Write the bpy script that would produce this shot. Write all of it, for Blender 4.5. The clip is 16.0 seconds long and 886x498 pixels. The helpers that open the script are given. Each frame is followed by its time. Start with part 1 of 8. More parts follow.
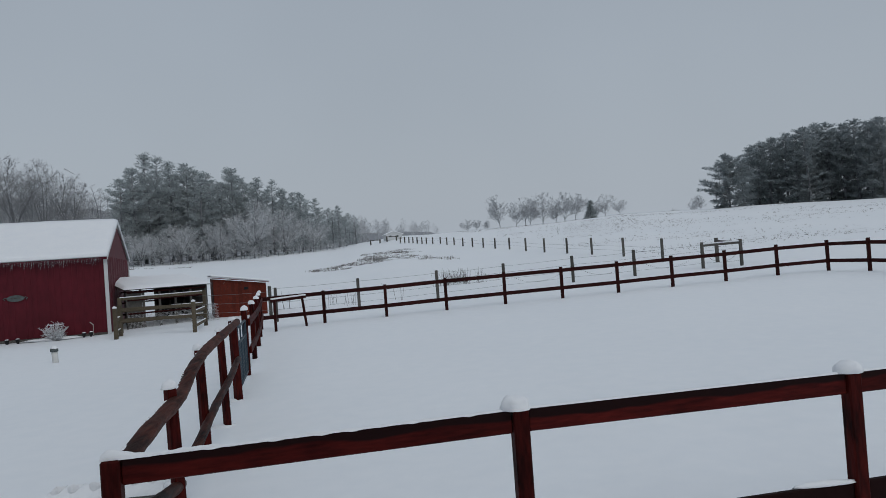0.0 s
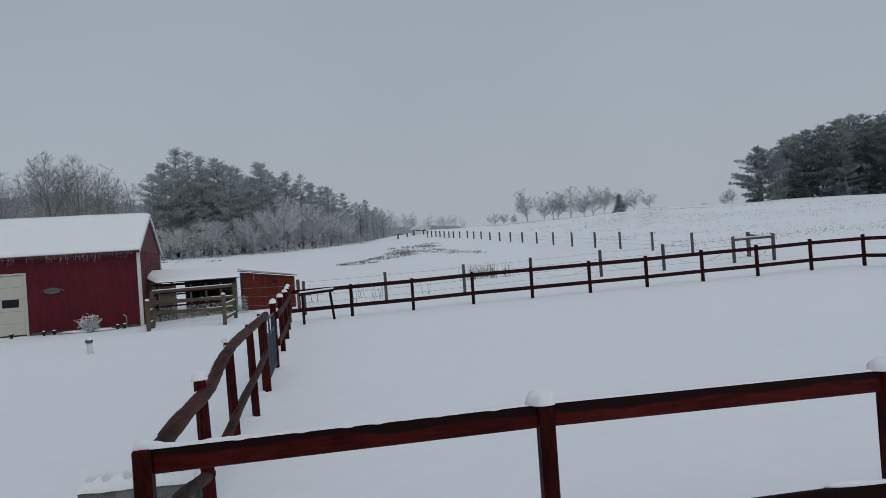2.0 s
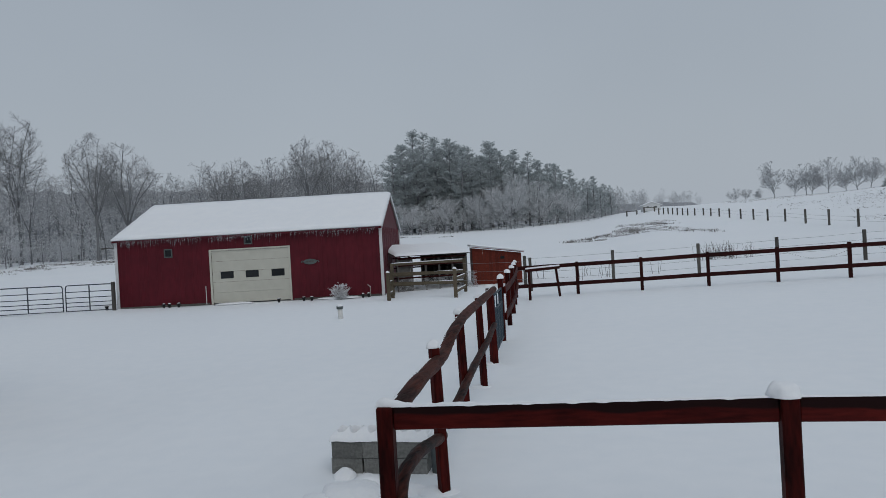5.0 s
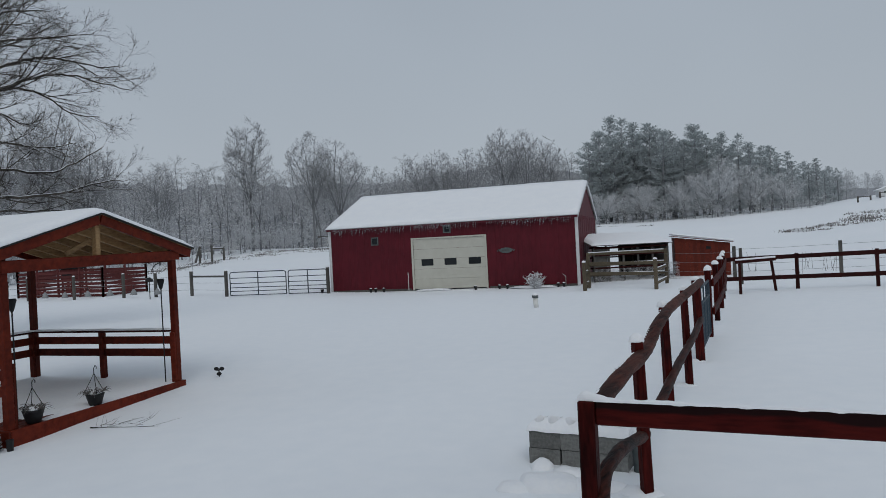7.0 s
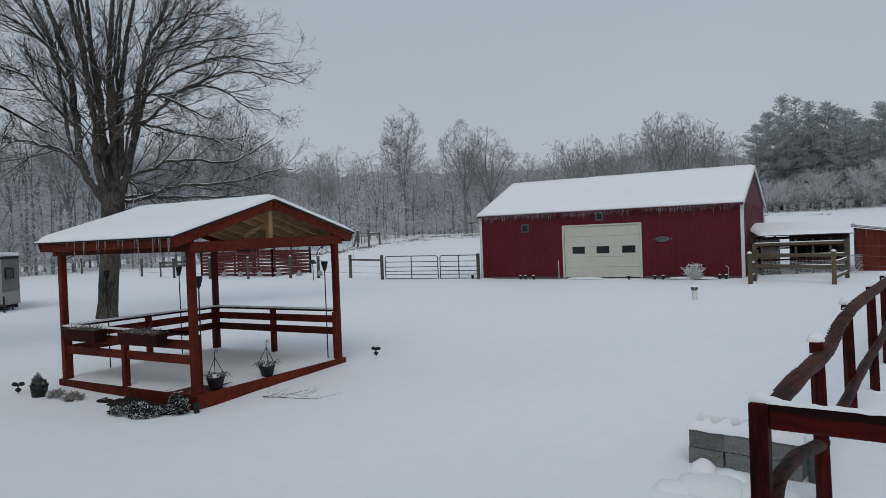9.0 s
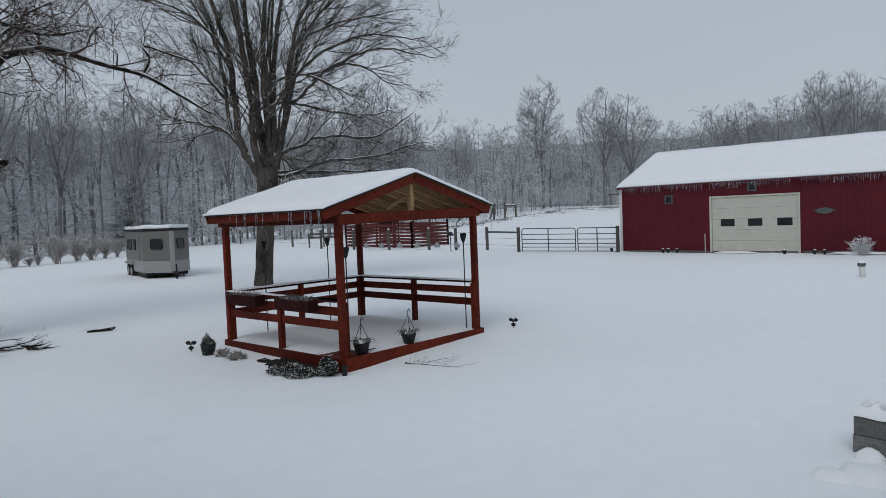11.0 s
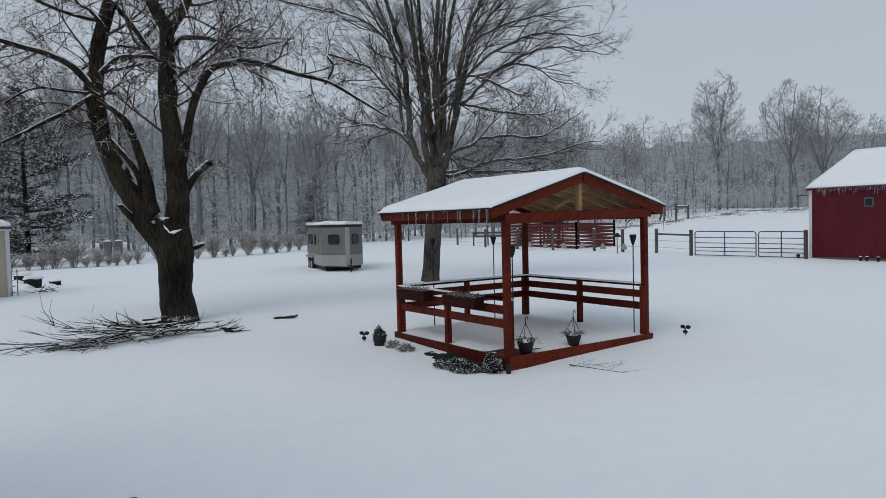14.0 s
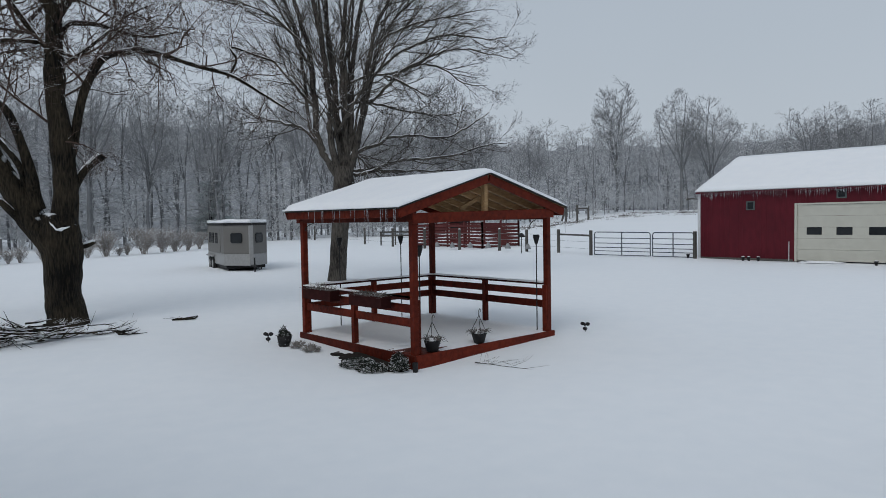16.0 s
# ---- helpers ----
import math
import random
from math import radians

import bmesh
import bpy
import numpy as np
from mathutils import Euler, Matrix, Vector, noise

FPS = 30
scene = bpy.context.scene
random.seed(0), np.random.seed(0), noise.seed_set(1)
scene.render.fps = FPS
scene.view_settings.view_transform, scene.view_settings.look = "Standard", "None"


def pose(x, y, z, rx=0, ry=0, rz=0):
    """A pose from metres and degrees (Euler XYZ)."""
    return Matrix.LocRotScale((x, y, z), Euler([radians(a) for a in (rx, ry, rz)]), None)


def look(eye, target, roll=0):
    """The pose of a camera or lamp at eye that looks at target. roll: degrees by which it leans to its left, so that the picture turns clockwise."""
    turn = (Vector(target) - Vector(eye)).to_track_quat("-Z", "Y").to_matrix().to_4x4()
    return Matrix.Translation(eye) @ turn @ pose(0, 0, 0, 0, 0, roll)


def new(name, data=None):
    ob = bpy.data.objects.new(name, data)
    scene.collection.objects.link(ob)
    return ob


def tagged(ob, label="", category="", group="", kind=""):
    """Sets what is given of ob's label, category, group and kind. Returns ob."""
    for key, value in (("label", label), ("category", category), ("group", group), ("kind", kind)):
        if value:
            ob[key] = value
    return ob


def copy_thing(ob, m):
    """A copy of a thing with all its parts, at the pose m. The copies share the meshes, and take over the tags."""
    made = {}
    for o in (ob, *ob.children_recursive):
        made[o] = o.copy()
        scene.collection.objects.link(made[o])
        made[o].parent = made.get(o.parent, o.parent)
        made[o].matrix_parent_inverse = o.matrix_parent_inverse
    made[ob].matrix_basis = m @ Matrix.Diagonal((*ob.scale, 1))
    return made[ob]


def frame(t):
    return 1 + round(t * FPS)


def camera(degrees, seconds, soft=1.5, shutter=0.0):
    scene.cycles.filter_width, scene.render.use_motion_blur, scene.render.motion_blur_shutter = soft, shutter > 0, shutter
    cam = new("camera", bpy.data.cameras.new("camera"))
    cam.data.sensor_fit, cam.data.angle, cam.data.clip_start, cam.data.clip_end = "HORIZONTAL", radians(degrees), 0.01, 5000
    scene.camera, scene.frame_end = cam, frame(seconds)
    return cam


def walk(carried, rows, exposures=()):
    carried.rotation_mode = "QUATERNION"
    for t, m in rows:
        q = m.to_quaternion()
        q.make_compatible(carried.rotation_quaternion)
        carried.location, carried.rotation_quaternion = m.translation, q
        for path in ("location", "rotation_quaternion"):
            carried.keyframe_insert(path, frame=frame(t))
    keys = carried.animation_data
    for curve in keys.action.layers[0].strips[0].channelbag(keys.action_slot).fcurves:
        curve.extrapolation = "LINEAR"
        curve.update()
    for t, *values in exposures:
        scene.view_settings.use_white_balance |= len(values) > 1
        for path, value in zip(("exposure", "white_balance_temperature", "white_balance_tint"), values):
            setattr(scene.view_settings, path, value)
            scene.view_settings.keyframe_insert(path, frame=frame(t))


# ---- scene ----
cam = camera(65.24, 16.0, 0.5)
ROWS = [
    (0.0, 0.000, 0.000, 2.250, -5.32, 0.80, 4.07),
    (0.5, 0.012, 0.012, 2.245, -4.57, 0.62, 4.21),
    (1.0, 0.017, 0.008, 2.250, -3.93, 0.45, 4.21),
    (1.5, 0.012, 0.006, 2.248, -3.58, 0.43, 4.13),
    (2.0, 0.011, 0.000, 2.249, -3.07, 0.46, 3.96),
    (2.5, 0.017, 0.006, 2.250, -1.53, 0.34, 3.85),
    (3.0, 0.047, 0.008, 2.244, 1.11, -0.03, 3.71),
    (5.5, -0.003, -0.049, 2.252, 19.70, -0.23, 3.12),
    (6.0, -0.021, -0.022, 2.252, 23.95, -0.14, 3.03),
    (6.5, -0.040, 0.007, 2.254, 27.92, -0.21, 3.05),
    (7.0, -0.059, 0.012, 2.251, 31.54, -0.30, 2.95),
    (7.5, -0.078, 0.009, 2.254, 34.84, -0.45, 2.72),
    (8.0, -0.096, 0.002, 2.256, 37.96, -0.58, 2.41),
    (8.5, -0.107, -0.005, 2.259, 40.93, -0.70, 2.22),
    (9.0, -0.115, -0.006, 2.255, 43.86, -0.84, 2.15),
    (9.5, -0.118, -0.008, 2.251, 46.81, -1.15, 2.17),
    (12.0, -0.114, -0.092, 2.253, 59.93, -3.16, 2.14),
    (12.5, -0.124, -0.096, 2.250, 62.18, -2.97, 1.97),
    (13.0, -0.129, -0.103, 2.252, 64.47, -2.71, 1.78),
    (13.5, -0.129, -0.113, 2.249, 66.70, -2.45, 1.55),
    (14.0, -0.130, -0.130, 2.249, 68.52, -2.29, 1.43),
    (14.5, -0.131, -0.140, 2.251, 69.23, -2.27, 1.33),
    (15.0, -0.128, -0.139, 2.251, 68.22, -2.35, 1.17),
    (15.5, -0.121, -0.132, 2.247, 65.31, -2.46, 1.03),
    (16.0, -0.116, -0.133, 2.248, 60.88, -2.50, 0.94),
]
walk(cam, [(t, pose(x, y, z, 90 + pitch, roll, yaw)) for t, x, y, z, yaw, pitch, roll in ROWS],
     [(0.0, -0.03), (6.0, 0.0), (9.0, 0.17), (12.0, 0.25), (14.5, 0.33), (16.0, 0.27)])

# ---- overcast sky and its light ----
world = bpy.data.worlds.new("overcast_sky")
scene.world = world
world.use_nodes = True
wn, wl = world.node_tree.nodes, world.node_tree.links
wn.clear()
sky = wn.new("ShaderNodeTexSky")
sky.sky_type, sky.sun_disc = "NISHITA", False
sky.sun_elevation, sky.sun_rotation = radians(35), radians(160)
sky.dust_density, sky.air_density = 4.0, 2.0
dim = wn.new("ShaderNodeVectorMath")
dim.operation = "SCALE"
dim.inputs["Scale"].default_value = 0.06
wl.new(sky.outputs["Color"], dim.inputs[0])
geo = wn.new("ShaderNodeTexCoord")
sep = wn.new("ShaderNodeSeparateXYZ")
wl.new(geo.outputs["Generated"], sep.inputs[0])
ramp = wn.new("ShaderNodeValToRGB")
ramp.color_ramp.elements[0].position, ramp.color_ramp.elements[0].color = 0.0, (0.400, 0.450, 0.512, 1)
ramp.color_ramp.elements[1].position, ramp.color_ramp.elements[1].color = 0.45, (0.335, 0.384, 0.447, 1)
wl.new(sep.outputs["Z"], ramp.inputs["Fac"])
drift = wn.new("ShaderNodeTexNoise")
drift.inputs["Scale"].default_value, drift.inputs["Detail"].default_value = 2.2, 3
cloud = wn.new("ShaderNodeMapRange")
cloud.inputs["From Min"].default_value, cloud.inputs["From Max"].default_value = 0.3, 0.7
cloud.inputs["To Min"].default_value, cloud.inputs["To Max"].default_value = 0.97, 1.03
wl.new(geo.outputs["Generated"], drift.inputs["Vector"])
wl.new(drift.outputs["Fac"], cloud.inputs["Value"])
veil = wn.new("ShaderNodeVectorMath")
veil.operation = "SCALE"
wl.new(ramp.outputs["Color"], veil.inputs[0])
wl.new(cloud.outputs["Result"], veil.inputs["Scale"])
mix = wn.new("ShaderNodeMix")
mix.data_type = "RGBA"
mix.inputs["Factor"].default_value = 0.93
wl.new(dim.outputs["Vector"], mix.inputs["A"])
wl.new(veil.outputs["Vector"], mix.inputs["B"])
bg = wn.new("ShaderNodeBackground")
bg.inputs["Strength"].default_value = 1.0
wl.new(mix.outputs["Result"], bg.inputs["Color"])
wo = wn.new("ShaderNodeOutputWorld")
wl.new(bg.outputs["Background"], wo.inputs["Surface"])
sun = new("sun", bpy.data.lights.new("sun", "SUN"))
sun.data.energy, sun.data.angle, sun.data.color = 0.62, radians(40), (1.0, 0.99, 0.97)
sun.matrix_world = look((20, -30, 40), (0, 0, 0))


# ---- materials ----
def material(name, a, b, grain=8.0, rough=0.8, bump=0.3, stretch=(1, 1, 1), metal=0.0, snow=0.0, per_piece=0.0, coarse=0.6, spec=0.2, wet=None, lying=(0.82, 0.84, 0.87), relief=0.02, edge=(0.32, 0.68), thin=0.0):
    """Two colours mixed by fine and coarse noise in object space, with relief; snow: how far snow lies on upward faces."""
    m = bpy.data.materials.new(name)
    m.use_nodes = True
    n, l = m.node_tree.nodes, m.node_tree.links
    p = n["Principled BSDF"]
    p.inputs["Metallic"].default_value = metal
    p.inputs["Specular IOR Level"].default_value = spec
    tc = n.new("ShaderNodeTexCoord")
    mp = n.new("ShaderNodeMapping")
    mp.inputs["Scale"].default_value = stretch
    l.new(tc.outputs["Object"], mp.inputs["Vector"])
    fine = n.new("ShaderNodeTexNoise")
    fine.inputs["Scale"].default_value, fine.inputs["Detail"].default_value = grain, 6
    big = n.new("ShaderNodeTexNoise")
    big.inputs["Scale"].default_value, big.inputs["Detail"].default_value = coarse, 3
    l.new(mp.outputs["Vector"], fine.inputs["Vector"])
    l.new(tc.outputs["Object"], big.inputs["Vector"])
    add = n.new("ShaderNodeMath")
    add.operation = "MULTIPLY_ADD"
    add.inputs[1].default_value = 0.55
    l.new(fine.outputs["Fac"], add.inputs[0])
    half = n.new("ShaderNodeMath")
    half.operation = "MULTIPLY"
    half.inputs[1].default_value = 0.45
    l.new(big.outputs["Fac"], half.inputs[0])
    l.new(half.outputs["Value"], add.inputs[2])
    rng = n.new("ShaderNodeMapRange")
    rng.inputs["From Min"].default_value, rng.inputs["From Max"].default_value = edge
    l.new(add.outputs["Value"], rng.inputs["Value"])
    mx = n.new("ShaderNodeMix")
    mx.data_type = "RGBA"
    mx.inputs["A"].default_value, mx.inputs["B"].default_value = (*a, 1), (*b, 1)
    l.new(rng.outputs["Result"], mx.inputs["Factor"])
    colour = mx.outputs["Result"]
    if per_piece:
        info = n.new("ShaderNodeObjectInfo")
        mr = n.new("ShaderNodeMapRange")
        mr.inputs["To Min"].default_value, mr.inputs["To Max"].default_value = 1 - per_piece, 1 + per_piece
        l.new(info.outputs["Random"], mr.inputs["Value"])
        sc = n.new("ShaderNodeVectorMath")
        sc.operation = "SCALE"
        l.new(colour, sc.inputs[0])
        l.new(mr.outputs["Result"], sc.inputs["Scale"])
        colour = sc.outputs["Vector"]
    p.inputs["Roughness"].default_value = rough
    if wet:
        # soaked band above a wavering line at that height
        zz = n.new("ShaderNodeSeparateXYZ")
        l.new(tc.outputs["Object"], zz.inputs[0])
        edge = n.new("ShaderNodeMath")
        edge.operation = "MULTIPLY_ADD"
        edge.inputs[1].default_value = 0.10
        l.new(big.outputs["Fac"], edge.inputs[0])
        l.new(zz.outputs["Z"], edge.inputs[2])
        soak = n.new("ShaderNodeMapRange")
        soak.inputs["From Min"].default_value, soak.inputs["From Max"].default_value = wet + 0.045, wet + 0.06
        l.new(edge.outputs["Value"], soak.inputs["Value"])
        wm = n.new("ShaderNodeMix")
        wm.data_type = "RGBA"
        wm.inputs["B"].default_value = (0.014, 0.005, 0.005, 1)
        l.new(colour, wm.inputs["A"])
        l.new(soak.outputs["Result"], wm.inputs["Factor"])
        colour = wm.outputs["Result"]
    if snow:
        g = n.new("ShaderNodeNewGeometry")
        sx = n.new("ShaderNodeSeparateXYZ")
        l.new(g.outputs["Normal"], sx.inputs[0])
        patch = n.new("ShaderNodeTexNoise")
        patch.inputs["Scale"].default_value, patch.inputs["Detail"].default_value = 5.0, 3
        l.new(tc.outputs["Object"], patch.inputs["Vector"])
        s = n.new("ShaderNodeMath")
        s.operation = "MULTIPLY_ADD"
        s.inputs[1].default_value = 1.4
        s.inputs[2].default_value = -0.7
        l.new(patch.outputs["Fac"], s.inputs[0])
        s2 = n.new("ShaderNodeMath")
        l.new(sx.outputs["Z"], s2.inputs[0])
        l.new(s.outputs["Value"], s2.inputs[1])
        lay = n.new("ShaderNodeMapRange")
        lay.inputs["From Min"].default_value, lay.inputs["From Max"].default_value = 1.05 - snow, 1.25 - snow
        l.new(s2.outputs["Value"], lay.inputs["Value"])
        m2 = n.new("ShaderNodeMix")
        m2.data_type = "RGBA"
        m2.inputs["B"].default_value = (*lying, 1)
        l.new(colour, m2.inputs["A"])
        l.new(lay.outputs["Result"], m2.inputs["Factor"])
        colour = m2.outputs["Result"]
    l.new(colour, p.inputs["Base Color"])
    if bump:
        bp = n.new("ShaderNodeBump")
        bp.inputs["Strength"].default_value, bp.inputs["Distance"].default_value = bump, relief
        l.new(fine.outputs["Fac"], bp.inputs["Height"])
        l.new(bp.outputs["Normal"], p.inputs["Normal"])
    if thin:
        # some light passes through needles and twigs, evening out their shade
        tr = n.new("ShaderNodeBsdfTranslucent")
        l.new(colour, tr.inputs["Color"])
        both = n.new("ShaderNodeMixShader")
        both.inputs["Fac"].default_value = thin
        l.new(p.outputs["BSDF"], both.inputs[1])
        l.new(tr.outputs["BSDF"], both.inputs[2])
        l.new(both.outputs["Shader"], n["Material Output"].inputs["Surface"])
    return m


SNOW = material("snow", (0.83, 0.86, 0.89), (0.88, 0.90, 0.92), grain=3.0, rough=0.75, bump=0.22, coarse=0.12)
SNOW_CAP = material("snow_cap", (0.82, 0.84, 0.87), (0.88, 0.89, 0.90), grain=14.0, rough=0.75, bump=0.4, coarse=2.0)
STAIN = material("red_stained_wood", (0.012, 0.002, 0.002), (0.085, 0.009, 0.007), grain=9.0, rough=0.6, bump=0.4, stretch=(3, 3, 0.6), per_piece=0.2, coarse=1.6, edge=(0.36, 0.68), spec=0.06)
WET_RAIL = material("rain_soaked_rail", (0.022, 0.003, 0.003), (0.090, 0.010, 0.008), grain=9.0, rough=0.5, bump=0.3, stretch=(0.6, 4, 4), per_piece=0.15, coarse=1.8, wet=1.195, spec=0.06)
LOW_RAIL = material("near_black_rail", (0.007, 0.003, 0.003), (0.018, 0.005, 0.005), grain=9.0, rough=0.6, bump=0.3, spec=0.06)
LOG = material("red_stained_log", (0.022, 0.008, 0.006), (0.105, 0.033, 0.024), grain=7.0, rough=0.6, bump=0.8, stretch=(5, 0.5, 5), coarse=2.2, edge=(0.38, 0.66), spec=0.06)
LOG_DARK = material("dark_red_log", (0.007, 0.004, 0.004), (0.07, 0.022, 0.016), grain=7.0, rough=0.55, bump=0.8, stretch=(5, 0.5, 5), coarse=2.6, edge=(0.40, 0.64), spec=0.06)
STAIN_DARK = material("wet_dark_rail", (0.016, 0.005, 0.005), (0.045, 0.012, 0.011), grain=7.0, rough=0.7, bump=0.3, spec=0.06)
GAZ = material("orange_red_stain", (0.046, 0.0072, 0.0048), (0.142, 0.0215, 0.010), grain=12.0, rough=0.5, bump=0.5, per_piece=0.32, coarse=0.8, edge=(0.32, 0.68), spec=0.08)
PINE = material("weathered_roof_boards", (0.17, 0.096, 0.045), (0.36, 0.23, 0.115), grain=8.0, rough=0.75, bump=0.3, stretch=(1, 4, 4), per_piece=0.25, coarse=1.5)
BARN_RED = material("barn_red_steel", (0.068, 0.006, 0.012), (0.108, 0.009, 0.0175), grain=5.0, rough=0.6, bump=0.05, coarse=0.7, stretch=(1, 1, 0.35))
TRIM = material("white_trim", (0.55, 0.56, 0.565), (0.63, 0.64, 0.645), grain=5.0, rough=0.5, bump=0.05)
DOOR_WHITE = material("cream_door_steel", (0.46, 0.452, 0.395), (0.53, 0.522, 0.46), grain=3.0, rough=0.5, bump=0.08)
DARK = material("dark_opening", (0.012, 0.013, 0.014), (0.03, 0.03, 0.032), grain=4.0, rough=0.9, bump=0.1)
GLASS = material("dark_window_glass", (0.012, 0.014, 0.016), (0.022, 0.025, 0.028), grain=2.0, rough=0.08, bump=0.0)
GREY_WOOD = material("weathered_grey_post", (0.055, 0.053, 0.05), (0.125, 0.118, 0.107), grain=12.0, rough=0.85, bump=0.6, stretch=(3, 3, 0.5), per_piece=0.2)
PALE_WOOD = material("weathered_treated_timber", (0.066, 0.053, 0.036), (0.130, 0.106, 0.074), grain=10.0, rough=0.85, bump=0.5, stretch=(2, 2, 2), per_piece=0.15)
COOP_RED = material("rust_red_boards", (0.078, 0.014, 0.009), (0.150, 0.028, 0.016), grain=8.0, rough=0.8, bump=0.3, per_piece=0.15, coarse=1.2)
PEN_RED = material("faded_red_slats", (0.075, 0.020, 0.020), (0.13, 0.036, 0.034), grain=6.0, rough=0.8, bump=0.3, per_piece=0.2)
GATE_STEEL = material("dark_gate_tube", (0.05, 0.06, 0.075), (0.09, 0.10, 0.12), grain=8.0, rough=0.45, bump=0.1, metal=0.3)
GATE_BLUE = material("blue_grey_gate", (0.022, 0.038, 0.052), (0.045, 0.068, 0.088), grain=10.0, rough=0.5, bump=0.1)
WIRE = material("galvanised_wire", (0.20, 0.21, 0.22), (0.32, 0.33, 0.34), grain=20.0, rough=0.5, bump=0.0, metal=0.6)
BLOCK = material("concrete_block", (0.12, 0.124, 0.117), (0.25, 0.252, 0.24), grain=26.0, rough=0.95, bump=0.9, per_piece=0.28, coarse=4.0)
BARK = material("wet_dark_bark", (0.004, 0.0035, 0.003), (0.050, 0.039, 0.025), grain=5.0, rough=0.9, bump=1.0, stretch=(6, 6, 0.9), snow=0.55, coarse=1.1, relief=0.08, edge=(0.41, 0.63))
BARK_SNOW = material("grey_bark_with_snow", (0.020, 0.0175, 0.0155), (0.135, 0.12, 0.103), grain=7.0, rough=0.9, bump=0.9, stretch=(4, 4, 0.7), snow=0.62, coarse=1.2, relief=0.05, edge=(0.38, 0.66))
TWIG = material("thin_dark_twigs", (0.040, 0.027, 0.022), (0.095, 0.066, 0.054), grain=6.0, rough=0.9, bump=0.0, snow=0.62)
# far trees: bases paled and lying snow greyed to put haze into the colour
FAR_BARK = material("haze_paled_bark_with_snow", (0.33, 0.336, 0.347), (0.47, 0.476, 0.487), grain=2.0, rough=0.95, bump=0.0, snow=0.85, lying=(0.80, 0.81, 0.825), thin=0.3)
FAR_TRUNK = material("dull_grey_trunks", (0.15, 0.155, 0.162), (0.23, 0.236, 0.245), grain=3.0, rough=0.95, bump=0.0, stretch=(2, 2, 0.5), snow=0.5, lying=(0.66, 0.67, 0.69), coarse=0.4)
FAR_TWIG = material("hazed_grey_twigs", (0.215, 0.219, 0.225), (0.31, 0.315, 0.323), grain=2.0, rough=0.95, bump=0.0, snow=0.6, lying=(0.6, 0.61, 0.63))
# snow on brush; base lifted further so far ones carry haze in their colour
FROST = material("snow_and_haze_pale_brush", (0.52, 0.528, 0.54), (0.64, 0.647, 0.66), grain=2.0, rough=0.95, bump=0.0, snow=0.9, lying=(0.80, 0.81, 0.825), thin=0.3)
# haze painted into one flat colour for the woods behind
HAZE_WOOD = material("haze_grey_far_woods", (0.25, 0.262, 0.28), (0.33, 0.345, 0.37), grain=0.8, rough=1.0, bump=0.0, stretch=(1, 1, 0.3), coarse=0.1)
# needles lifted far above their own green, haze put into the colour
NEEDLE = material("haze_paled_pine_needles", (0.41, 0.447, 0.455), (0.49, 0.527, 0.53), grain=1.2, rough=0.95, bump=0.0, snow=0.3, coarse=0.3, lying=(0.70, 0.71, 0.73), thin=0.45)
DEEP_NEEDLE = material("haze_lifted_dark_needles", (0.31, 0.345, 0.355), (0.37, 0.405, 0.415), grain=1.2, rough=0.95, bump=0.0, coarse=0.3, thin=0.72)
# pale grey of the crest trees is haze put into the twigs' colour
HAZE_TWIG = material("haze_paled_twigs", (0.40, 0.413, 0.43), (0.50, 0.511, 0.528), grain=2.0, rough=0.95, bump=0.0, snow=0.8, lying=(0.6, 0.61, 0.63))
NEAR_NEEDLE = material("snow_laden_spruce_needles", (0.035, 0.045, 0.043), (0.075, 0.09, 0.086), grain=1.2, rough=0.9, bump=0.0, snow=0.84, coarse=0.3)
LEAF = material("dry_frosted_leaves", (0.24, 0.215, 0.195), (0.38, 0.355, 0.335), grain=3.0, rough=0.9, bump=0.0, snow=0.75)
JUNIPER = material("dark_evergreen_sprigs", (0.014, 0.019, 0.015), (0.04, 0.046, 0.036), grain=6.0, rough=0.9, bump=0.0, snow=0.57, coarse=3.0)
PLASTIC_WHITE = material("white_plastic", (0.60, 0.60, 0.58), (0.70, 0.70, 0.68), grain=8.0, rough=0.4, bump=0.05)
WEED = material("dry_weed_stalks", (0.10, 0.09, 0.084), (0.20, 0.183, 0.172), grain=8.0, rough=0.9, bump=0.0, snow=0.3)
TRAILER = material("taupe_trailer_skin", (0.135, 0.13, 0.122), (0.165, 0.16, 0.15), grain=2.0, rough=0.4, bump=0.03)
SILVER = material("brushed_aluminium", (0.26, 0.26, 0.257), (0.34, 0.34, 0.336), grain=10.0, rough=0.4, bump=0.03, metal=0.2)
SOIL = material("wet_black_soil", (0.008, 0.007, 0.006), (0.03, 0.025, 0.021), grain=30.0, rough=0.9, bump=0.9)
LANTERN = material("frosted_grey_glass", (0.20, 0.21, 0.215), (0.34, 0.35, 0.355), grain=9.0, rough=0.3, bump=0.05)
# siding of the unseen wall added behind the camera
SHADE_WALL = material("unseen_wall_siding", (0.30, 0.30, 0.30), (0.36, 0.36, 0.36), grain=3.0, rough=0.8, bump=0.1)
RUBBER = material("black_rubber", (0.012, 0.012, 0.013), (0.03, 0.03, 0.03), grain=10.0, rough=0.8, bump=0.3)
BLACK = material("black_painted_metal", (0.010, 0.010, 0.011), (0.022, 0.022, 0.023), grain=14.0, rough=0.5, bump=0.1)
BEIGE = material("beige_shed_siding", (0.40, 0.355, 0.255), (0.47, 0.42, 0.31), grain=4.0, rough=0.6, bump=0.15, stretch=(6, 6, 0.5))
ICE = material("icicle_ice", (0.55, 0.58, 0.62), (0.68, 0.70, 0.73), grain=20.0, rough=0.2, bump=0.1)
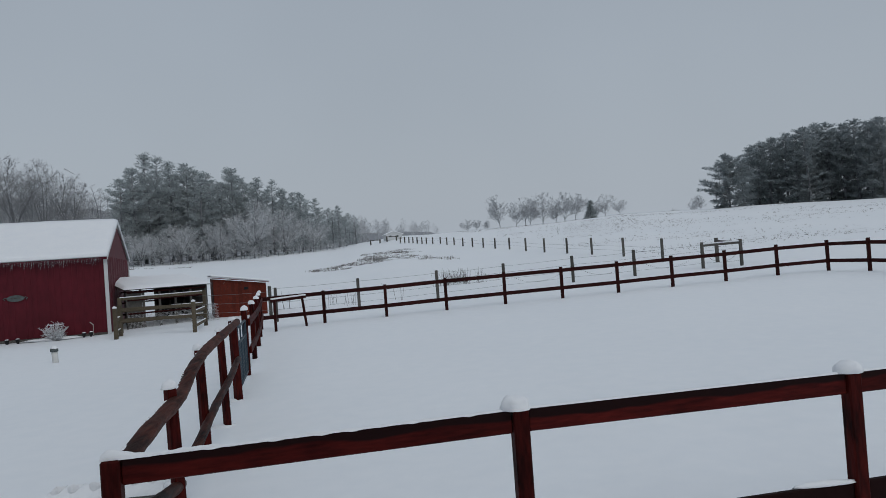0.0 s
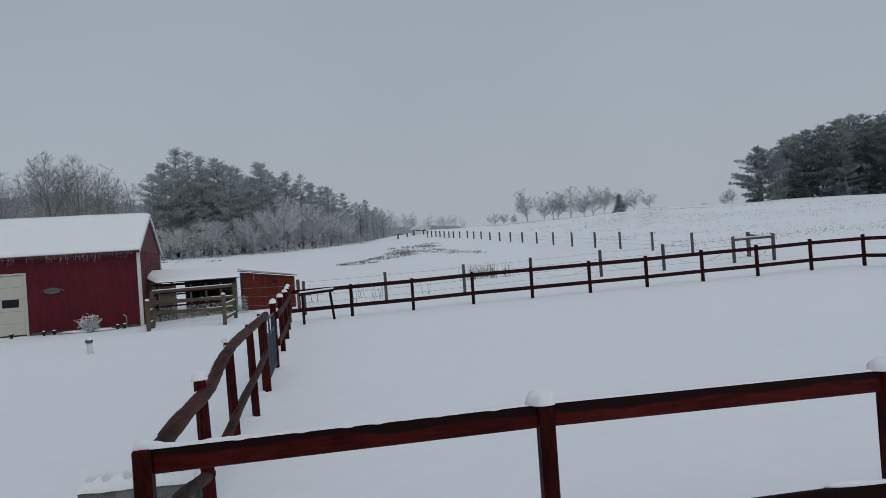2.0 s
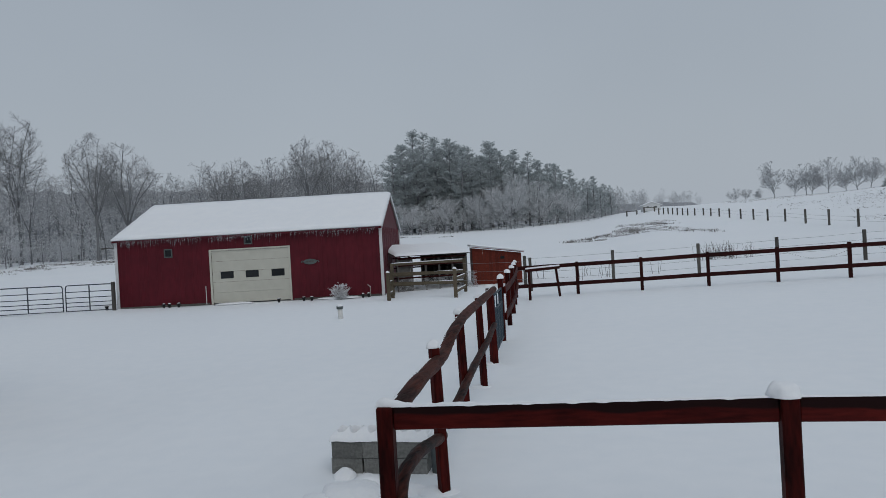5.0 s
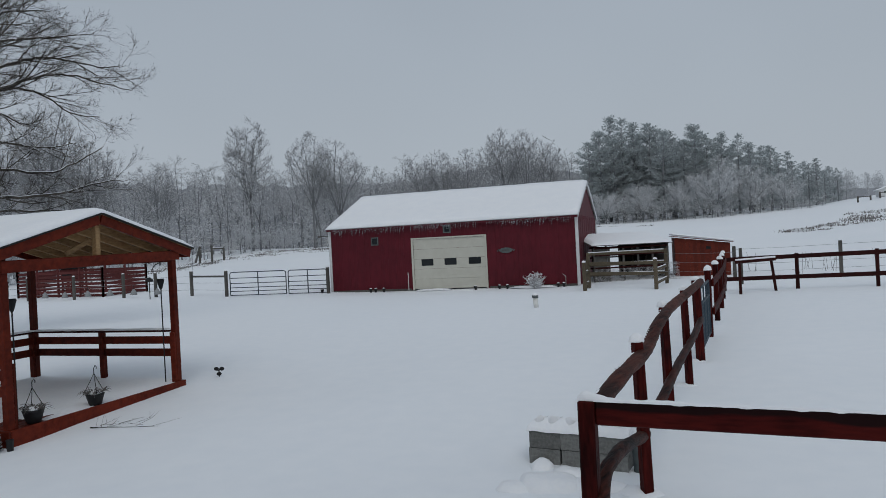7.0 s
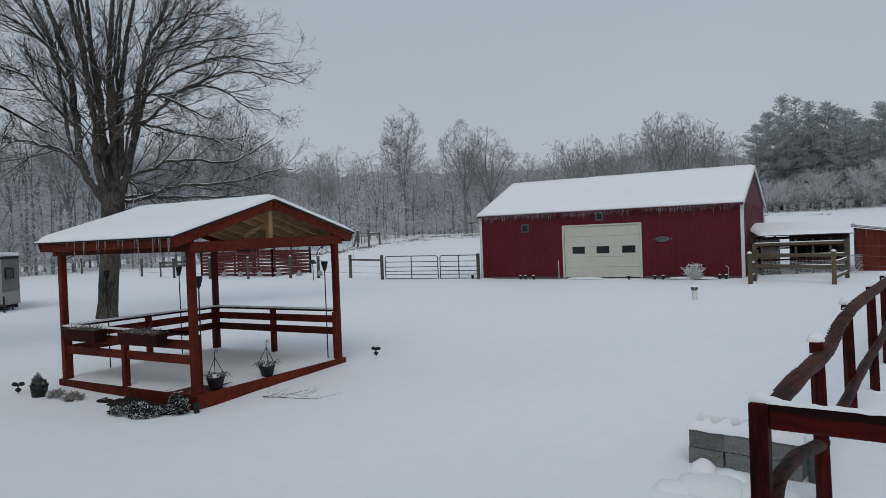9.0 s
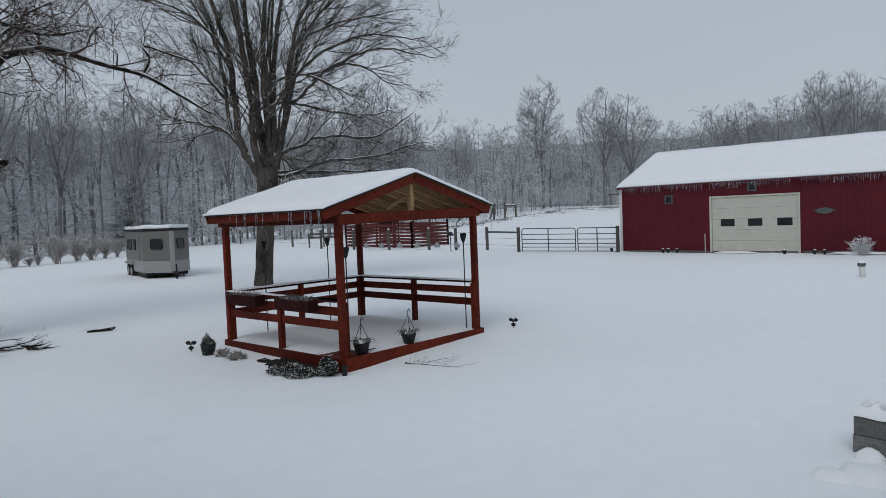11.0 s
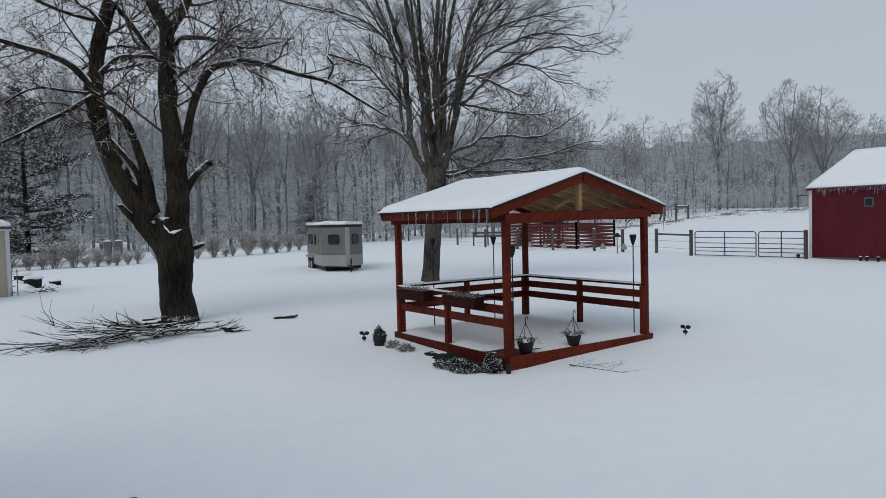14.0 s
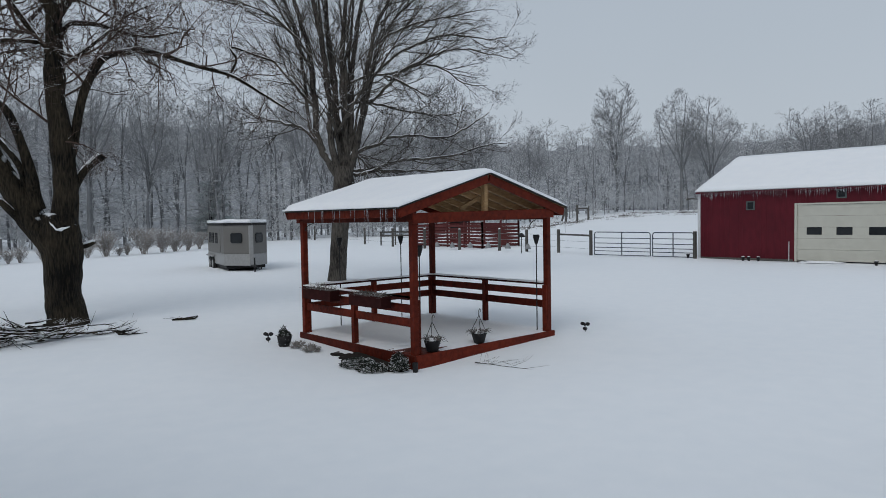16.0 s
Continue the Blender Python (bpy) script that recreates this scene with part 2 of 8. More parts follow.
# clear ice lets the boards behind show
ICE.node_tree.nodes["Principled BSDF"].inputs["Transmission Weight"].default_value = 0.75
ICE.node_tree.nodes["Principled BSDF"].inputs["IOR"].default_value = 1.31
SIGN = material("grey_sign_plate", (0.06, 0.075, 0.075), (0.13, 0.145, 0.145), grain=12.0, rough=0.6, bump=0.3)
GREY_STONE = material("grey_granite", (0.10, 0.10, 0.10), (0.17, 0.17, 0.17), grain=20.0, rough=0.8, bump=0.3)


# ---- mesh helpers ----
def finish(name, bm, mat, smooth=False):
    me = bpy.data.meshes.new(name)
    bm.normal_update()
    bm.to_mesh(me)
    bm.free()
    me.materials.append(mat)
    if smooth:
        me.shade_smooth()
    return me


def part(name, bm, mat, parent=None, label="", smooth=False, at=None):
    ob = new(name, finish(name, bm, mat, smooth) if isinstance(bm, bmesh.types.BMesh) else bm)
    ob.parent = parent
    if at is not None:
        ob.matrix_basis = at
    if label:
        tagged(ob, label)
    return ob


def thing(name, label, category, at=None, group="", kind=""):
    ob = new(name)
    ob.empty_display_size = 0.2
    if at is not None:
        ob.matrix_basis = at
    return tagged(ob, label, category, group, kind)


def box(bm, x0, x1, y0, y1, z0, z1, bev=0.0):
    r = bmesh.ops.create_cube(bm, size=1, matrix=Matrix.Translation(((x0 + x1) / 2, (y0 + y1) / 2, (z0 + z1) / 2)) @ Matrix.Diagonal((x1 - x0, y1 - y0, z1 - z0, 1)))
    if bev:
        es = list({e for v in r["verts"] for e in v.link_edges})
        bmesh.ops.bevel(bm, geom=es, offset=bev, segments=1, affect="EDGES")
    return bm


def beam(bm, a, b, w, h, bev=0.008):
    """A squared timber from a to b; w across (level), h upright."""
    a, b = Vector(a), Vector(b)
    d = b - a
    m = Matrix.Translation((a + b) / 2) @ d.to_track_quat("X", "Z").to_matrix().to_4x4() @ Matrix.Diagonal((d.length, w, h, 1))
    r = bmesh.ops.create_cube(bm, size=1, matrix=m)
    if bev:
        bmesh.ops.bevel(bm, geom=list({e for v in r["verts"] for e in v.link_edges}), offset=bev, segments=1, affect="EDGES")
    return bm


def tube(bm, pts, radii, sides=6, cap=True):
    """A tube along points with a radius at each."""
    rings, prev = [], None
    n = len(pts)
    for i, p in enumerate(pts):
        p = Vector(p)
        t = (Vector(pts[min(i + 1, n - 1)]) - Vector(pts[max(i - 1, 0)]))
        t = t.normalized() if t.length > 1e-9 else Vector((0, 0, 1))
        if prev is None:
            prev = t.orthogonal().normalized()
        u = (prev - t * prev.dot(t))
        u = u.normalized() if u.length > 1e-6 else t.orthogonal().normalized()
        prev = u
        w = t.cross(u)
        r = radii[i] if not isinstance(radii, (int, float)) else radii
        rings.append([bm.verts.new(p + (u * math.cos(k * math.tau / sides) + w * math.sin(k * math.tau / sides)) * r) for k in range(sides)])
    for a, b in zip(rings, rings[1:]):
        for k in range(sides):
            bm.faces.new((a[k], a[(k + 1) % sides], b[(k + 1) % sides], b[k]))
    if cap:
        bm.faces.new(rings[0][::-1])
        bm.faces.new(rings[-1])
    return bm


def blob(bm, c, rx, ry, rz, sub=2, rough=0.12, seed=0.0, floor=None):
    """A lumpy mound, flat below at floor."""
    r = bmesh.ops.create_icosphere(bm, subdivisions=sub, radius=1)
    for v in r["verts"]:
        k = 1 + rough * noise.noise(v.co * 1.7 + Vector((seed, seed * 0.7, 3)))
        v.co = Vector((v.co.x * rx * k, v.co.y * ry * k, v.co.z * rz * k)) + Vector(c)
        if floor is not None and v.co.z < floor:
            v.co.z = floor
    return bm


def smooth(a, b, x):
    t = min(1.0, max(0.0, (x - a) / (b - a)))
    return t * t * (3 - 2 * t)


# ---- the lie of the land ----
SKYLINE = [(-180, 0.02), (-90, 0.035), (-40, 0.0345), (-28, 0.0405), (-22, 0.0441), (-20, 0.0455), (-17.8, 0.0433), (-13.2, 0.039), (-8.5, 0.0368), (-4.3, 0.0356), (-1.5, 0.0372), (0.8, 0.032), (4, 0.026), (18, 0.021), (30, 0.013), (41, 0.008), (48, 0.008), (56, 0.0), (65, -0.012), (80, -0.02), (120, -0.02), (180, 0.02)]


def ground(x, y):
    """The height of the snow."""
    r = math.hypot(x, y)
    az = math.degrees(math.atan2(-x, y))
    s = SKYLINE[-1][1]
    for (a0, s0), (a1, s1) in zip(SKYLINE, SKYLINE[1:]):
        if a0 <= az <= a1:
            s = s0 + (s1 - s0) * smooth(a0, a1, az)
            break
    top = 2.25 + s * 130
    u = min(1.0, max(0.0, (r - 38) / 92))
    hill = top * (0.35 * u + 0.65 * smooth(0, 1, u))
    near = 0.021 * max(0.0, min(30.0, x + 5)) * smooth(8, 28, y) * (1 - smooth(40, 110, r))
    low = -0.08 * smooth(9, 14, -x) * smooth(20, 27, y) * (1 - smooth(34, 44, r)) - 0.13 * smooth(5, 10, -x) * (1 - smooth(14, 24, -x)) * (1 - smooth(9, 16, y))
    low -= 0.13 * math.exp(-((x + 10.1) ** 2 + (y - 4.6) ** 2) / 5.0)
    bumps = 0.05 * noise.noise(Vector((x * 0.25, y * 0.25, 0))) + 0.02 * noise.noise(Vector((x * 0.9, y * 0.9, 4)))
    far = 0.5 * noise.noise(Vector((x * 0.03, y * 0.03, 9))) * smooth(50, 110, r) * (1 - smooth(130, 200, r))
    return hill + near + low + bumps * smooth(2.0, 8.0, r) + far


def build_ground():
    radii = [0.0]
    r = 0.7
    while r < 2500:
        radii.append(r)
        r *= 1.028 if r < 160 else 1.25
    bm = bmesh.new()
    seg = 300
    centre = bm.verts.new((0, 0, 0))
    rings = []
    for r in radii[1:]:
        rings.append([bm.verts.new((-r * math.sin(k * math.tau / seg), r * math.cos(k * math.tau / seg), ground(-r * math.sin(k * math.tau / seg), r * math.cos(k * math.tau / seg)))) for k in range(seg)])
    for k in range(seg):
        bm.faces.new((centre, rings[0][k], rings[0][(k + 1) % seg]))
    for a, b in zip(rings, rings[1:]):
        for k in range(seg):
            bm.faces.new((a[k], b[k], b[(k + 1) % seg], a[(k + 1) % seg]))
    tagged(part("ground", bm, SNOW, smooth=True), "smooth fresh snow over yard and rising field", "snow", kind="structure")


build_ground()


# ---- unseen wall behind the camera, added to shade the near snow ----
def build_shade_wall():
    bm = bmesh.new()
    box(bm, -9.0, 0.6, -0.25, 0.0, -0.3, 5.0)
    for k in range(25):
        box(bm, -9.0, 0.6, 0.001, 0.018, -0.1 + k * 0.2, 0.085 + k * 0.2)
    w = part("wall_unseen", bm, SHADE_WALL, at=pose(0.55, -1.05, 0, 0, 0, 31))
    tagged(w, "unseen plain wall added to shade the near snow", "wall", kind="structure")


build_shade_wall()


# ---- barn ----
def at_ground(x, y, rz=0.0, dz=0.0):
    return pose(x, y, ground(x, y) + dz, 0, 0, rz)


def build_barn():
    L, D, EAVE, RIDGE = 13.52, 9.2, 3.5, 5.4
    barn = thing("barn", "long red steel-sided barn with snow-covered gable roof", "barn", pose(-25.4, 29.4, -0.06, 0, 0, 13.5))
    # front and back siding with ribs, the door opening left free in front
    def wall(name, a, b, holes, label=""):
        """Ribbed steel sheets from a to b (plan), cut round openings (s0, s1, z0, z1)."""
        a, b = Vector((*a, 0)), Vector((*b, 0))
        d = (b - a).normalized()
        n = Vector((d.y, -d.x, 0))
        wall_ob = new(name)
        wall_ob.parent = barn
        ln = (b - a).length
        xs = {0.0, ln, *[q for h in holes for q in h[:2]]}
        k = 1
        while k * 0.914 < ln - 0.1:
            if all(abs(k * 0.914 - q) > 0.08 for q in xs):
                xs.add(k * 0.914)
            k += 1
        xs = sorted(xs)
        for s0, s1 in zip(xs, xs[1:]):
            zs = sorted({0.0, EAVE, *[q for h in holes if h[0] <= s0 < h[1] for q in h[2:]]})
            for z0, z1 in zip(zs, zs[1:]):
                if any(h[0] <= s0 < h[1] and h[2] <= z0 < h[3] for h in holes):
                    continue
                prof = [(s0, 0.0)]
                r = math.ceil(s0 / 0.2286) * 0.2286
                while r < s1 - 0.03:
                    if r > s0 + 0.03:
                        prof += [(r - 0.02, 0.0), (r - 0.008, 0.009), (r + 0.008, 0.009), (r + 0.02, 0.0)]
                    r += 0.2286
                prof += [(s1, 0.0), (s1, -0.1), (s0, -0.1)]
                bm = bmesh.new()
                lo = [bm.verts.new(a + d * s + n * o + Vector((0, 0, z0))) for s, o in prof]
                hi = [bm.verts.new(a + d * s + n * o + Vector((0, 0, z1))) for s, o in prof]
                for i in range(len(prof)):
                    j = (i + 1) % len(prof)
                    bm.faces.new((lo[i], lo[j], hi[j], hi[i]))
                bm.faces.new(lo[::-1]), bm.faces.new(hi)
                bmesh.ops.recalc_face_normals(bm, faces=bm.faces)
                part("siding_sheet", bm, BARN_RED, wall_ob)
        return wall_ob
    holes = [(4.86, 8.82, 0.0, 2.70), (2.50, 2.86, 2.52, 2.90), (6.62, 6.98, 2.98, 3.36)]
    wall("front_wall", (0, 0), (L, 0), holes)
    wall("back_wall", (L, D), (0, D), [])
    wall("left_wall", (0, D - 0.1), (0, 0.1), [])
    wall("right_wall", (L, 0.1), (L, D - 0.1), [])
    for x, n in ((0.0, "gable_left"), (L, "gable_right")):
        bm = bmesh.new()
        s = 0.1 if x else -0.1
        vs = [bm.verts.new((x, 0.1, EAVE)), bm.verts.new((x, D - 0.1, EAVE)), bm.verts.new((x, D / 2, RIDGE - 0.06))]
        ws = [bm.verts.new((v.co.x - s, v.co.y, v.co.z)) for v in vs]
        bm.faces.new(vs), bm.faces.new(ws[::-1])
        for k in range(3):
            bm.faces.new((vs[k], ws[k], ws[(k + 1) % 3], vs[(k + 1) % 3]))
        bmesh.ops.recalc_face_normals(bm, faces=bm.faces)
        part(n, bm, BARN_RED, barn)
    # roof sheets, fascia and snow
    for side in (0, 1):
        e, y0 = (-0.22, -0.22) if side == 0 else (0, D + 0.22)
        ridge = Vector((0, D / 2, RIDGE))
        eave = Vector((0, y0, EAVE - 0.04))
        nrm = Vector((0, -(ridge - eave).z, (ridge - eave).y)).normalized() if side == 0 else Vector((0, (ridge - eave).z, -(ridge - eave).y)).normalized()
        def sheet(name, lo, hi, mat, over, rim, lumpy, label=""):
            bm = bmesh.new()
            nx, ny = (70, 16) if lumpy else (2, 2)
            top, bot = [], []
            for i in range(nx + 1):
                tr, br = [], []
                for j in range(ny + 1):
                    x = -over + (L + 2 * over) * i / nx
                    f = -rim + (1 + rim) * j / ny
                    p = eave.lerp(ridge, f)
                    edge = min(1.0, min(i, nx - i, j if rim >= 0 else 99) / 1.0) if lumpy else 1
                    t = hi * (0.55 + 0.45 * edge)
                    if lumpy:
                        t += 0.02 * noise.noise(Vector((x * 0.8, j * 0.5, side * 7.0))) + (0.02 * noise.noise(Vector((x * 4.0, 0, side))) if j == 0 else 0)
                    tr.append(bm.verts.new((x, p.y + nrm.y * t, p.z + nrm.z * t)))
                    br.append(bm.verts.new((x, p.y + nrm.y * lo, p.z + nrm.z * lo)))
                top.append(tr), bot.append(br)
            for i in range(nx):
                for j in range(ny):
                    bm.faces.new((top[i][j], top[i + 1][j], top[i + 1][j + 1], top[i][j + 1]))
                    bm.faces.new((bot[i][j], bot[i][j + 1], bot[i + 1][j + 1], bot[i + 1][j]))
                bm.faces.new((top[i][0], bot[i][0], bot[i + 1][0], top[i + 1][0]))
                bm.faces.new((top[i][ny], top[i + 1][ny], bot[i + 1][ny], bot[i][ny]))
            for j in range(ny):
                bm.faces.new((top[0][j], top[0][j + 1], bot[0][j + 1], bot[0][j]))
                bm.faces.new((top[nx][j], bot[nx][j], bot[nx][j + 1], top[nx][j + 1]))
            bmesh.ops.recalc_face_normals(bm, faces=bm.faces)
            return part(name, bm, mat, barn, label, smooth=lumpy)
        sheet("roof", 0.0, 0.05, TRIM, 0.10, 0.0, False)
        sheet("roof_snow", 0.05, 0.19, SNOW_CAP, 0.12, 0.012, True, "thick snow on the roof")
    for y0 in (-0.235, D + 0.235):
        part("fascia", box(bmesh.new(), -0.09, L + 0.09, y0 - 0.012, y0 + 0.012, EAVE - 0.13, EAVE - 0.03), BARN_RED, barn)
    for x in (-0.095, L + 0.095):
        for y0 in (-0.2, D + 0.2):
            part("rake_trim", beam(bmesh.new(), (x, y0, EAVE - 0.09), (x, D / 2, RIDGE - 0.06), 0.025, 0.13, 0.004), TRIM, barn)
    for x in (0.0, L):
        for y0 in (0.0, D):
            part("corner_trim", box(bmesh.new(), x - 0.085, x + 0.06, y0 - 0.035 if y0 == 0 else y0 - 0.1, y0 + 0.1 if y0 == 0 else y0 + 0.035, 0.0, EAVE - 0.05, 0.006), TRIM, barn, "white corner trim")
    part("sill_board", box(bmesh.new(), 0.1, 4.7, -0.05, -0.02, 0.0, 0.10), GREY_WOOD, barn)
    part("sill_board", box(bmesh.new(), 9.0, L - 0.1, -0.05, -0.02, 0.0, 0.10), GREY_WOOD, barn)
    # overhead door of five sections with three panes
    door = new("overhead_door")
    door.parent = barn
    tagged(door, "closed cream sectional overhead door with three dark windows")
    n = 5
    for k in range(n):
        bm = box(bmesh.new(), 4.88, 8.80, 0.02, 0.06, 0.06 + k * 0.526, 0.06 + (k + 1) * 0.526 - 0.007, 0.003)
        for q in (1, 2):
            zz = 0.06 + k * 0.526 + q * 0.175
            box(bm, 4.90, 8.78, 0.014, 0.022, zz - 0.008, zz + 0.008)
        part("door_section", bm, DOOR_WHITE, door)
    for x in (5.3, 6.58, 7.9):
        part("door_window", box(bmesh.new(), x, x + 0.66, 0.002, 0.03, 1.28, 1.63, 0.01), GLASS, door, "dark glass pane in black frame")
    for x0, x1, z0, z1 in ((4.77, 4.875, 0.0, 2.77), (8.805, 8.90, 0.0, 2.77), (4.876, 8.804, 2.69, 2.77)):
        part("door_trim", box(bmesh.new(), x0, x1, -0.04, 0.02, z0, z1, 0.005), DOOR_WHITE, barn)
    for x0, x1, z0, z1 in ((2.50, 2.86, 2.52, 2.90), (6.62, 6.98, 2.98, 3.36)):
        w = part("window_frame", bmesh.new(), SIGN, barn, "small square window with dull frame")
        bm = bmesh.new()
        for q in ((x0 - 0.03, x0 + 0.03, z0 - 0.03, z1 + 0.03), (x1 - 0.03, x1 + 0.03, z0 - 0.03, z1 + 0.03), (x0 + 0.03, x1 - 0.03, z0 - 0.03, z0 + 0.03), (x0 + 0.03, x1 - 0.03, z1 - 0.03, z1 + 0.03)):
            box(bm, q[0], q[1], -0.04, 0.01, q[2], q[3])
        bm.to_mesh(w.data)
        part("pane", box(bmesh.new(), x0 + 0.03, x1 - 0.03, 0.0, 0.02, z0 + 0.03, z1 - 0.03), GLASS, w)
    # icicles along the front eave, thick and thin, in clusters
    rnd = random.Random(5)
    bm = bmesh.new()
    x = 0.1
    while x < L - 0.1:
        if not (4.5 < x < 4.8 or 8.6 < x < 9.0):
            ln = rnd.uniform(0.18, 0.46) * (1.0 if noise.noise(Vector((x, 0, 2))) > -0.3 else 0.6)
            tube(bm, [(x, -0.25, EAVE - 0.02), (x, -0.25, EAVE - 0.02 - ln * 0.6), (x + rnd.uniform(-0.01, 0.01), -0.25, EAVE - 0.02 - ln)], [0.013, 0.009, 0.002], 4)
        x += rnd.uniform(0.04, 0.10)
    tagged(part("icicle", bm, ICE, barn, "row of icicles along the eave"), kind="stuff")
    # oval plate
    bm = bmesh.new()
    tube(bm, [(9.9, -0.03, 1.9), (9.9, -0.06, 1.9)], 1.0, 24)
    for v in bm.verts:
        v.co.x, v.co.z = 9.9 + (v.co.x - 9.9) * 0.34, 1.9 + (v.co.z - 1.9) * 0.14
    sign = part("sign_plate", bm, SIGN, barn, "oval grey sign plate with scrolled ends")
    for s in (-1, 1):
        part("scroll", tube(bmesh.new(), [(9.9 + s * 0.31, -0.045, 1.9), (9.9 + s * 0.39, -0.045, 1.95), (9.9 + s * 0.46, -0.045, 1.9), (9.9 + s * 0.40, -0.045, 1.85)], 0.022, 5), SIGN, sign)
    for k in range(3):
        part("lettering", box(bmesh.new(), 9.72 + k * 0.13, 9.82 + k * 0.13, -0.066, -0.055, 1.88, 1.93), GREY_WOOD, sign)
    for x, w in ((6.1, 1.0), (11.2, 1.2)):
        part("drift", blob(bmesh.new(), (x, -0.35, 0.02), w, 0.34, 0.07, 3, 0.4, x, floor=-0.05), SNOW_CAP, barn, "low snow drift along the wall", smooth=True)
    part("wall_lamp", tube(bmesh.new(), [(-0.05, 0.3, 3.1), (-0.45, 0.1, 3.16), (-0.75, 0.0, 3.12)], [0.02, 0.03, 0.05], 6), GREY_WOOD, barn)
    part("drain_pipe", tube(bmesh.new(), [(4.55, -0.1, 0.0), (4.55, -0.1, 0.95)], 0.02, 6), TRIM, barn)


# ---- gazebo ----
GAZEBO = pose(-10.453, 5.047, 0, 0, 0, 102.9)
GU, GV = 3.47, 3.5


def build_gazebo():
    U, V, G = GU, GV, -0.3
    gz = thing("gazebo", "red-stained open timber gazebo with snowy gable roof", "gazebo", GAZEBO)
    h = 0.056
    corners = {"f": (0, 0), "r": (U, 0), "l": (0, V), "b": (U, V)}
    for x, y in corners.values():
        p = part("post", box(bmesh.new(), x - h, x + h, y - h, y + h, G, 2.24, 0.008), GAZ, gz)
        cx = 1 if x == 0 else -1
        part("post_cladding", box(bmesh.new(), min(x + cx * 0.059, x + cx * 0.10), max(x + cx * 0.059, x + cx * 0.10), y - 0.052, y + 0.052, -0.04, 0.89, 0.005), GAZ, p)
    # rim boards and deck
    for a, b in (((-0.06, -0.088, -0.17), (U + 0.10, -0.088, -0.17)), ((-0.085, -0.11, -0.17), (-0.085, V + 0.05, -0.17)), ((U + 0.08, -0.064, -0.17), (U + 0.08, V + 0.05, -0.17)), ((-0.1, V + 0.075, -0.17), (U + 0.1, V + 0.075, -0.17))):
        part("rim_board", beam(bmesh.new(), a, b, 0.045, 0.28), GAZ, gz)
    n = 24
    for k in range(n):
        y = -0.06 + k * (V + 0.12) / n
        part("deck_board", box(bmesh.new(), -0.06, U + 0.055, y, y + (V + 0.12) / n - 0.010, -0.09, -0.05, 0.003), GAZ, gz)
    bm = bmesh.new()
    nx, ny = 56, 56
    grid = []
    for i in range(nx + 1):
        row = []
        for j in range(ny + 1):
            x, y = -0.04 + (U + 0.08) * i / nx, -0.04 + (V + 0.08) * j / ny
            # blown thin towards the front corner, where boards show in streaks
            bare = smooth(1.25, 0.25, math.hypot(x * 0.8, y * 0.95))
            t = 0.05 - 0.11 * bare * (0.8 + 1.0 * noise.noise(Vector((x * 1.8, y * 9, 0)))) + 0.008 * noise.noise(Vector((x * 1.5, y * 1.5, 3)))
            t = min(t, 0.006 + 0.05 * smooth(0.0, 0.5, min(y, x) + 0.04))
            row.append(bm.verts.new((x, y, -0.05 + t)))
        grid.append(row)
    for i in range(nx):
        for j in range(ny):
            bm.faces.new((grid[i][j], grid[i + 1][j], grid[i + 1][j + 1], grid[i][j + 1]))
    part("deck_snow", bm, SNOW_CAP, gz, "thin snow drifted over the deck", smooth=True)
    # rails on three sides: wide cap, two boards, a post between
    def rail(a, b, width, snowy):
        a, b = Vector((*a, 0)), Vector((*b, 0))
        up = Vector((0, 0, 1))
        mid = (a + b) / 2
        for z in (0.735, 0.50):
            part("rail_board", beam(bmesh.new(), a + up * z, b + up * z, 0.038, 0.145), GAZ, gz)
        part("rail_post", box(bmesh.new(), mid.x - 0.05, mid.x + 0.05, mid.y - 0.05, mid.y + 0.05, -0.04, 0.895, 0.006), GAZ, gz)
        c = part("rail_cap", beam(bmesh.new(), a + up * 0.915, b + up * 0.915, width, 0.036), STAIN_DARK, gz)
        if snowy:
            n = 40
            bm = bmesh.new()
            side = (b - a).normalized().cross(up)
            rows = []
            for i in range(n + 1):
                q = a.lerp(b, i / n)
                t = 0.022 + 0.010 * noise.noise(Vector((q.x * 2.0, q.y * 2.0, 5)))
                t *= 1.0 if snowy > 0.5 else smooth(0.45, 0.75, i / n)
                e = 0.006 * noise.noise(Vector((q.x * 9.0, q.y * 9.0, 1)))
                w = width / 2 - 0.006
                rows.append([bm.verts.new(q + side * o + up * (0.934 + zz)) for o, zz in ((-w, 0.0), (-w + 0.012 + e, t * 0.75), (0.0, t), (w - 0.012 + e, t * 0.75), (w, 0.0))])
            for r0, r1 in zip(rows, rows[1:]):
                for j in range(4):
                    bm.faces.new((r0[j], r1[j], r1[j + 1], r0[j + 1]))
                bm.faces.new((r0[4], r1[4], r1[0], r0[0]))
            bm.faces.new(rows[0]), bm.faces.new(rows[-1][::-1])
            bmesh.ops.recalc_face_normals(bm, faces=bm.faces)
            part("cap_snow", bm, SNOW_CAP, c, smooth=True)
    rail((0, 0.06), (0, V - 0.06), 0.20, 0.3)
    rail((0.06, V), (U - 0.06, V), 0.26, 1)
    rail((U, V - 0.06), (U, 0.06), 0.22, 1)
    # beams: the side beams carry the eaves, the tie beams cross the gables
    for x in (0, U):
        part("beam", beam(bmesh.new(), (x, -0.05, 2.30), (x, V + 0.22, 2.30), 0.09, 0.19), GAZ, gz)
    part("tie_beam", beam(bmesh.new(), (-0.07, -0.075, 2.262), (U + 0.11, -0.075, 2.328), 0.045, 0.175), GAZ, gz)
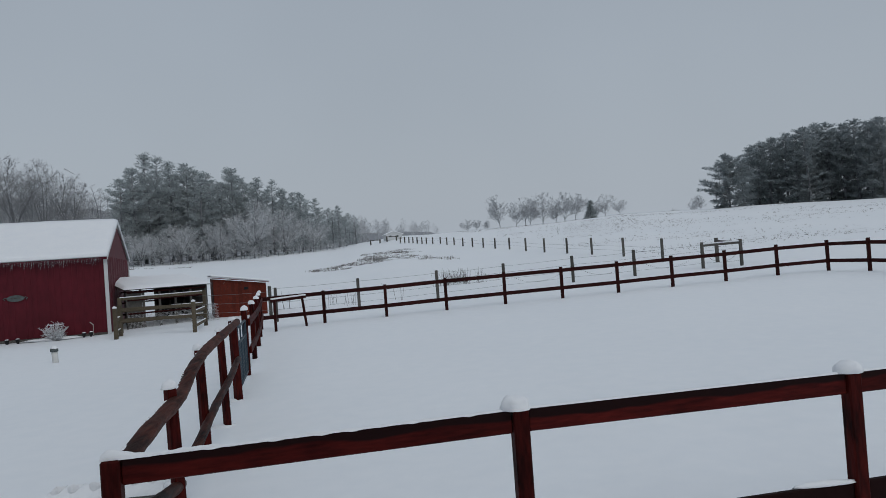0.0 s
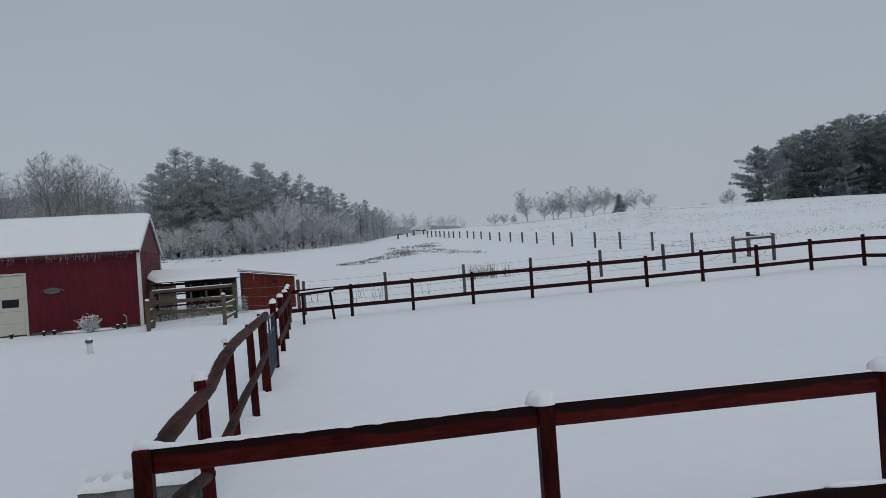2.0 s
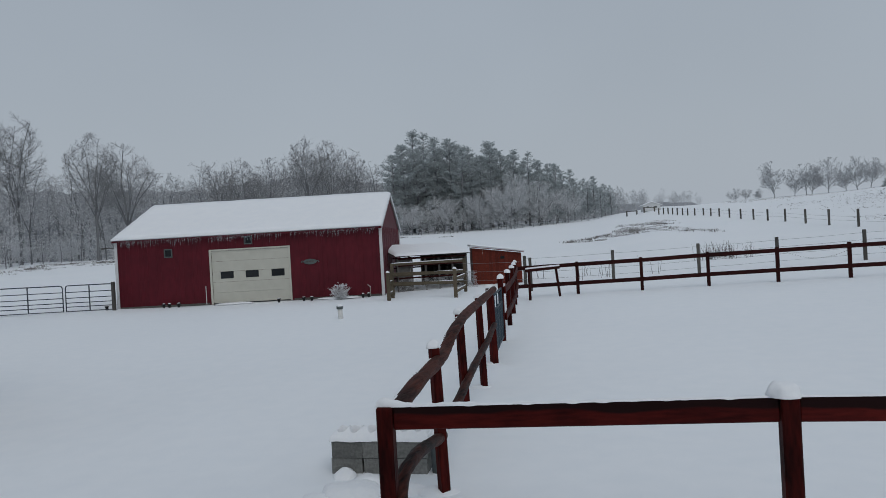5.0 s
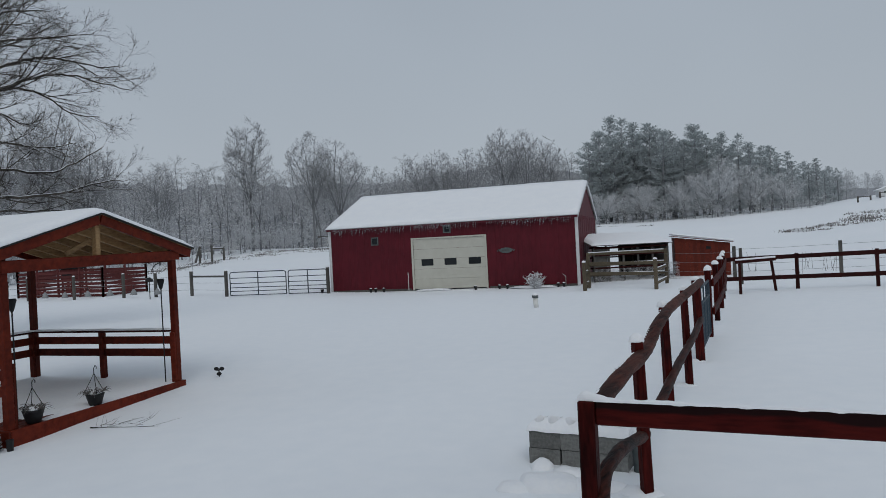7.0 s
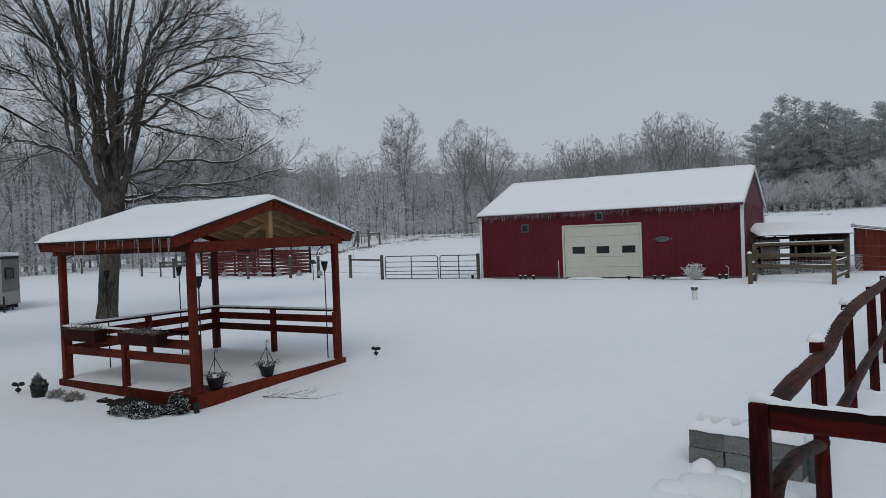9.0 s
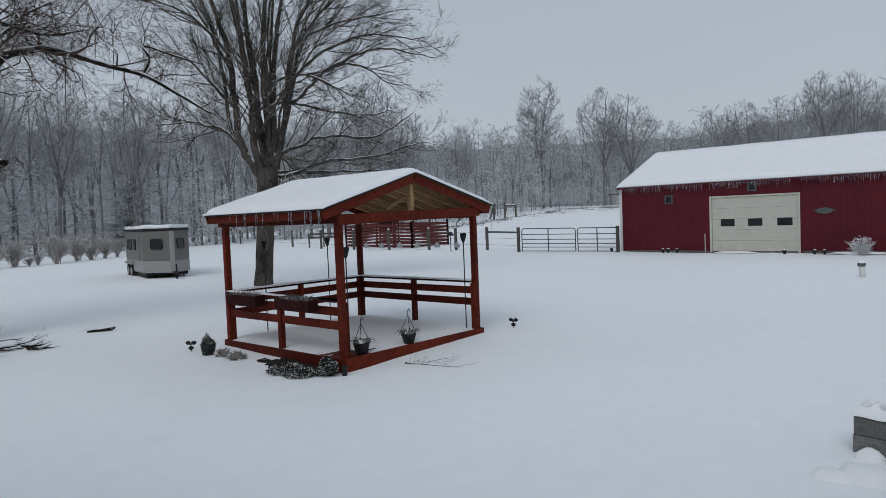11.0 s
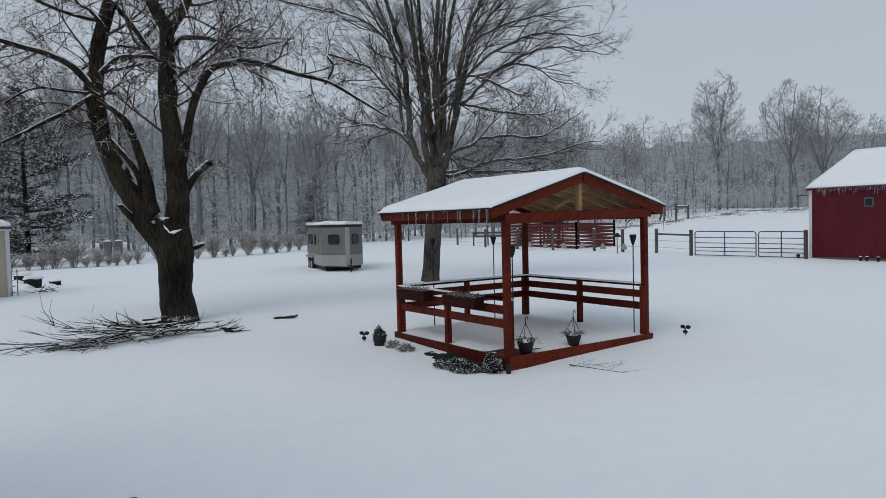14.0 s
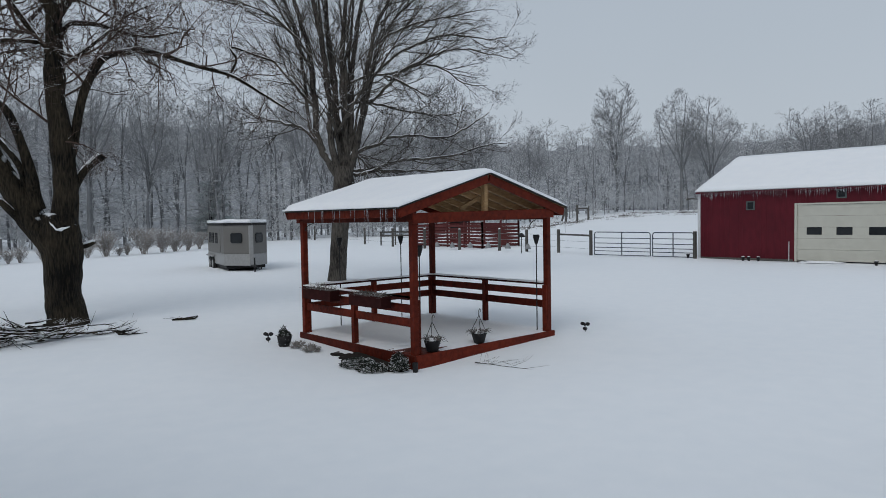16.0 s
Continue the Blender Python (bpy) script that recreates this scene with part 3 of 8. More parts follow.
    part("tie_beam", beam(bmesh.new(), (-0.07, V + 0.075, 2.29), (U + 0.11, V + 0.075, 2.29), 0.045, 0.175), GAZ, gz)
    # gable roof: ridge along y
    RZ, EZ, OX, OY0, OY1 = 2.96, 2.345, 0.41, -0.15, V + 0.05
    mid = U / 2 - 0.045
    ends = {-1: -OX, 1: U + OX}
    for k in range(9):
        y = OY0 + 0.03 + k * (OY1 - OY0 - 0.06) / 8
        outer = k in (0, 8)
        for s in (-1, 1):
            part("rafter", beam(bmesh.new(), (ends[s] - s * (0.03 if outer else 0.08), y, EZ + 0.005), (mid + s * 0.02, y, RZ), 0.042, 0.15 if outer else 0.12, 0.004), GAZ if outer else PINE, gz)
    part("ridge_board", beam(bmesh.new(), (mid, OY0 + 0.06, RZ - 0.02), (mid, V, RZ - 0.02), 0.04, 0.15), GAZ, gz)
    for s in (-1, 1):
        part("drip_edge", beam(bmesh.new(), (ends[s] + s * 0.02, OY0 - 0.02, EZ + 0.096), (mid + s * 0.01, OY0 - 0.02, RZ + 0.096), 0.05, 0.026), BLACK, gz)
    for y in (-0.02, V + 0.02):
        part("king_post", box(bmesh.new(), mid - 0.045, mid + 0.045, y - 0.045, y + 0.045, 2.38, RZ - 0.09, 0.005), PINE, gz)
        part("brace", beam(bmesh.new(), (mid - 0.05, y + 0.1, 2.62), (mid - 0.52, y + 0.1, 2.42), 0.04, 0.08), PINE, gz)
    for s in (-1, 1):
        e, r = Vector((ends[s], 0, EZ + 0.085)), Vector((mid, 0, RZ + 0.085))
        d = (r - e)
        for k in range(12):
            p, q = e + d * (k / 12 + 0.006), e + d * ((k + 1) / 12)
            bm = bmesh.new()
            vs = []
            for yy in (OY0, OY1):
                for pt in (p, q):
                    vs.append((bm.verts.new((pt.x, yy, pt.z)), bm.verts.new((pt.x, yy, pt.z + 0.02))))
            a, b, c2, d2 = vs
            bm.faces.new((a[1], b[1], d2[1], c2[1])), bm.faces.new((a[0], c2[0], d2[0], b[0]))
            bm.faces.new((a[0], b[0], b[1], a[1])), bm.faces.new((c2[0], c2[1], d2[1], d2[0]))
            bm.faces.new((a[0], a[1], c2[1], c2[0])), bm.faces.new((b[0], d2[0], d2[1], b[1]))
            bmesh.ops.recalc_face_normals(bm, faces=bm.faces)
            part("roof_board", bm, PINE, gz)
        part("eave_fascia", beam(bmesh.new(), (e.x - s * 0.05, OY0 + 0.056, EZ + 0.005), (e.x - s * 0.05, OY1 - 0.056, EZ + 0.005), 0.03, 0.14), GAZ, gz)
        # notched metal edge along the eave
        part("drip_edge", beam(bmesh.new(), (e.x - s * 0.005, OY0, EZ + 0.088), (e.x - s * 0.005, OY1, EZ + 0.088), 0.03, 0.022, 0.004), BLACK, gz)
        bm = bmesh.new()
        for k in range(14):
            y = OY0 + 0.12 + k * (OY1 - OY0 - 0.2) / 13.5
            box(bm, e.x + s * 0.012 - 0.006, e.x + s * 0.012 + 0.006, y - 0.012, y + 0.012, EZ + 0.085, EZ + 0.115)
        tagged(part("edge_clip", bm, BLACK, gz), kind="stuff")
        # snow slab
        bm = bmesh.new()
        nx, ny = 24, 36
        top, bot = [], []
        for i in range(nx + 1):
            tr, br = [], []
            for j in range(ny + 1):
                f = -0.012 + 1.012 * i / nx
                p = e + d * f
                y = OY0 - 0.035 + (OY1 - OY0 + 0.07) * j / ny
                edge = min(1.0, min(i * 0.5, j * 0.9, (ny - j) * 0.7))
                t = 0.02 + 0.085 * math.sqrt(edge) + 0.010 * noise.noise(Vector((p.x * 1.4, y * 1.4, s)))
                if i == 0:
                    t += 0.012 * noise.noise(Vector((y * 6.0, 2.0, s)))
                if i == nx:
                    t -= 0.02
                tr.append(bm.verts.new((p.x, y, p.z + 0.024 + t)))
                br.append(bm.verts.new((p.x, y, p.z + 0.024)))
            top.append(tr), bot.append(br)
        for i in range(nx):
            for j in range(ny):
                bm.faces.new((top[i][j], top[i + 1][j], top[i + 1][j + 1], top[i][j + 1]))
                bm.faces.new((bot[i][j], bot[i][j + 1], bot[i + 1][j + 1], bot[i + 1][j]))
            bm.faces.new((top[i][0], bot[i][0], bot[i + 1][0], top[i + 1][0]))
            bm.faces.new((top[i][ny], top[i + 1][ny], bot[i + 1][ny], bot[i][ny]))
        for j in range(ny):
            bm.faces.new((top[0][j], top[0][j + 1], bot[0][j + 1], bot[0][j]))
        bmesh.ops.recalc_face_normals(bm, faces=bm.faces)
        part("roof_snow", bm, SNOW_CAP, gz, "rounded snow blanket on the roof", smooth=True)
    rnd = random.Random(3)
    for k in range(24):
        y = OY0 + 0.05 + rnd.random() ** 1.6 * (OY1 - OY0 - 0.9)
        ln = rnd.uniform(0.10, 0.32) + (0.35 * rnd.random() if k % 4 == 0 else 0.0)
        ln *= 1 - 0.55 * (y - OY0) / (OY1 - OY0)
        x = -OX - 0.015 + rnd.uniform(-0.01, 0.01)
        part("icicle", tube(bmesh.new(), [(x, y, EZ + 0.08), (x, y, EZ + 0.06 - ln * 0.5), (x, y + rnd.uniform(-0.01, 0.01), EZ + 0.06 - ln)], [0.0065, 0.0045, 0.0015], 5), ICE, gz)
    part("icicle", tube(bmesh.new(), [(U + OX - 0.01, OY0, EZ + 0.08), (U + OX - 0.01, OY0, EZ - 0.25), (U + OX, OY0, EZ - 0.42)], [0.007, 0.005, 0.0015], 5), ICE, gz)
    # bent wire hooks under the beams
    for x, y in ((U - 0.3, 0.02), (0.02, V - 0.35)):
        part("wire_hook", tube(bmesh.new(), [(x, y, 2.2), (x - 0.10, y, 2.17), (x - 0.17, y, 2.12), (x - 0.2, y, 2.06), (x - 0.16, y, 2.05)], 0.009, 5), BLACK, gz)


build_barn()
build_gazebo()


# ---- paddock fences ----
def snow_cap(parent, x, y, z, r=0.1, hgt=0.09, seed=0.0):
    return part("snow_cap", blob(bmesh.new(), (x, y, z), r, r * 0.95, hgt, 3, 0.22, seed, floor=z - 0.005), SNOW_CAP, parent, smooth=True)


def build_front_fence():
    f = thing("paddock_fence", "dark red timber post-and-rail fence with snow on top", "fence", group="paddock fences")
    d = Vector((2.43, 0.235, 0)).normalized()
    n = Vector((-d.y, d.x, 0))
    c = Vector((-1.65, 4.13, 0)) + d * 0.055
    tops = [1.24, 1.265, 1.255, 1.25, 1.25]
    for k in range(5):
        p = c + d * (2.43 * k)
        z = ground(p.x, p.y)
        m = Matrix.Translation((p.x, p.y, 0)) @ pose(0, 0, 0, 0, 0, 5.5)
        part("post", box(bmesh.new(), -0.052, 0.052, -0.05, 0.05, z - 0.05, tops[k], 0.01), STAIN, f, at=m)
        if k:
            snow_cap(f, p.x - 0.02, p.y, tops[k] + 0.003, 0.098, 0.088, k * 2.0)
    for k in range(4):
        a, b = c + d * (2.43 * k), c + d * (2.43 * (k + 1))
        ea = 0.053
        za, zb = tops[k] - 0.075, tops[k + 1] - 0.075
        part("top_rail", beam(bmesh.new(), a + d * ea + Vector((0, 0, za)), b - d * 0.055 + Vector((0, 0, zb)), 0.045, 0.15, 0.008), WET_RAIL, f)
        if k:
            part("low_rail", beam(bmesh.new(), a + d * 0.055 + Vector((0, 0, 0.415)), b - d * 0.055 + Vector((0, 0, 0.415)), 0.045, 0.15, 0.008), LOW_RAIL, f)
            part("low_rail_snow", blob(bmesh.new(), b - d * 0.28 + Vector((0, 0, 0.492)), 0.26, 0.035, 0.035, 2, 0.2, k, floor=0.49), SNOW_CAP, f, smooth=True)
        bm = bmesh.new()
        steps = 110
        rows = []
        for i in range(steps + 1):
            s = i / steps
            q = a.lerp(b, s) + d * (-0.055 * (1 - s) if k == 0 else 0)
            t = 0.012 + 0.010 * noise.noise(Vector((q.x * 3, k * 5.0, 0))) + 0.009 * noise.noise(Vector((q.x * 17, k * 5.0, 2))) + 0.006 * noise.noise(Vector((q.x * 45, k, 4)))
            t = t * (1.1 - 0.7 * s) + 0.055 * math.exp(-(s / 0.055) ** 2) if k == 0 else t * 0.35
            t = max(0.004, t) * (math.sqrt(min(1.0, 0.15 + s / 0.02)) if k == 0 else 1.0)
            z = tops[k] + (tops[k + 1] - tops[k]) * s
            lip = 0.012 * noise.noise(Vector((q.x * 11, 3, k))) if k == 0 else 0
            rows.append([bm.verts.new(q + n * o + Vector((0, 0, z + h))) for o, h in ((-0.026, -0.004 + min(0, lip)), (-0.024, t * 0.6), (-0.01, t), (0.01, t), (0.024, t * 0.6), (0.026, -0.004))])
        for r0, r1 in zip(rows, rows[1:]):
            for j in range(5):
                bm.faces.new((r0[j], r1[j], r1[j + 1], r0[j + 1]))
        bmesh.ops.recalc_face_normals(bm, faces=bm.faces)
        part("rail_snow", bm, SNOW_CAP, f, smooth=True)


def build_side_fence():
    f = thing("log_rail_fence", "dark red fence of square posts and wavy log rails", "fence", group="paddock fences")
    # foot and top of each post; they lean a little
    posts = [((-1.78, 6.0), (-1.81, 6.0), 1.33), ((-2.11, 8.25), (-2.14, 8.25), 1.40), ((-2.39, 10.57), (-2.42, 10.57), 1.41), ((-2.63, 12.6), (-2.66, 12.6), 1.42)]
    for k, ((x, y), (u, v), h) in enumerate(posts):
        w = 0.115 if k == 3 else 0.088
        bm = bmesh.new()
        tube(bm, [(x, y, ground(x, y) - 0.05), (x * 0.5 + u * 0.5, y, h * 0.5), (u, v, h - 0.01), (u, v, h)], [w * 0.74, w * 0.72, w * 0.68, w * 0.6], 4)
        bmesh.ops.rotate(bm, verts=bm.verts, cent=(x, y, 0), matrix=Matrix.Rotation(radians(45), 3, "Z"))
        bmesh.ops.bevel(bm, geom=list(bm.edges), offset=0.010, segments=1, affect="EDGES")
        part("post", bm, STAIN, f)
        snow_cap(f, u - 0.005, v, h + 0.003, w * 0.75, 0.07, k * 1.3)
        # snow melted into a dark hollow round the foot
        part("foot_snow", blob(bmesh.new(), (x - 0.08, y + 0.03, ground(x, y) - 0.02), 0.22, 0.17, 0.06, 2, 0.3, k * 4.0), SNOW_CAP, f, smooth=True)
    def log(pts, r, name, mat, cap=True):
        bm = bmesh.new()
        path, rad = [], []
        n = len(pts)
        for i in range(n - 1):
            p0, p1, p2, p3 = (Vector(pts[min(n - 1, max(0, j))]) for j in (i - 1, i, i + 1, i + 2))
            for k in range(6):
                u = k / 6
                p = 0.5 * ((2 * p1) + (p2 - p0) * u + (2 * p0 - 5 * p1 + 4 * p2 - p3) * u * u + (3 * p1 - p0 - 3 * p2 + p3) * u ** 3)
                path.append(p + Vector((0.006, 0, 0.006)) * noise.noise(Vector((p.y * 2.1, p.z * 3, 1))))
                rad.append(r * (1 + 0.10 * noise.noise(Vector((p.y * 2.5, 2, 0)))))
        path.append(Vector(pts[-1]))
        rad.append(r * 0.93)
        tube(bm, path, rad, 12)
        for v in bm.verts:
            v.co += 0.006 * noise.noise_vector(v.co * 9.0) + 0.004 * noise.noise_vector(v.co * 31.0)
        o = part(name, bm, mat, f, smooth=True)
        if cap:
            # crumbs of snow left along the upper edge
            rnd = random.Random(len(path))
            bm = bmesh.new()
            for k in range(46):
                i = min(len(path) - 2, int(rnd.random() ** 1.5 * (len(path) - 1)))
                p = path[i].lerp(path[i + 1], rnd.random()) + Vector((-r * 0.62, 0, r * 0.74))
                blob(bm, p, rnd.uniform(0.008, 0.02), rnd.uniform(0.01, 0.035), rnd.uniform(0.005, 0.012), 1, 0.3, k)
            tagged(part("log_snow", bm, SNOW_CAP, o), kind="stuff")
    log([(-1.56, 4.2, 1.175), (-1.67, 5.05, 1.205), (-1.78, 6.05, 1.21), (-1.84, 6.5, 1.235), (-1.90, 6.95, 1.30), (-1.97, 7.55, 1.36), (-2.08, 8.4, 1.385), (-2.25, 10.0, 1.40), (-2.42, 11.5, 1.405), (-2.55, 12.5, 1.40)], 0.060, "top_log", LOG)
    log([(-1.53, 4.10, 0.60), (-1.59, 4.38, 0.70), (-1.63, 4.7, 0.71), (-1.68, 5.1, 0.67), (-1.75, 5.65, 0.57), (-1.81, 6.15, 0.48)], 0.050, "low_log", LOG_DARK, False)
    log([(-1.88, 6.7, 0.52), (-1.99, 7.76, 0.60), (-2.07, 8.45, 0.64), (-2.19, 9.47, 0.67), (-2.34, 10.75, 0.70), (-2.57, 12.5, 0.75)], 0.050, "low_log", LOG_DARK, False)
    # beyond the gate
    g = thing("board_rail_fence", "dark red fence run with boards and snow caps", "fence", group="paddock fences")
    run = [(-3.0, 15.5), (-3.36, 18.4), (-3.75, 21.3), (-4.2, 24.3), (-4.7, 27.5)]
    for k, (x, y) in enumerate(run):
        z = ground(x, y)
        part("post", box(bmesh.new(), x - 0.058, x + 0.058, y - 0.058, y + 0.058, z - 0.05, z + 1.42, 0.012), STAIN, g)
        snow_cap(g, x, y, z + 1.422, 0.085, 0.1, k * 1.9)
    for (xa, ya), (xb, yb) in zip(run, run[1:]):
        for z in (0.55, 1.15):
            part("rail", beam(bmesh.new(), (xa + 0.09, ya, ground(xa, ya) + z), (xb + 0.09, yb, ground(xb, yb) + z), 0.05, 0.16, 0.01), STAIN, g)
    # mesh gate
    gate = thing("mesh_gate", "blue-grey steel gate with wire mesh, closed", "gate")
    a, b = Vector((-2.66, 12.72, 0)), Vector((-2.98, 15.4, 0))
    z0, z1 = 0.12, 1.22
    for p, q in (((a, z0), (a, z1)), ((b, z0), (b, z1)), ((a, z1), (b, z1)), ((a, z0), (b, z0)), ((a, 0.92), (b, 0.92))):
        part("tube_bar", tube(bmesh.new(), [p[0] + Vector((0, 0, p[1])), q[0] + Vector((0, 0, q[1]))], 0.025, 8), GATE_BLUE, gate, smooth=True)
    for k in range(1, 4):
        q = a.lerp(b, k / 4)
        part("tube_bar", tube(bmesh.new(), [q + Vector((0, 0, z0)), q + Vector((0, 0, z1))], 0.018, 6), GATE_BLUE, gate)
    bm = bmesh.new()
    for k in range(1, 40):
        q = a.lerp(b, k / 40)
        tube(bm, [q + Vector((0, 0, z0)), q + Vector((0, 0, 0.92))], 0.007, 3, False)
    for k in range(1, 10):
        tube(bm, [a + Vector((0, 0, z0 + k * 0.08)), b + Vector((0, 0, z0 + k * 0.08))], 0.007, 3, False)
    part("wire_mesh", bm, GATE_BLUE, gate)


def build_far_fence():
    f = thing("far_rail_fence", "dark brown two-rail timber fence across the paddock", "fence", group="paddock fences")
    pts = [(-4.7, 27.53)] + [(-2.26 + 2.437 * k, 27.66 + 0.1277 * k) for k in range(10)]
    e = Vector((0.12, -2.44, 0))
    pts += [(19.67 + e.x * k, 28.81 + e.y * k) for k in range(1, 6)]
    for k, (x, y) in enumerate(pts):
        z = ground(x, y)
        h = 1.27 + 0.008 * k
        part("post", box(bmesh.new(), x - 0.06, x + 0.06, y - 0.06, y + 0.06, z - 0.05, z + h, 0.01), STAIN_DARK, f)
    for (xa, ya), (xb, yb) in zip(pts, pts[1:]):
        za, zb = ground(xa, ya), ground(xb, yb)
        for z in (0.44, 1.17):
            part("rail", beam(bmesh.new(), (xa, ya - 0.08, za + z), (xb, yb - 0.08, zb + z), 0.045, 0.15, 0.008), STAIN_DARK, f)
    # small hitching frame before it
    t = thing("jump_stand", "low dark timber trestle with snow on its bar", "trestle")
    a, b = Vector((-3.86, 25.6, ground(-3.86, 25.6))), Vector((-2.9, 27.0, ground(-2.9, 27.0)))
    for p, lean in ((a, 0.0), (b, -0.12)):
        part("leg", beam(bmesh.new(), p + Vector((0, 0, -0.05)), p + Vector((lean, 0, 1.12)), 0.09, 0.09), STAIN_DARK, t)
    part("bar", beam(bmesh.new(), a + Vector((-0.1, -0.1, 1.1)), b + Vector((0.0, 0.1, 1.12)), 0.09, 0.1), STAIN_DARK, t)
    part("bar_snow", beam(bmesh.new(), a + Vector((-0.1, -0.1, 1.18)), b + Vector((0.0, 0.1, 1.2)), 0.09, 0.06, 0.02), SNOW_CAP, t)


build_front_fence()
build_side_fence()
build_far_fence()


# ---- trees ----
def blade(bm, rnd, p, d, ln, w):
    """A hair-thin far twig."""
    s = d.cross(Vector((rnd.gauss(0, 1), rnd.gauss(0, 1), rnd.gauss(0, 1))))
    s = s.normalized() * w if s.length > 1e-6 else d.orthogonal().normalized() * w
    bm.faces.new((bm.verts.new(p - s), bm.verts.new(p + s), bm.verts.new(p + d * ln)))


def far_branch(bm, rnd, p, d, length, r, kids, twigs, droop=0.03, hair=0.02):
    """A far limb: a thin bent tube, side shoots and hair twigs."""
    d = Vector(d).normalized()
    pts, rad = [Vector(p)], [r]
    for i in range(3):
        d = (d + Vector((rnd.gauss(0, 0.16), rnd.gauss(0, 0.16), rnd.gauss(0, 0.1) + droop))).normalized()
        pts.append(pts[-1] + d * length / 3)
        rad.append(max(0.012, r * (1 - 0.29 * (i + 1))))
    tube(bm, pts, rad, 3, False)
    for k in range(kids):
        s = 0.2 + 0.8 * (k + rnd.random()) / kids
        i = min(2, int(s * 3))
        q = pts[i].lerp(pts[i + 1], s * 3 - i)
        t = (pts[i + 1] - pts[i]).normalized()
        v = (t + Vector((rnd.gauss(0, 0.6), rnd.gauss(0, 0.6), rnd.gauss(0.15, 0.45)))).normalized()
        ln = length * rnd.uniform(0.3, 0.55) * (1.15 - 0.5 * s)
        m = q + v * ln * 0.5
        v2 = (v + Vector((rnd.gauss(0, 0.25), rnd.gauss(0, 0.25), 0.15))).normalized()
        e = m + v2 * ln * 0.5
        tube(bm, [q, m, e], [r * 0.35, r * 0.25, 0.008], 3, False)
        for j in range(twigs):
            u = rnd.random()
            o = q.lerp(m, u * 2) if u < 0.5 else m.lerp(e, u * 2 - 1)
            w = (v2 + Vector((rnd.gauss(0, 0.6), rnd.gauss(0, 0.6), rnd.gauss(0.1, 0.5)))).normalized()
            blade(bm, rnd, o, w, ln * rnd.uniform(0.28, 0.6), hair)


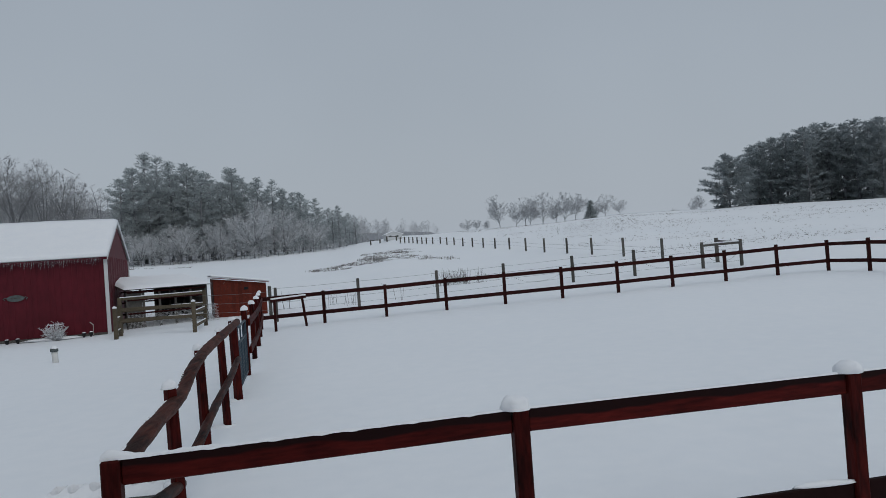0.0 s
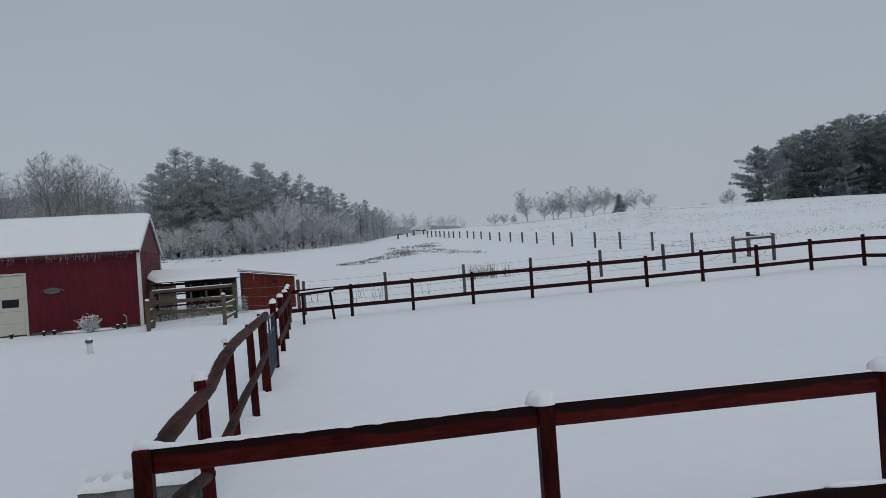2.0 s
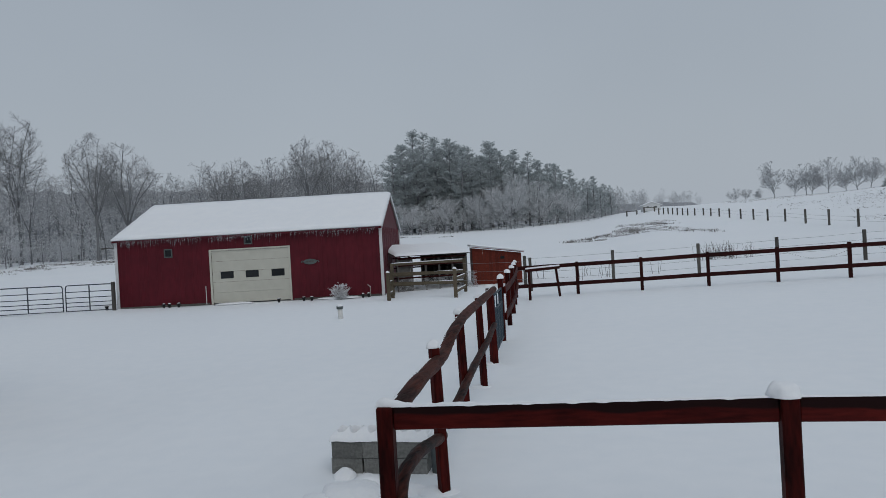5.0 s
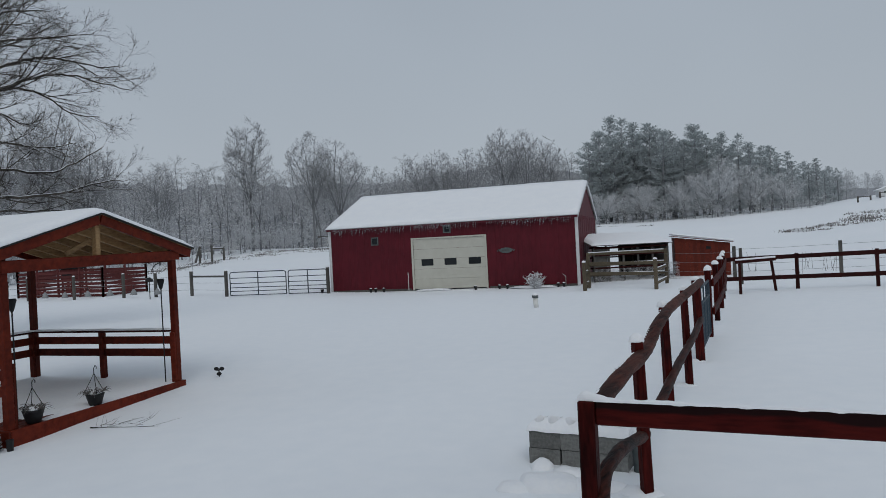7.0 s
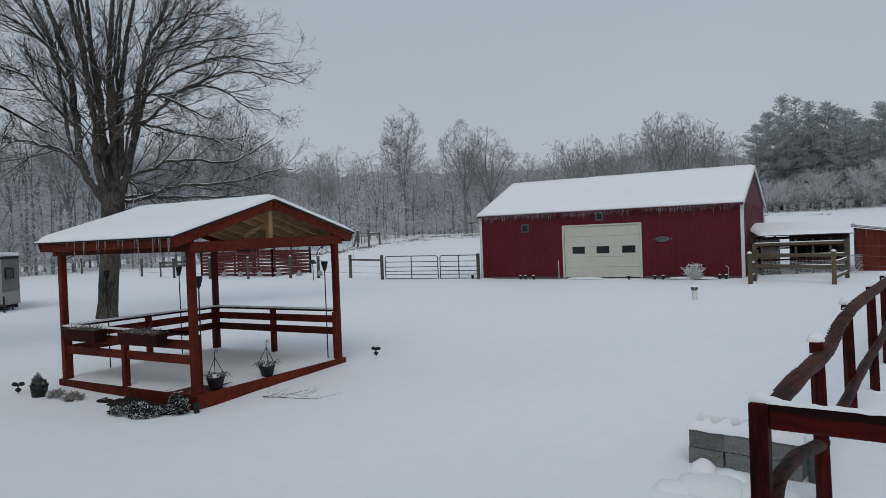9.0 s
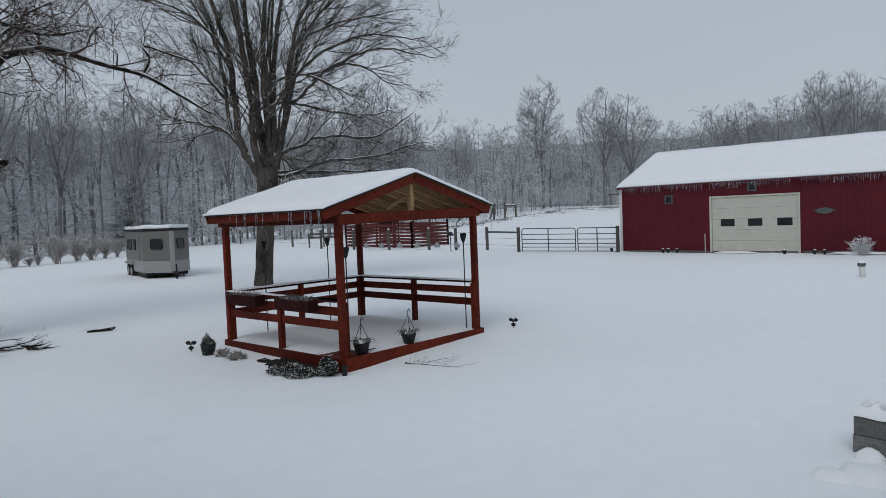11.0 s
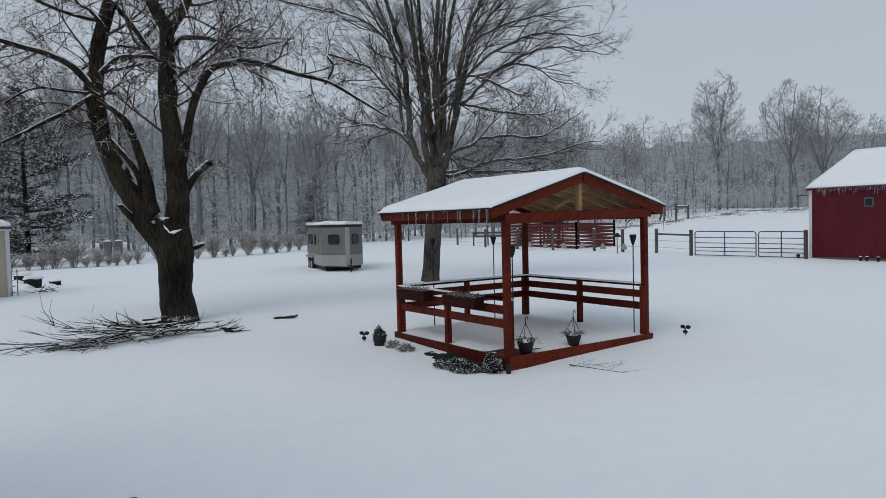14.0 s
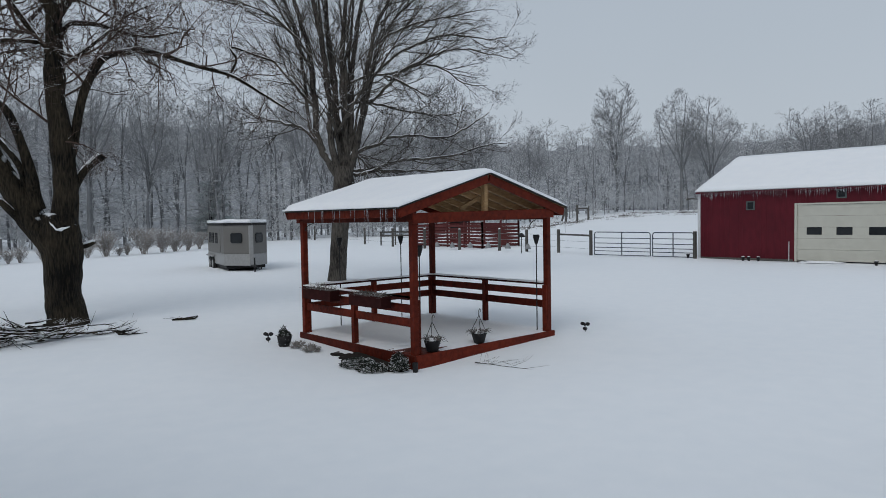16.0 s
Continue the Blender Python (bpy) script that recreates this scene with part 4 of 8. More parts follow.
def fan_tree(seed, height, split=0.34, leaders=5, limbs=6, shoots=7, twigs=4, spread=0.42, hair=0.028, r0=None, wide=0.24, trunk_limbs=0, lift=0.55):
    """A far leafless tree whose trunk parts into rising leaders with a rounded crown of fine shoots."""
    rnd = random.Random(seed)
    bt, bc = bmesh.new(), bmesh.new()
    r0 = r0 or height * 0.013
    mid_z = height * (0.5 + 0.42 * split)
    tall = height - mid_z

    def inside(p):
        return (p.x * p.x + p.y * p.y) / (wide * height) ** 2 + ((p.z - mid_z) / tall) ** 2 < 1.0

    def fit(o, way, length):
        # shorten a shoot that would leave the crown's rounded outline
        for n in range(5):
            if inside(o + way * length):
                break
            length *= 0.68
        return length

    lean = Vector((rnd.gauss(0, 0.025), rnd.gauss(0, 0.025), 1))
    fork = lean * height * split
    tube(bt, [lean * -0.3, fork * 0.5 + Vector((rnd.gauss(0, 0.1), rnd.gauss(0, 0.1), 0)), fork], [r0 * 1.15, r0 * 0.95, r0 * 0.8], 5, False)
    for k in range(trunk_limbs):
        z = rnd.uniform(0.15, 0.98) * height * split
        b = rnd.uniform(0, math.tau)
        l2 = height * rnd.uniform(0.06, 0.17)
        q = lean * z
        v = Vector((math.cos(b), math.sin(b), rnd.uniform(-0.1, 0.4))).normalized()
        e = q + v * l2
        tube(bc, [q, q.lerp(e, 0.5) + Vector((0, 0, 0.05 * l2)), e], [0.035, 0.025, 0.01], 3, False)
        for g in range(shoots * 2):
            w = (v + Vector((rnd.gauss(0, 0.6), rnd.gauss(0, 0.6), rnd.gauss(0, 0.35)))).normalized()
            blade(bc, rnd, q.lerp(e, rnd.uniform(0.2, 1.0)), w, l2 * rnd.uniform(0.25, 0.6), hair)
    for k in range(leaders):
        a = math.tau * (k + rnd.uniform(-0.3, 0.3)) / leaders
        mid = k == 0
        out = 0.06 if mid else spread * rnd.uniform(0.5, 1.25)
        p = fork * (1 if mid else rnd.uniform(0.72, 1.0))
        d = Vector((math.cos(a) * out, math.sin(a) * out, 1)).normalized()
        ln = (height - p.z) * (1.0 if mid else rnd.uniform(0.72, 0.98))
        pts, rad = [p.copy()], [r0 * (0.72 if mid else 0.5)]
        for i in range(5):
            d = (d + Vector((rnd.gauss(0, 0.12), rnd.gauss(0, 0.12), 0.045))).normalized()
            pts.append(pts[-1] + d * fit(pts[-1], d, ln / 5))
            rad.append(rad[0] * (1 - 0.175 * (i + 1)) + 0.008)
        tube(bt, pts, rad, 3, False)
        for j in range(18):
            # feathery tip of the leader
            o = pts[-2].lerp(pts[-1], rnd.uniform(-0.3, 1.0))
            w = (d + Vector((rnd.gauss(0, 0.42), rnd.gauss(0, 0.42), rnd.gauss(0, 0.25)))).normalized()
            blade(bc, rnd, o, w, height * rnd.uniform(0.02, 0.05), hair * 0.8)
        for j in range(limbs):
            s = 0.12 + 0.86 * (j + rnd.random()) / limbs
            i = min(4, int(s * 5))
            q = pts[i].lerp(pts[i + 1], s * 5 - i)
            t = (pts[i + 1] - pts[i]).normalized()
            b = rnd.uniform(0, math.tau)
            v = (t * lift + Vector((math.cos(b), math.sin(b), 0.12)) * rnd.uniform(0.6, 1.1)).normalized()
            l2 = ln * 0.44 * (1.1 - 0.58 * s) * rnd.uniform(0.7, 1.2)
            l2 = max(0.05 * height, fit(q, v, l2))
            m = q + v * l2 * 0.5
            v2 = (v + Vector((rnd.gauss(0, 0.2), rnd.gauss(0, 0.2), 0.4 * lift))).normalized()
            e = m + v2 * l2 * 0.5
            tube(bc, [q, m, e], [max(0.03, rad[i] * 0.45), max(0.022, rad[i] * 0.3), 0.01], 3, False)
            for g in range(shoots):
                u = 0.15 + 0.85 * rnd.random()
                o = q.lerp(m, u * 2) if u < 0.5 else m.lerp(e, u * 2 - 1)
                w = ((v if u < 0.5 else v2) + Vector((rnd.gauss(0, 0.7), rnd.gauss(0, 0.7), rnd.gauss(0.12, 0.5)))).normalized()
                l3 = max(0.025 * height, fit(o, w, l2 * rnd.uniform(0.3, 0.55)))
                blade(bc, rnd, o, w, l3, hair)
                for h in range(twigs):
                    w2 = (w + Vector((rnd.gauss(0, 0.5), rnd.gauss(0, 0.5), rnd.gauss(0.1, 0.4)))).normalized()
                    blade(bc, rnd, o + w * l3 * rnd.uniform(0.25, 0.95), w2, l3 * rnd.uniform(0.35, 0.75), hair * 0.7)
    for v in list(bt.verts) + list(bc.verts):
        # round the crown off
        c = Vector((v.co.x / (wide * height), v.co.y / (wide * height), max(0.0, v.co.z - mid_z) / tall))
        if c.length > 1 and v.co.z > fork.z:
            k = (1 + 0.3 * (c.length - 1)) / c.length
            v.co = Vector((v.co.x * k, v.co.y * k, mid_z + (v.co.z - mid_z) * k if v.co.z > mid_z else v.co.z))
    return bt, bc


def branch(bm, rnd, p, d, length, r, level, top, sides, wander, droop, kids, out, spread):
    """One limb as a bent tapering tube; calls itself for its side branches."""
    n = 5 if level <= 1 else 4 if level == 2 else 3
    pts, rad = [Vector(p)], [r]
    d = Vector(d).normalized()
    for i in range(n):
        d = (d + Vector((rnd.gauss(0, wander), rnd.gauss(0, wander), rnd.gauss(0, wander) + droop))).normalized()
        pts.append(pts[-1] + d * length / n)
        rad.append(max(0.35 * r if level < top else 0.3 * r, r * (1 - 0.62 * (i + 1) / n)))
    tube(bm, pts, rad, sides[min(level, len(sides) - 1)], cap=level <= 1)
    if level >= top:
        if top >= 3:
            for k in range(4):
                s = rnd.random() * n
                i = min(n - 1, int(s))
                w = ((pts[i + 1] - pts[i]).normalized() + Vector((rnd.gauss(0, 0.45), rnd.gauss(0, 0.45), rnd.gauss(0.05, 0.4)))).normalized()
                blade(bm, rnd, pts[i].lerp(pts[i + 1], s - i), w, length * rnd.uniform(0.3, 0.6), 0.0042)
        return
    for k in range(kids[level]):
        s = out + (1 - out) * (k + rnd.random()) / kids[level]
        i = min(n - 1, int(s * n))
        q = pts[i].lerp(pts[i + 1], s * n - i)
        t = (pts[i + 1] - pts[i]).normalized()
        side = t.orthogonal().normalized()
        side = Matrix.Rotation(rnd.uniform(0, math.tau), 3, t) @ side
        a = radians(rnd.uniform(*spread))
        dd = t * math.cos(a) + side * math.sin(a)
        branch(bm, rnd, q, dd, length * rnd.uniform(0.45, 0.75) * (1.1 - 0.45 * s), rad[i] * rnd.uniform(0.4, 0.62), level + 1, top, sides, wander * 1.15, droop, kids, 0.2, spread)


def spray(bm, rnd, c, d, size, n, flat=0.45, full=False):
    """A tuft: thin blades fanned round the way d."""
    c, d = Vector(c), Vector(d).normalized()
    for k in range(n):
        v = Vector((rnd.gauss(0, 1), rnd.gauss(0, 1), rnd.gauss(0, flat)))
        w = (d * 0.9 + v.normalized() * 1.0).normalized()
        s = w.cross(Vector((rnd.gauss(0, 1), rnd.gauss(0, 1), rnd.gauss(0, 1)))).normalized() * size * (rnd.uniform(0.07, 0.15) if full else rnd.uniform(0.14, 0.26))
        a = c + v * size * (0.3 if full else 0.15)
        bm.faces.new((bm.verts.new(a - s), bm.verts.new(a + s), bm.verts.new(a + w * size * (rnd.uniform(0.5, 1.0) if full else rnd.uniform(0.7, 1.25)))))


def pine_tree(seed, height, full=1.0, low=0.18, tuft=0.55, per=9, width=0.2, cone=False):
    rnd = random.Random(seed)
    bt, bc = bmesh.new(), bmesh.new()
    lean = (rnd.gauss(0, 0.3), rnd.gauss(0, 0.3))
    tube(bt, [(0, 0, -0.2), (lean[0] * 0.4, lean[1] * 0.4, height * 0.5), (lean[0], lean[1], height * 0.98)], [height * 0.017, height * 0.011, 0.03], 6)
    z = height * low
    while z < height:
        f = (z - height * low) / (height * (1 - low))
        reach = height * width * full * (math.sin(math.pi * (0.25 + 0.72 * f)) ** 0.8) * rnd.uniform(0.7, 1.2)
        if cone:
            reach = height * width * (1.04 - f) * rnd.uniform(0.9, 1.1)
        for k in range(rnd.randint(4, 6)):
            a = rnd.uniform(0, math.tau)
            ln = reach * rnd.uniform(0.55, 1.15)
            o = Vector((lean[0] * z / height, lean[1] * z / height, z + rnd.uniform(-0.2, 0.2)))
            rise = 0.05 + 0.5 * f
            tip = o + Vector((math.cos(a) * ln, math.sin(a) * ln, ln * rise))
            tube(bt, [o, o.lerp(tip, 0.5) - Vector((0, 0, 0.06 * ln)), tip], [0.05, 0.035, 0.012], 3, False)
            m = max(2, int(ln / (tuft * 0.62)))
            for j in range(m):
                s = 0.3 + 0.75 * (j + rnd.random()) / m
                q = o.lerp(tip, s) + Vector((rnd.gauss(0, 0.18), rnd.gauss(0, 0.18), rnd.gauss(0, 0.1))) * tuft
                spray(bc, rnd, q, (math.cos(a), math.sin(a), 0.45), tuft * rnd.uniform(0.7, 1.25), per, full=True)
        z += height * rnd.uniform(0.035, 0.055)
    spray(bc, rnd, (lean[0], lean[1], height * 0.97), (0, 0, 1), tuft, 10)
    return bt, bc


def tree_thing(name, label, category, meshes, mats, at, group=""):
    t = thing(name, label, category, at, group)
    part_mesh("trunk", finish("trunk", meshes[0], mats[0], True), t)
    part_mesh("crown", finish("crown", meshes[1], mats[1]), t)
    return t


def polar(yaw, r):
    return -r * math.sin(radians(yaw)), r * math.cos(radians(yaw))


def part_mesh(name, me, parent):
    ob = new(name, me)
    ob.parent = parent
    return ob


def scatter(name, label, category, sources, mat, places):
    """Many far plants joined into one mesh: sources are (verts, faces) arrays, places (which, matrix)."""
    vs, fs, off = [], [], 0
    for w, m in places:
        v, f = sources[w]
        a = np.array(m.to_3x3())
        vs.append(v @ a.T + np.array(m.translation))
        fs.append(f + off)
        off += len(v)
    v, f = np.concatenate(vs), np.concatenate(fs)
    me = bpy.data.meshes.new(name)
    me.vertices.add(len(v))
    me.vertices.foreach_set("co", v.astype(np.float32).ravel())
    me.loops.add(len(f) * 3)
    me.loops.foreach_set("vertex_index", f.astype(np.int32).ravel())
    me.polygons.add(len(f))
    me.polygons.foreach_set("loop_start", np.arange(0, len(f) * 3, 3, dtype=np.int32))
    me.update()
    me.validate()
    me.materials.append(mat)
    return tagged(new(name, me), label, category, kind="stuff")


def arrays(*bms):
    """Triangles of several bmeshes as one pair of arrays."""
    vs, fs, off = [], [], 0
    for bm in bms:
        bmesh.ops.triangulate(bm, faces=bm.faces)
        bm.verts.index_update()
        vs += [v.co[:] for v in bm.verts]
        fs += [[v.index + off for v in f.verts] for f in bm.faces]
        off = len(vs)
        bm.free()
    return np.array(vs), np.array(fs)


def plant(x, y, size=1.0, turn=0.0, dz=0.0):
    return Matrix.Translation((x, y, ground(x, y) + dz)) @ Matrix.Rotation(turn, 4, "Z") @ Matrix.Diagonal((size, size, size, 1))


WOOD_EDGE = [(-10, 134), (-2, 126), (6, 117), (19, 114), (45, 111), (50, 95), (60, 81), (130, 78)]
WOOD_TOP = [(-10, 0.040), (-3, 0.058), (2, 0.067), (8, 0.075), (20, 0.108), (25, 0.137), (30, 0.125), (35, 0.113), (54, 0.118), (62, 0.138), (76, 0.150), (90, 0.160), (130, 0.165)]


def along(table, x):
    for (x0, y0), (x1, y1) in zip(table, table[1:]):
        if x <= x1:
            return y0 + (y1 - y0) * min(1.0, max(0.0, (x - x0) / (x1 - x0)))
    return table[-1][1]


def stature(yaw, r, slope):
    """How tall a tree must be there to reach that slope above the eye's level."""
    x, y = polar(yaw, r)
    return 2.25 + slope * r - ground(x, y)


def stand(first, sites, size):
    """Trees at (yaw, range, height), the first ones built, the rest copied."""
    for k, (yaw, r, h) in enumerate(sites):
        x, y = polar(yaw, r)
        m = plant(x, y, h / size, k * 1.9, -0.25)
        if k < len(first):
            first[k].matrix_basis = m
        else:
            c = copy_thing(first[k % len(first)], Matrix.Translation(m.translation) @ Matrix.Rotation(k * 1.9, 4, "Z"))
            c.scale = (h / size,) * 3


def build_woods():
    rnd = random.Random(11)
    protos = [tuple(arrays(q) for q in fan_tree(40 + k, 15, 0.28 + 0.05 * (k % 3), 3 + k % 2, 10, 9, 6, 0.42 + 0.1 * (k % 3), 0.018, 0.12, 0.23 + 0.03 * (k % 4), 14, 0.2)) for k in range(7)]
    protos += [tuple(arrays(q) for q in fan_tree(60 + k, 15, 0.5 + 0.08 * (k % 2), 3, 8, 8, 6, 0.34, 0.018, 0.12, 0.18 + 0.02 * (k % 3), 28, 0.2)) for k in range(5)]
    brush = []
    for k in range(4):
        r2 = random.Random(70 + k)
        bm = bmesh.new()
        for s in range(6):
            a = r2.uniform(0, math.tau)
            far_branch(bm, r2, (r2.gauss(0, 0.6), r2.gauss(0, 0.6), -0.1), (math.cos(a) * 0.7, math.sin(a) * 0.7, 1), r2.uniform(1.8, 4.0), 0.03, 6, 9, 0.02, 0.026)
        brush.append(arrays(bm))
    places, low, frosty, beyond = [], [], [], []
    for k in range(290):
        yaw = 1 + 127 * (k + rnd.random()) / 290
        if yaw > 58 and rnd.random() < 0.15:
            continue
        r = along(WOOD_EDGE, yaw) + 2 + rnd.random() ** 1.2 * 40
        h = stature(yaw, r, along(WOOD_TOP, yaw)) * rnd.uniform(0.94, 1.26)
        x, y = polar(yaw, r)
        places.append((rnd.randrange(7, 12) if rnd.random() < 0.25 + 0.6 * smooth(50, 62, yaw) else rnd.randrange(7), plant(x, y, h / 15, rnd.uniform(0, 6.28), -0.4)))
    # lower frosted trees and brush along the edge
    for k in range(78):
        yaw = 20 + 108 * (k + rnd.random()) / 78
        r = along(WOOD_EDGE, yaw) + rnd.uniform(0, 8)
        x, y = polar(yaw, r)
        frosty.append((rnd.randrange(7), plant(x, y, rnd.uniform(0.34, 0.62) * (1 + 0.35 * smooth(56, 66, yaw)), rnd.uniform(0, 6.28), -0.8)))
    for k in range(180):
        yaw = rnd.uniform(20, 128)
        x, y = polar(yaw, along(WOOD_EDGE, yaw) + rnd.random() * 20)
        low.append((rnd.randrange(4), plant(x, y, rnd.uniform(0.6, 1.5), rnd.uniform(0, 6.28), -0.2)))
    for k in range(80):
        if k % 3 == 0:
            continue
        yaw = 2.5 + 17.5 * (k + rnd.random()) / 80
        x, y = polar(yaw, rnd.uniform(109, 115) + max(0, 8 - yaw) * 1.2)
        frosty.append((rnd.randrange(7), plant(x, y, rnd.uniform(0.22, 0.42) * (0.6 + 0.4 * smooth(2, 9, yaw)), rnd.uniform(0, 6.28), -0.9)))
    # a thin line of far trees beyond the crest
    for k in range(54):
        yaw = rnd.uniform(-5.2, 5)
        x, y = polar(yaw, rnd.uniform(136, 150))
        h = stature(yaw, 143, along(WOOD_TOP, yaw)) * rnd.uniform(0.75, 1.2)
        beyond.append((rnd.randrange(7), plant(x, y, h / 15, rnd.uniform(0, 6.28), -0.2)))
    # plain haze-coloured sheet stands in for the deeper woods
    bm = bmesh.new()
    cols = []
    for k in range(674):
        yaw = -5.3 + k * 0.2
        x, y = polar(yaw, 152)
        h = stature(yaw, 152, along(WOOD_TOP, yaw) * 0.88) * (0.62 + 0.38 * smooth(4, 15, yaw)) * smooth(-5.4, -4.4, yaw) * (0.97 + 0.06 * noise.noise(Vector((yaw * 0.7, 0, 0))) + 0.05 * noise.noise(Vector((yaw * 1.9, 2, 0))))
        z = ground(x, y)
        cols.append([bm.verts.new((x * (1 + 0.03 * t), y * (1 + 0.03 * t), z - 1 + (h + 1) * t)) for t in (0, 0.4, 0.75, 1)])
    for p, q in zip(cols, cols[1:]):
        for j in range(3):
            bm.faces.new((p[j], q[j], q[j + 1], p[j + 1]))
    tagged(part("backdrop", bm, HAZE_WOOD, smooth=True), "haze-coloured sheet standing in for deeper woods", "backdrop", kind="structure")
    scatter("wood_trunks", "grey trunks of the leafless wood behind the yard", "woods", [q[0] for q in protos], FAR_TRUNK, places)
    scatter("wood_boughs", "fine snow-dusted boughs of the leafless wood in haze-paled colour", "woods", [q[1] for q in protos], FAR_BARK, places)
    scatter("crest_trees", "trees along the far crest in haze-paled colour", "trees", [(np.concatenate([q[0][0], q[1][0]]), np.concatenate([q[0][1], q[1][1] + len(q[0][0])])) for q in protos], HAZE_TWIG, beyond)
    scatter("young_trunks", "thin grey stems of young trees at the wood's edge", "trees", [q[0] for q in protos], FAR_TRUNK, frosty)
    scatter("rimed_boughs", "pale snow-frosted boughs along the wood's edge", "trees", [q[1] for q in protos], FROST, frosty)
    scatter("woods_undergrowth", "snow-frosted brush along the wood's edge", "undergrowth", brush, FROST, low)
    # single trees that stand out above the wood
    tall = [(46.9, 112, 0.190), (42.0, 113, 0.166), (40.0, 113, 0.160), (26.2, 112, 0.163), (24.4, 113, 0.157), (33.2, 114, 0.132), (31.2, 115, 0.128), (29.4, 114, 0.135), (22.6, 113, 0.136), (53.8, 96, 0.128), (61.0, 84, 0.212), (58.6, 88, 0.160), (66, 84, 0.175), (72, 84, 0.20), (79, 82, 0.19), (84, 82, 0.185), (88, 80, 0.21), (94, 78, 0.22), (98, 80, 0.22)]
    first = [tree_thing("bare_tree", "tall leafless tree with haze-grey crown", "tree", fan_tree(140 + k, 17, 0.36 + 0.05 * (k % 2), 7, 13, 13, 8, 0.30 + 0.07 * (k % 3), 0.0125, 0.17, 0.19 + 0.03 * (k % 3), 0, 0.45), (FAR_TRUNK, FAR_TWIG), None, "tall trees at the wood's edge") for k in range(5)]
    stand(first, [(a, r, stature(a, r, s + 0.008)) for a, r, s in tall], 17)
    # rime-white spreading trees before the pines
    first = [tree_thing("rimed_tree", "broad bare tree white with rime before the pines", "tree", fan_tree(170 + k, 9, 0.2, 8, 11, 13, 8, 0.85, 0.014, None, 0.55), (FAR_TRUNK, FROST), None, "rimed trees before the pines") for k in range(2)]
    stand(first, [(9.8, 111, 9.6), (15.4, 112, 6.8), (7.4, 114, 7.6), (12.4, 113, 7.0), (5.2, 116, 6.2), (18.2, 111, 5.6)], 9)
    # pines on the rise beyond the barn
    ptop = [(1.5, 0.070), (4, 0.088), (6, 0.102), (8, 0.114), (12, 0.136), (15, 0.143), (17, 0.152), (19.5, 0.145)]
    first = [tree_thing("pine_tree", "tall pine with snow-dusted needles in haze-paled colour", "tree", pine_tree(200 + k, 16, 1.0, 0.1, 0.52, 10, 0.2), (FAR_TRUNK, NEEDLE), None, "pines on the rise") for k in range(5)]
    sites = []
    for k in range(42):
        yaw = 19.2 - k * 0.43 + rnd.uniform(-0.3, 0.3)
        r = 116 + (k * 7 % 13) * 1.2 + max(0, 6 - yaw) * 1.5
        sites.append((yaw, r, stature(yaw, r, along(ptop, yaw)) * rnd.uniform(0.88, 1.13)))
    stand(first, sites, 16)
    # dark pine wood on the hill
    dtop = [(-44, 0.143), (-38.3, 0.137), (-34, 0.133), (-31.5, 0.128), (-30.0, 0.120), (-28.8, 0.112), (-27, 0.1)]
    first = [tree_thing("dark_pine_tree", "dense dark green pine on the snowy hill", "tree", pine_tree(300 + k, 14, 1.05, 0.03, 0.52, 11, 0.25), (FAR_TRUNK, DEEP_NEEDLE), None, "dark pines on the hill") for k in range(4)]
    sites = []
    x, y = polar(-28.1, 125)
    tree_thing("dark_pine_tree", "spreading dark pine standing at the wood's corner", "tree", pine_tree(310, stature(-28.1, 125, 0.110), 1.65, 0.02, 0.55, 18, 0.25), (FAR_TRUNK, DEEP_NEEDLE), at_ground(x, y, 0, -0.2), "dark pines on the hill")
    for k in range(34):
        yaw = -29.0 - k * 0.42 + rnd.uniform(-0.15, 0.15)
        r = 130 + (k * 5 % 11) * 1.1
        sites.append((yaw, r, stature(yaw, r, along(dtop, yaw)) * rnd.uniform(0.92, 1.04)))
    stand(first, sites, 14)
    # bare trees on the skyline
    first = [tree_thing("skyline_tree", "broad leafless tree standing on the hill's crest", "tree", fan_tree(400 + k, 8, 0.2 + 0.06 * (k % 2), 5, 13, 14, 8, 0.72 + 0.12 * (k % 3), 0.014, 0.13, 0.50 + 0.06 * (k % 3), 0, 0.45), (HAZE_TWIG, HAZE_TWIG), None, "trees on the crest") for k in range(4)]
    crest = [(-10.2, 0.085), (-12.3, 0.078), (-13.75, 0.083), (-14.85, 0.062), (-15.5, 0.081), (-16.4, 0.077), (-18.75, 0.073), (-19.9, 0.064), (-12.7, 0.074), (-11.6, 0.066), (-7.55, 0.053), (-8.25, 0.052), (-9.1, 0.050), (-26.0, 0.060), (-25.4, 0.052), (-17.9, 0.060), (-24.0, 0.045)]
    stand(first, [(a, 140, stature(a, 140, s + 0.003) + 0.1) for a, s in crest], 8)


build_woods()


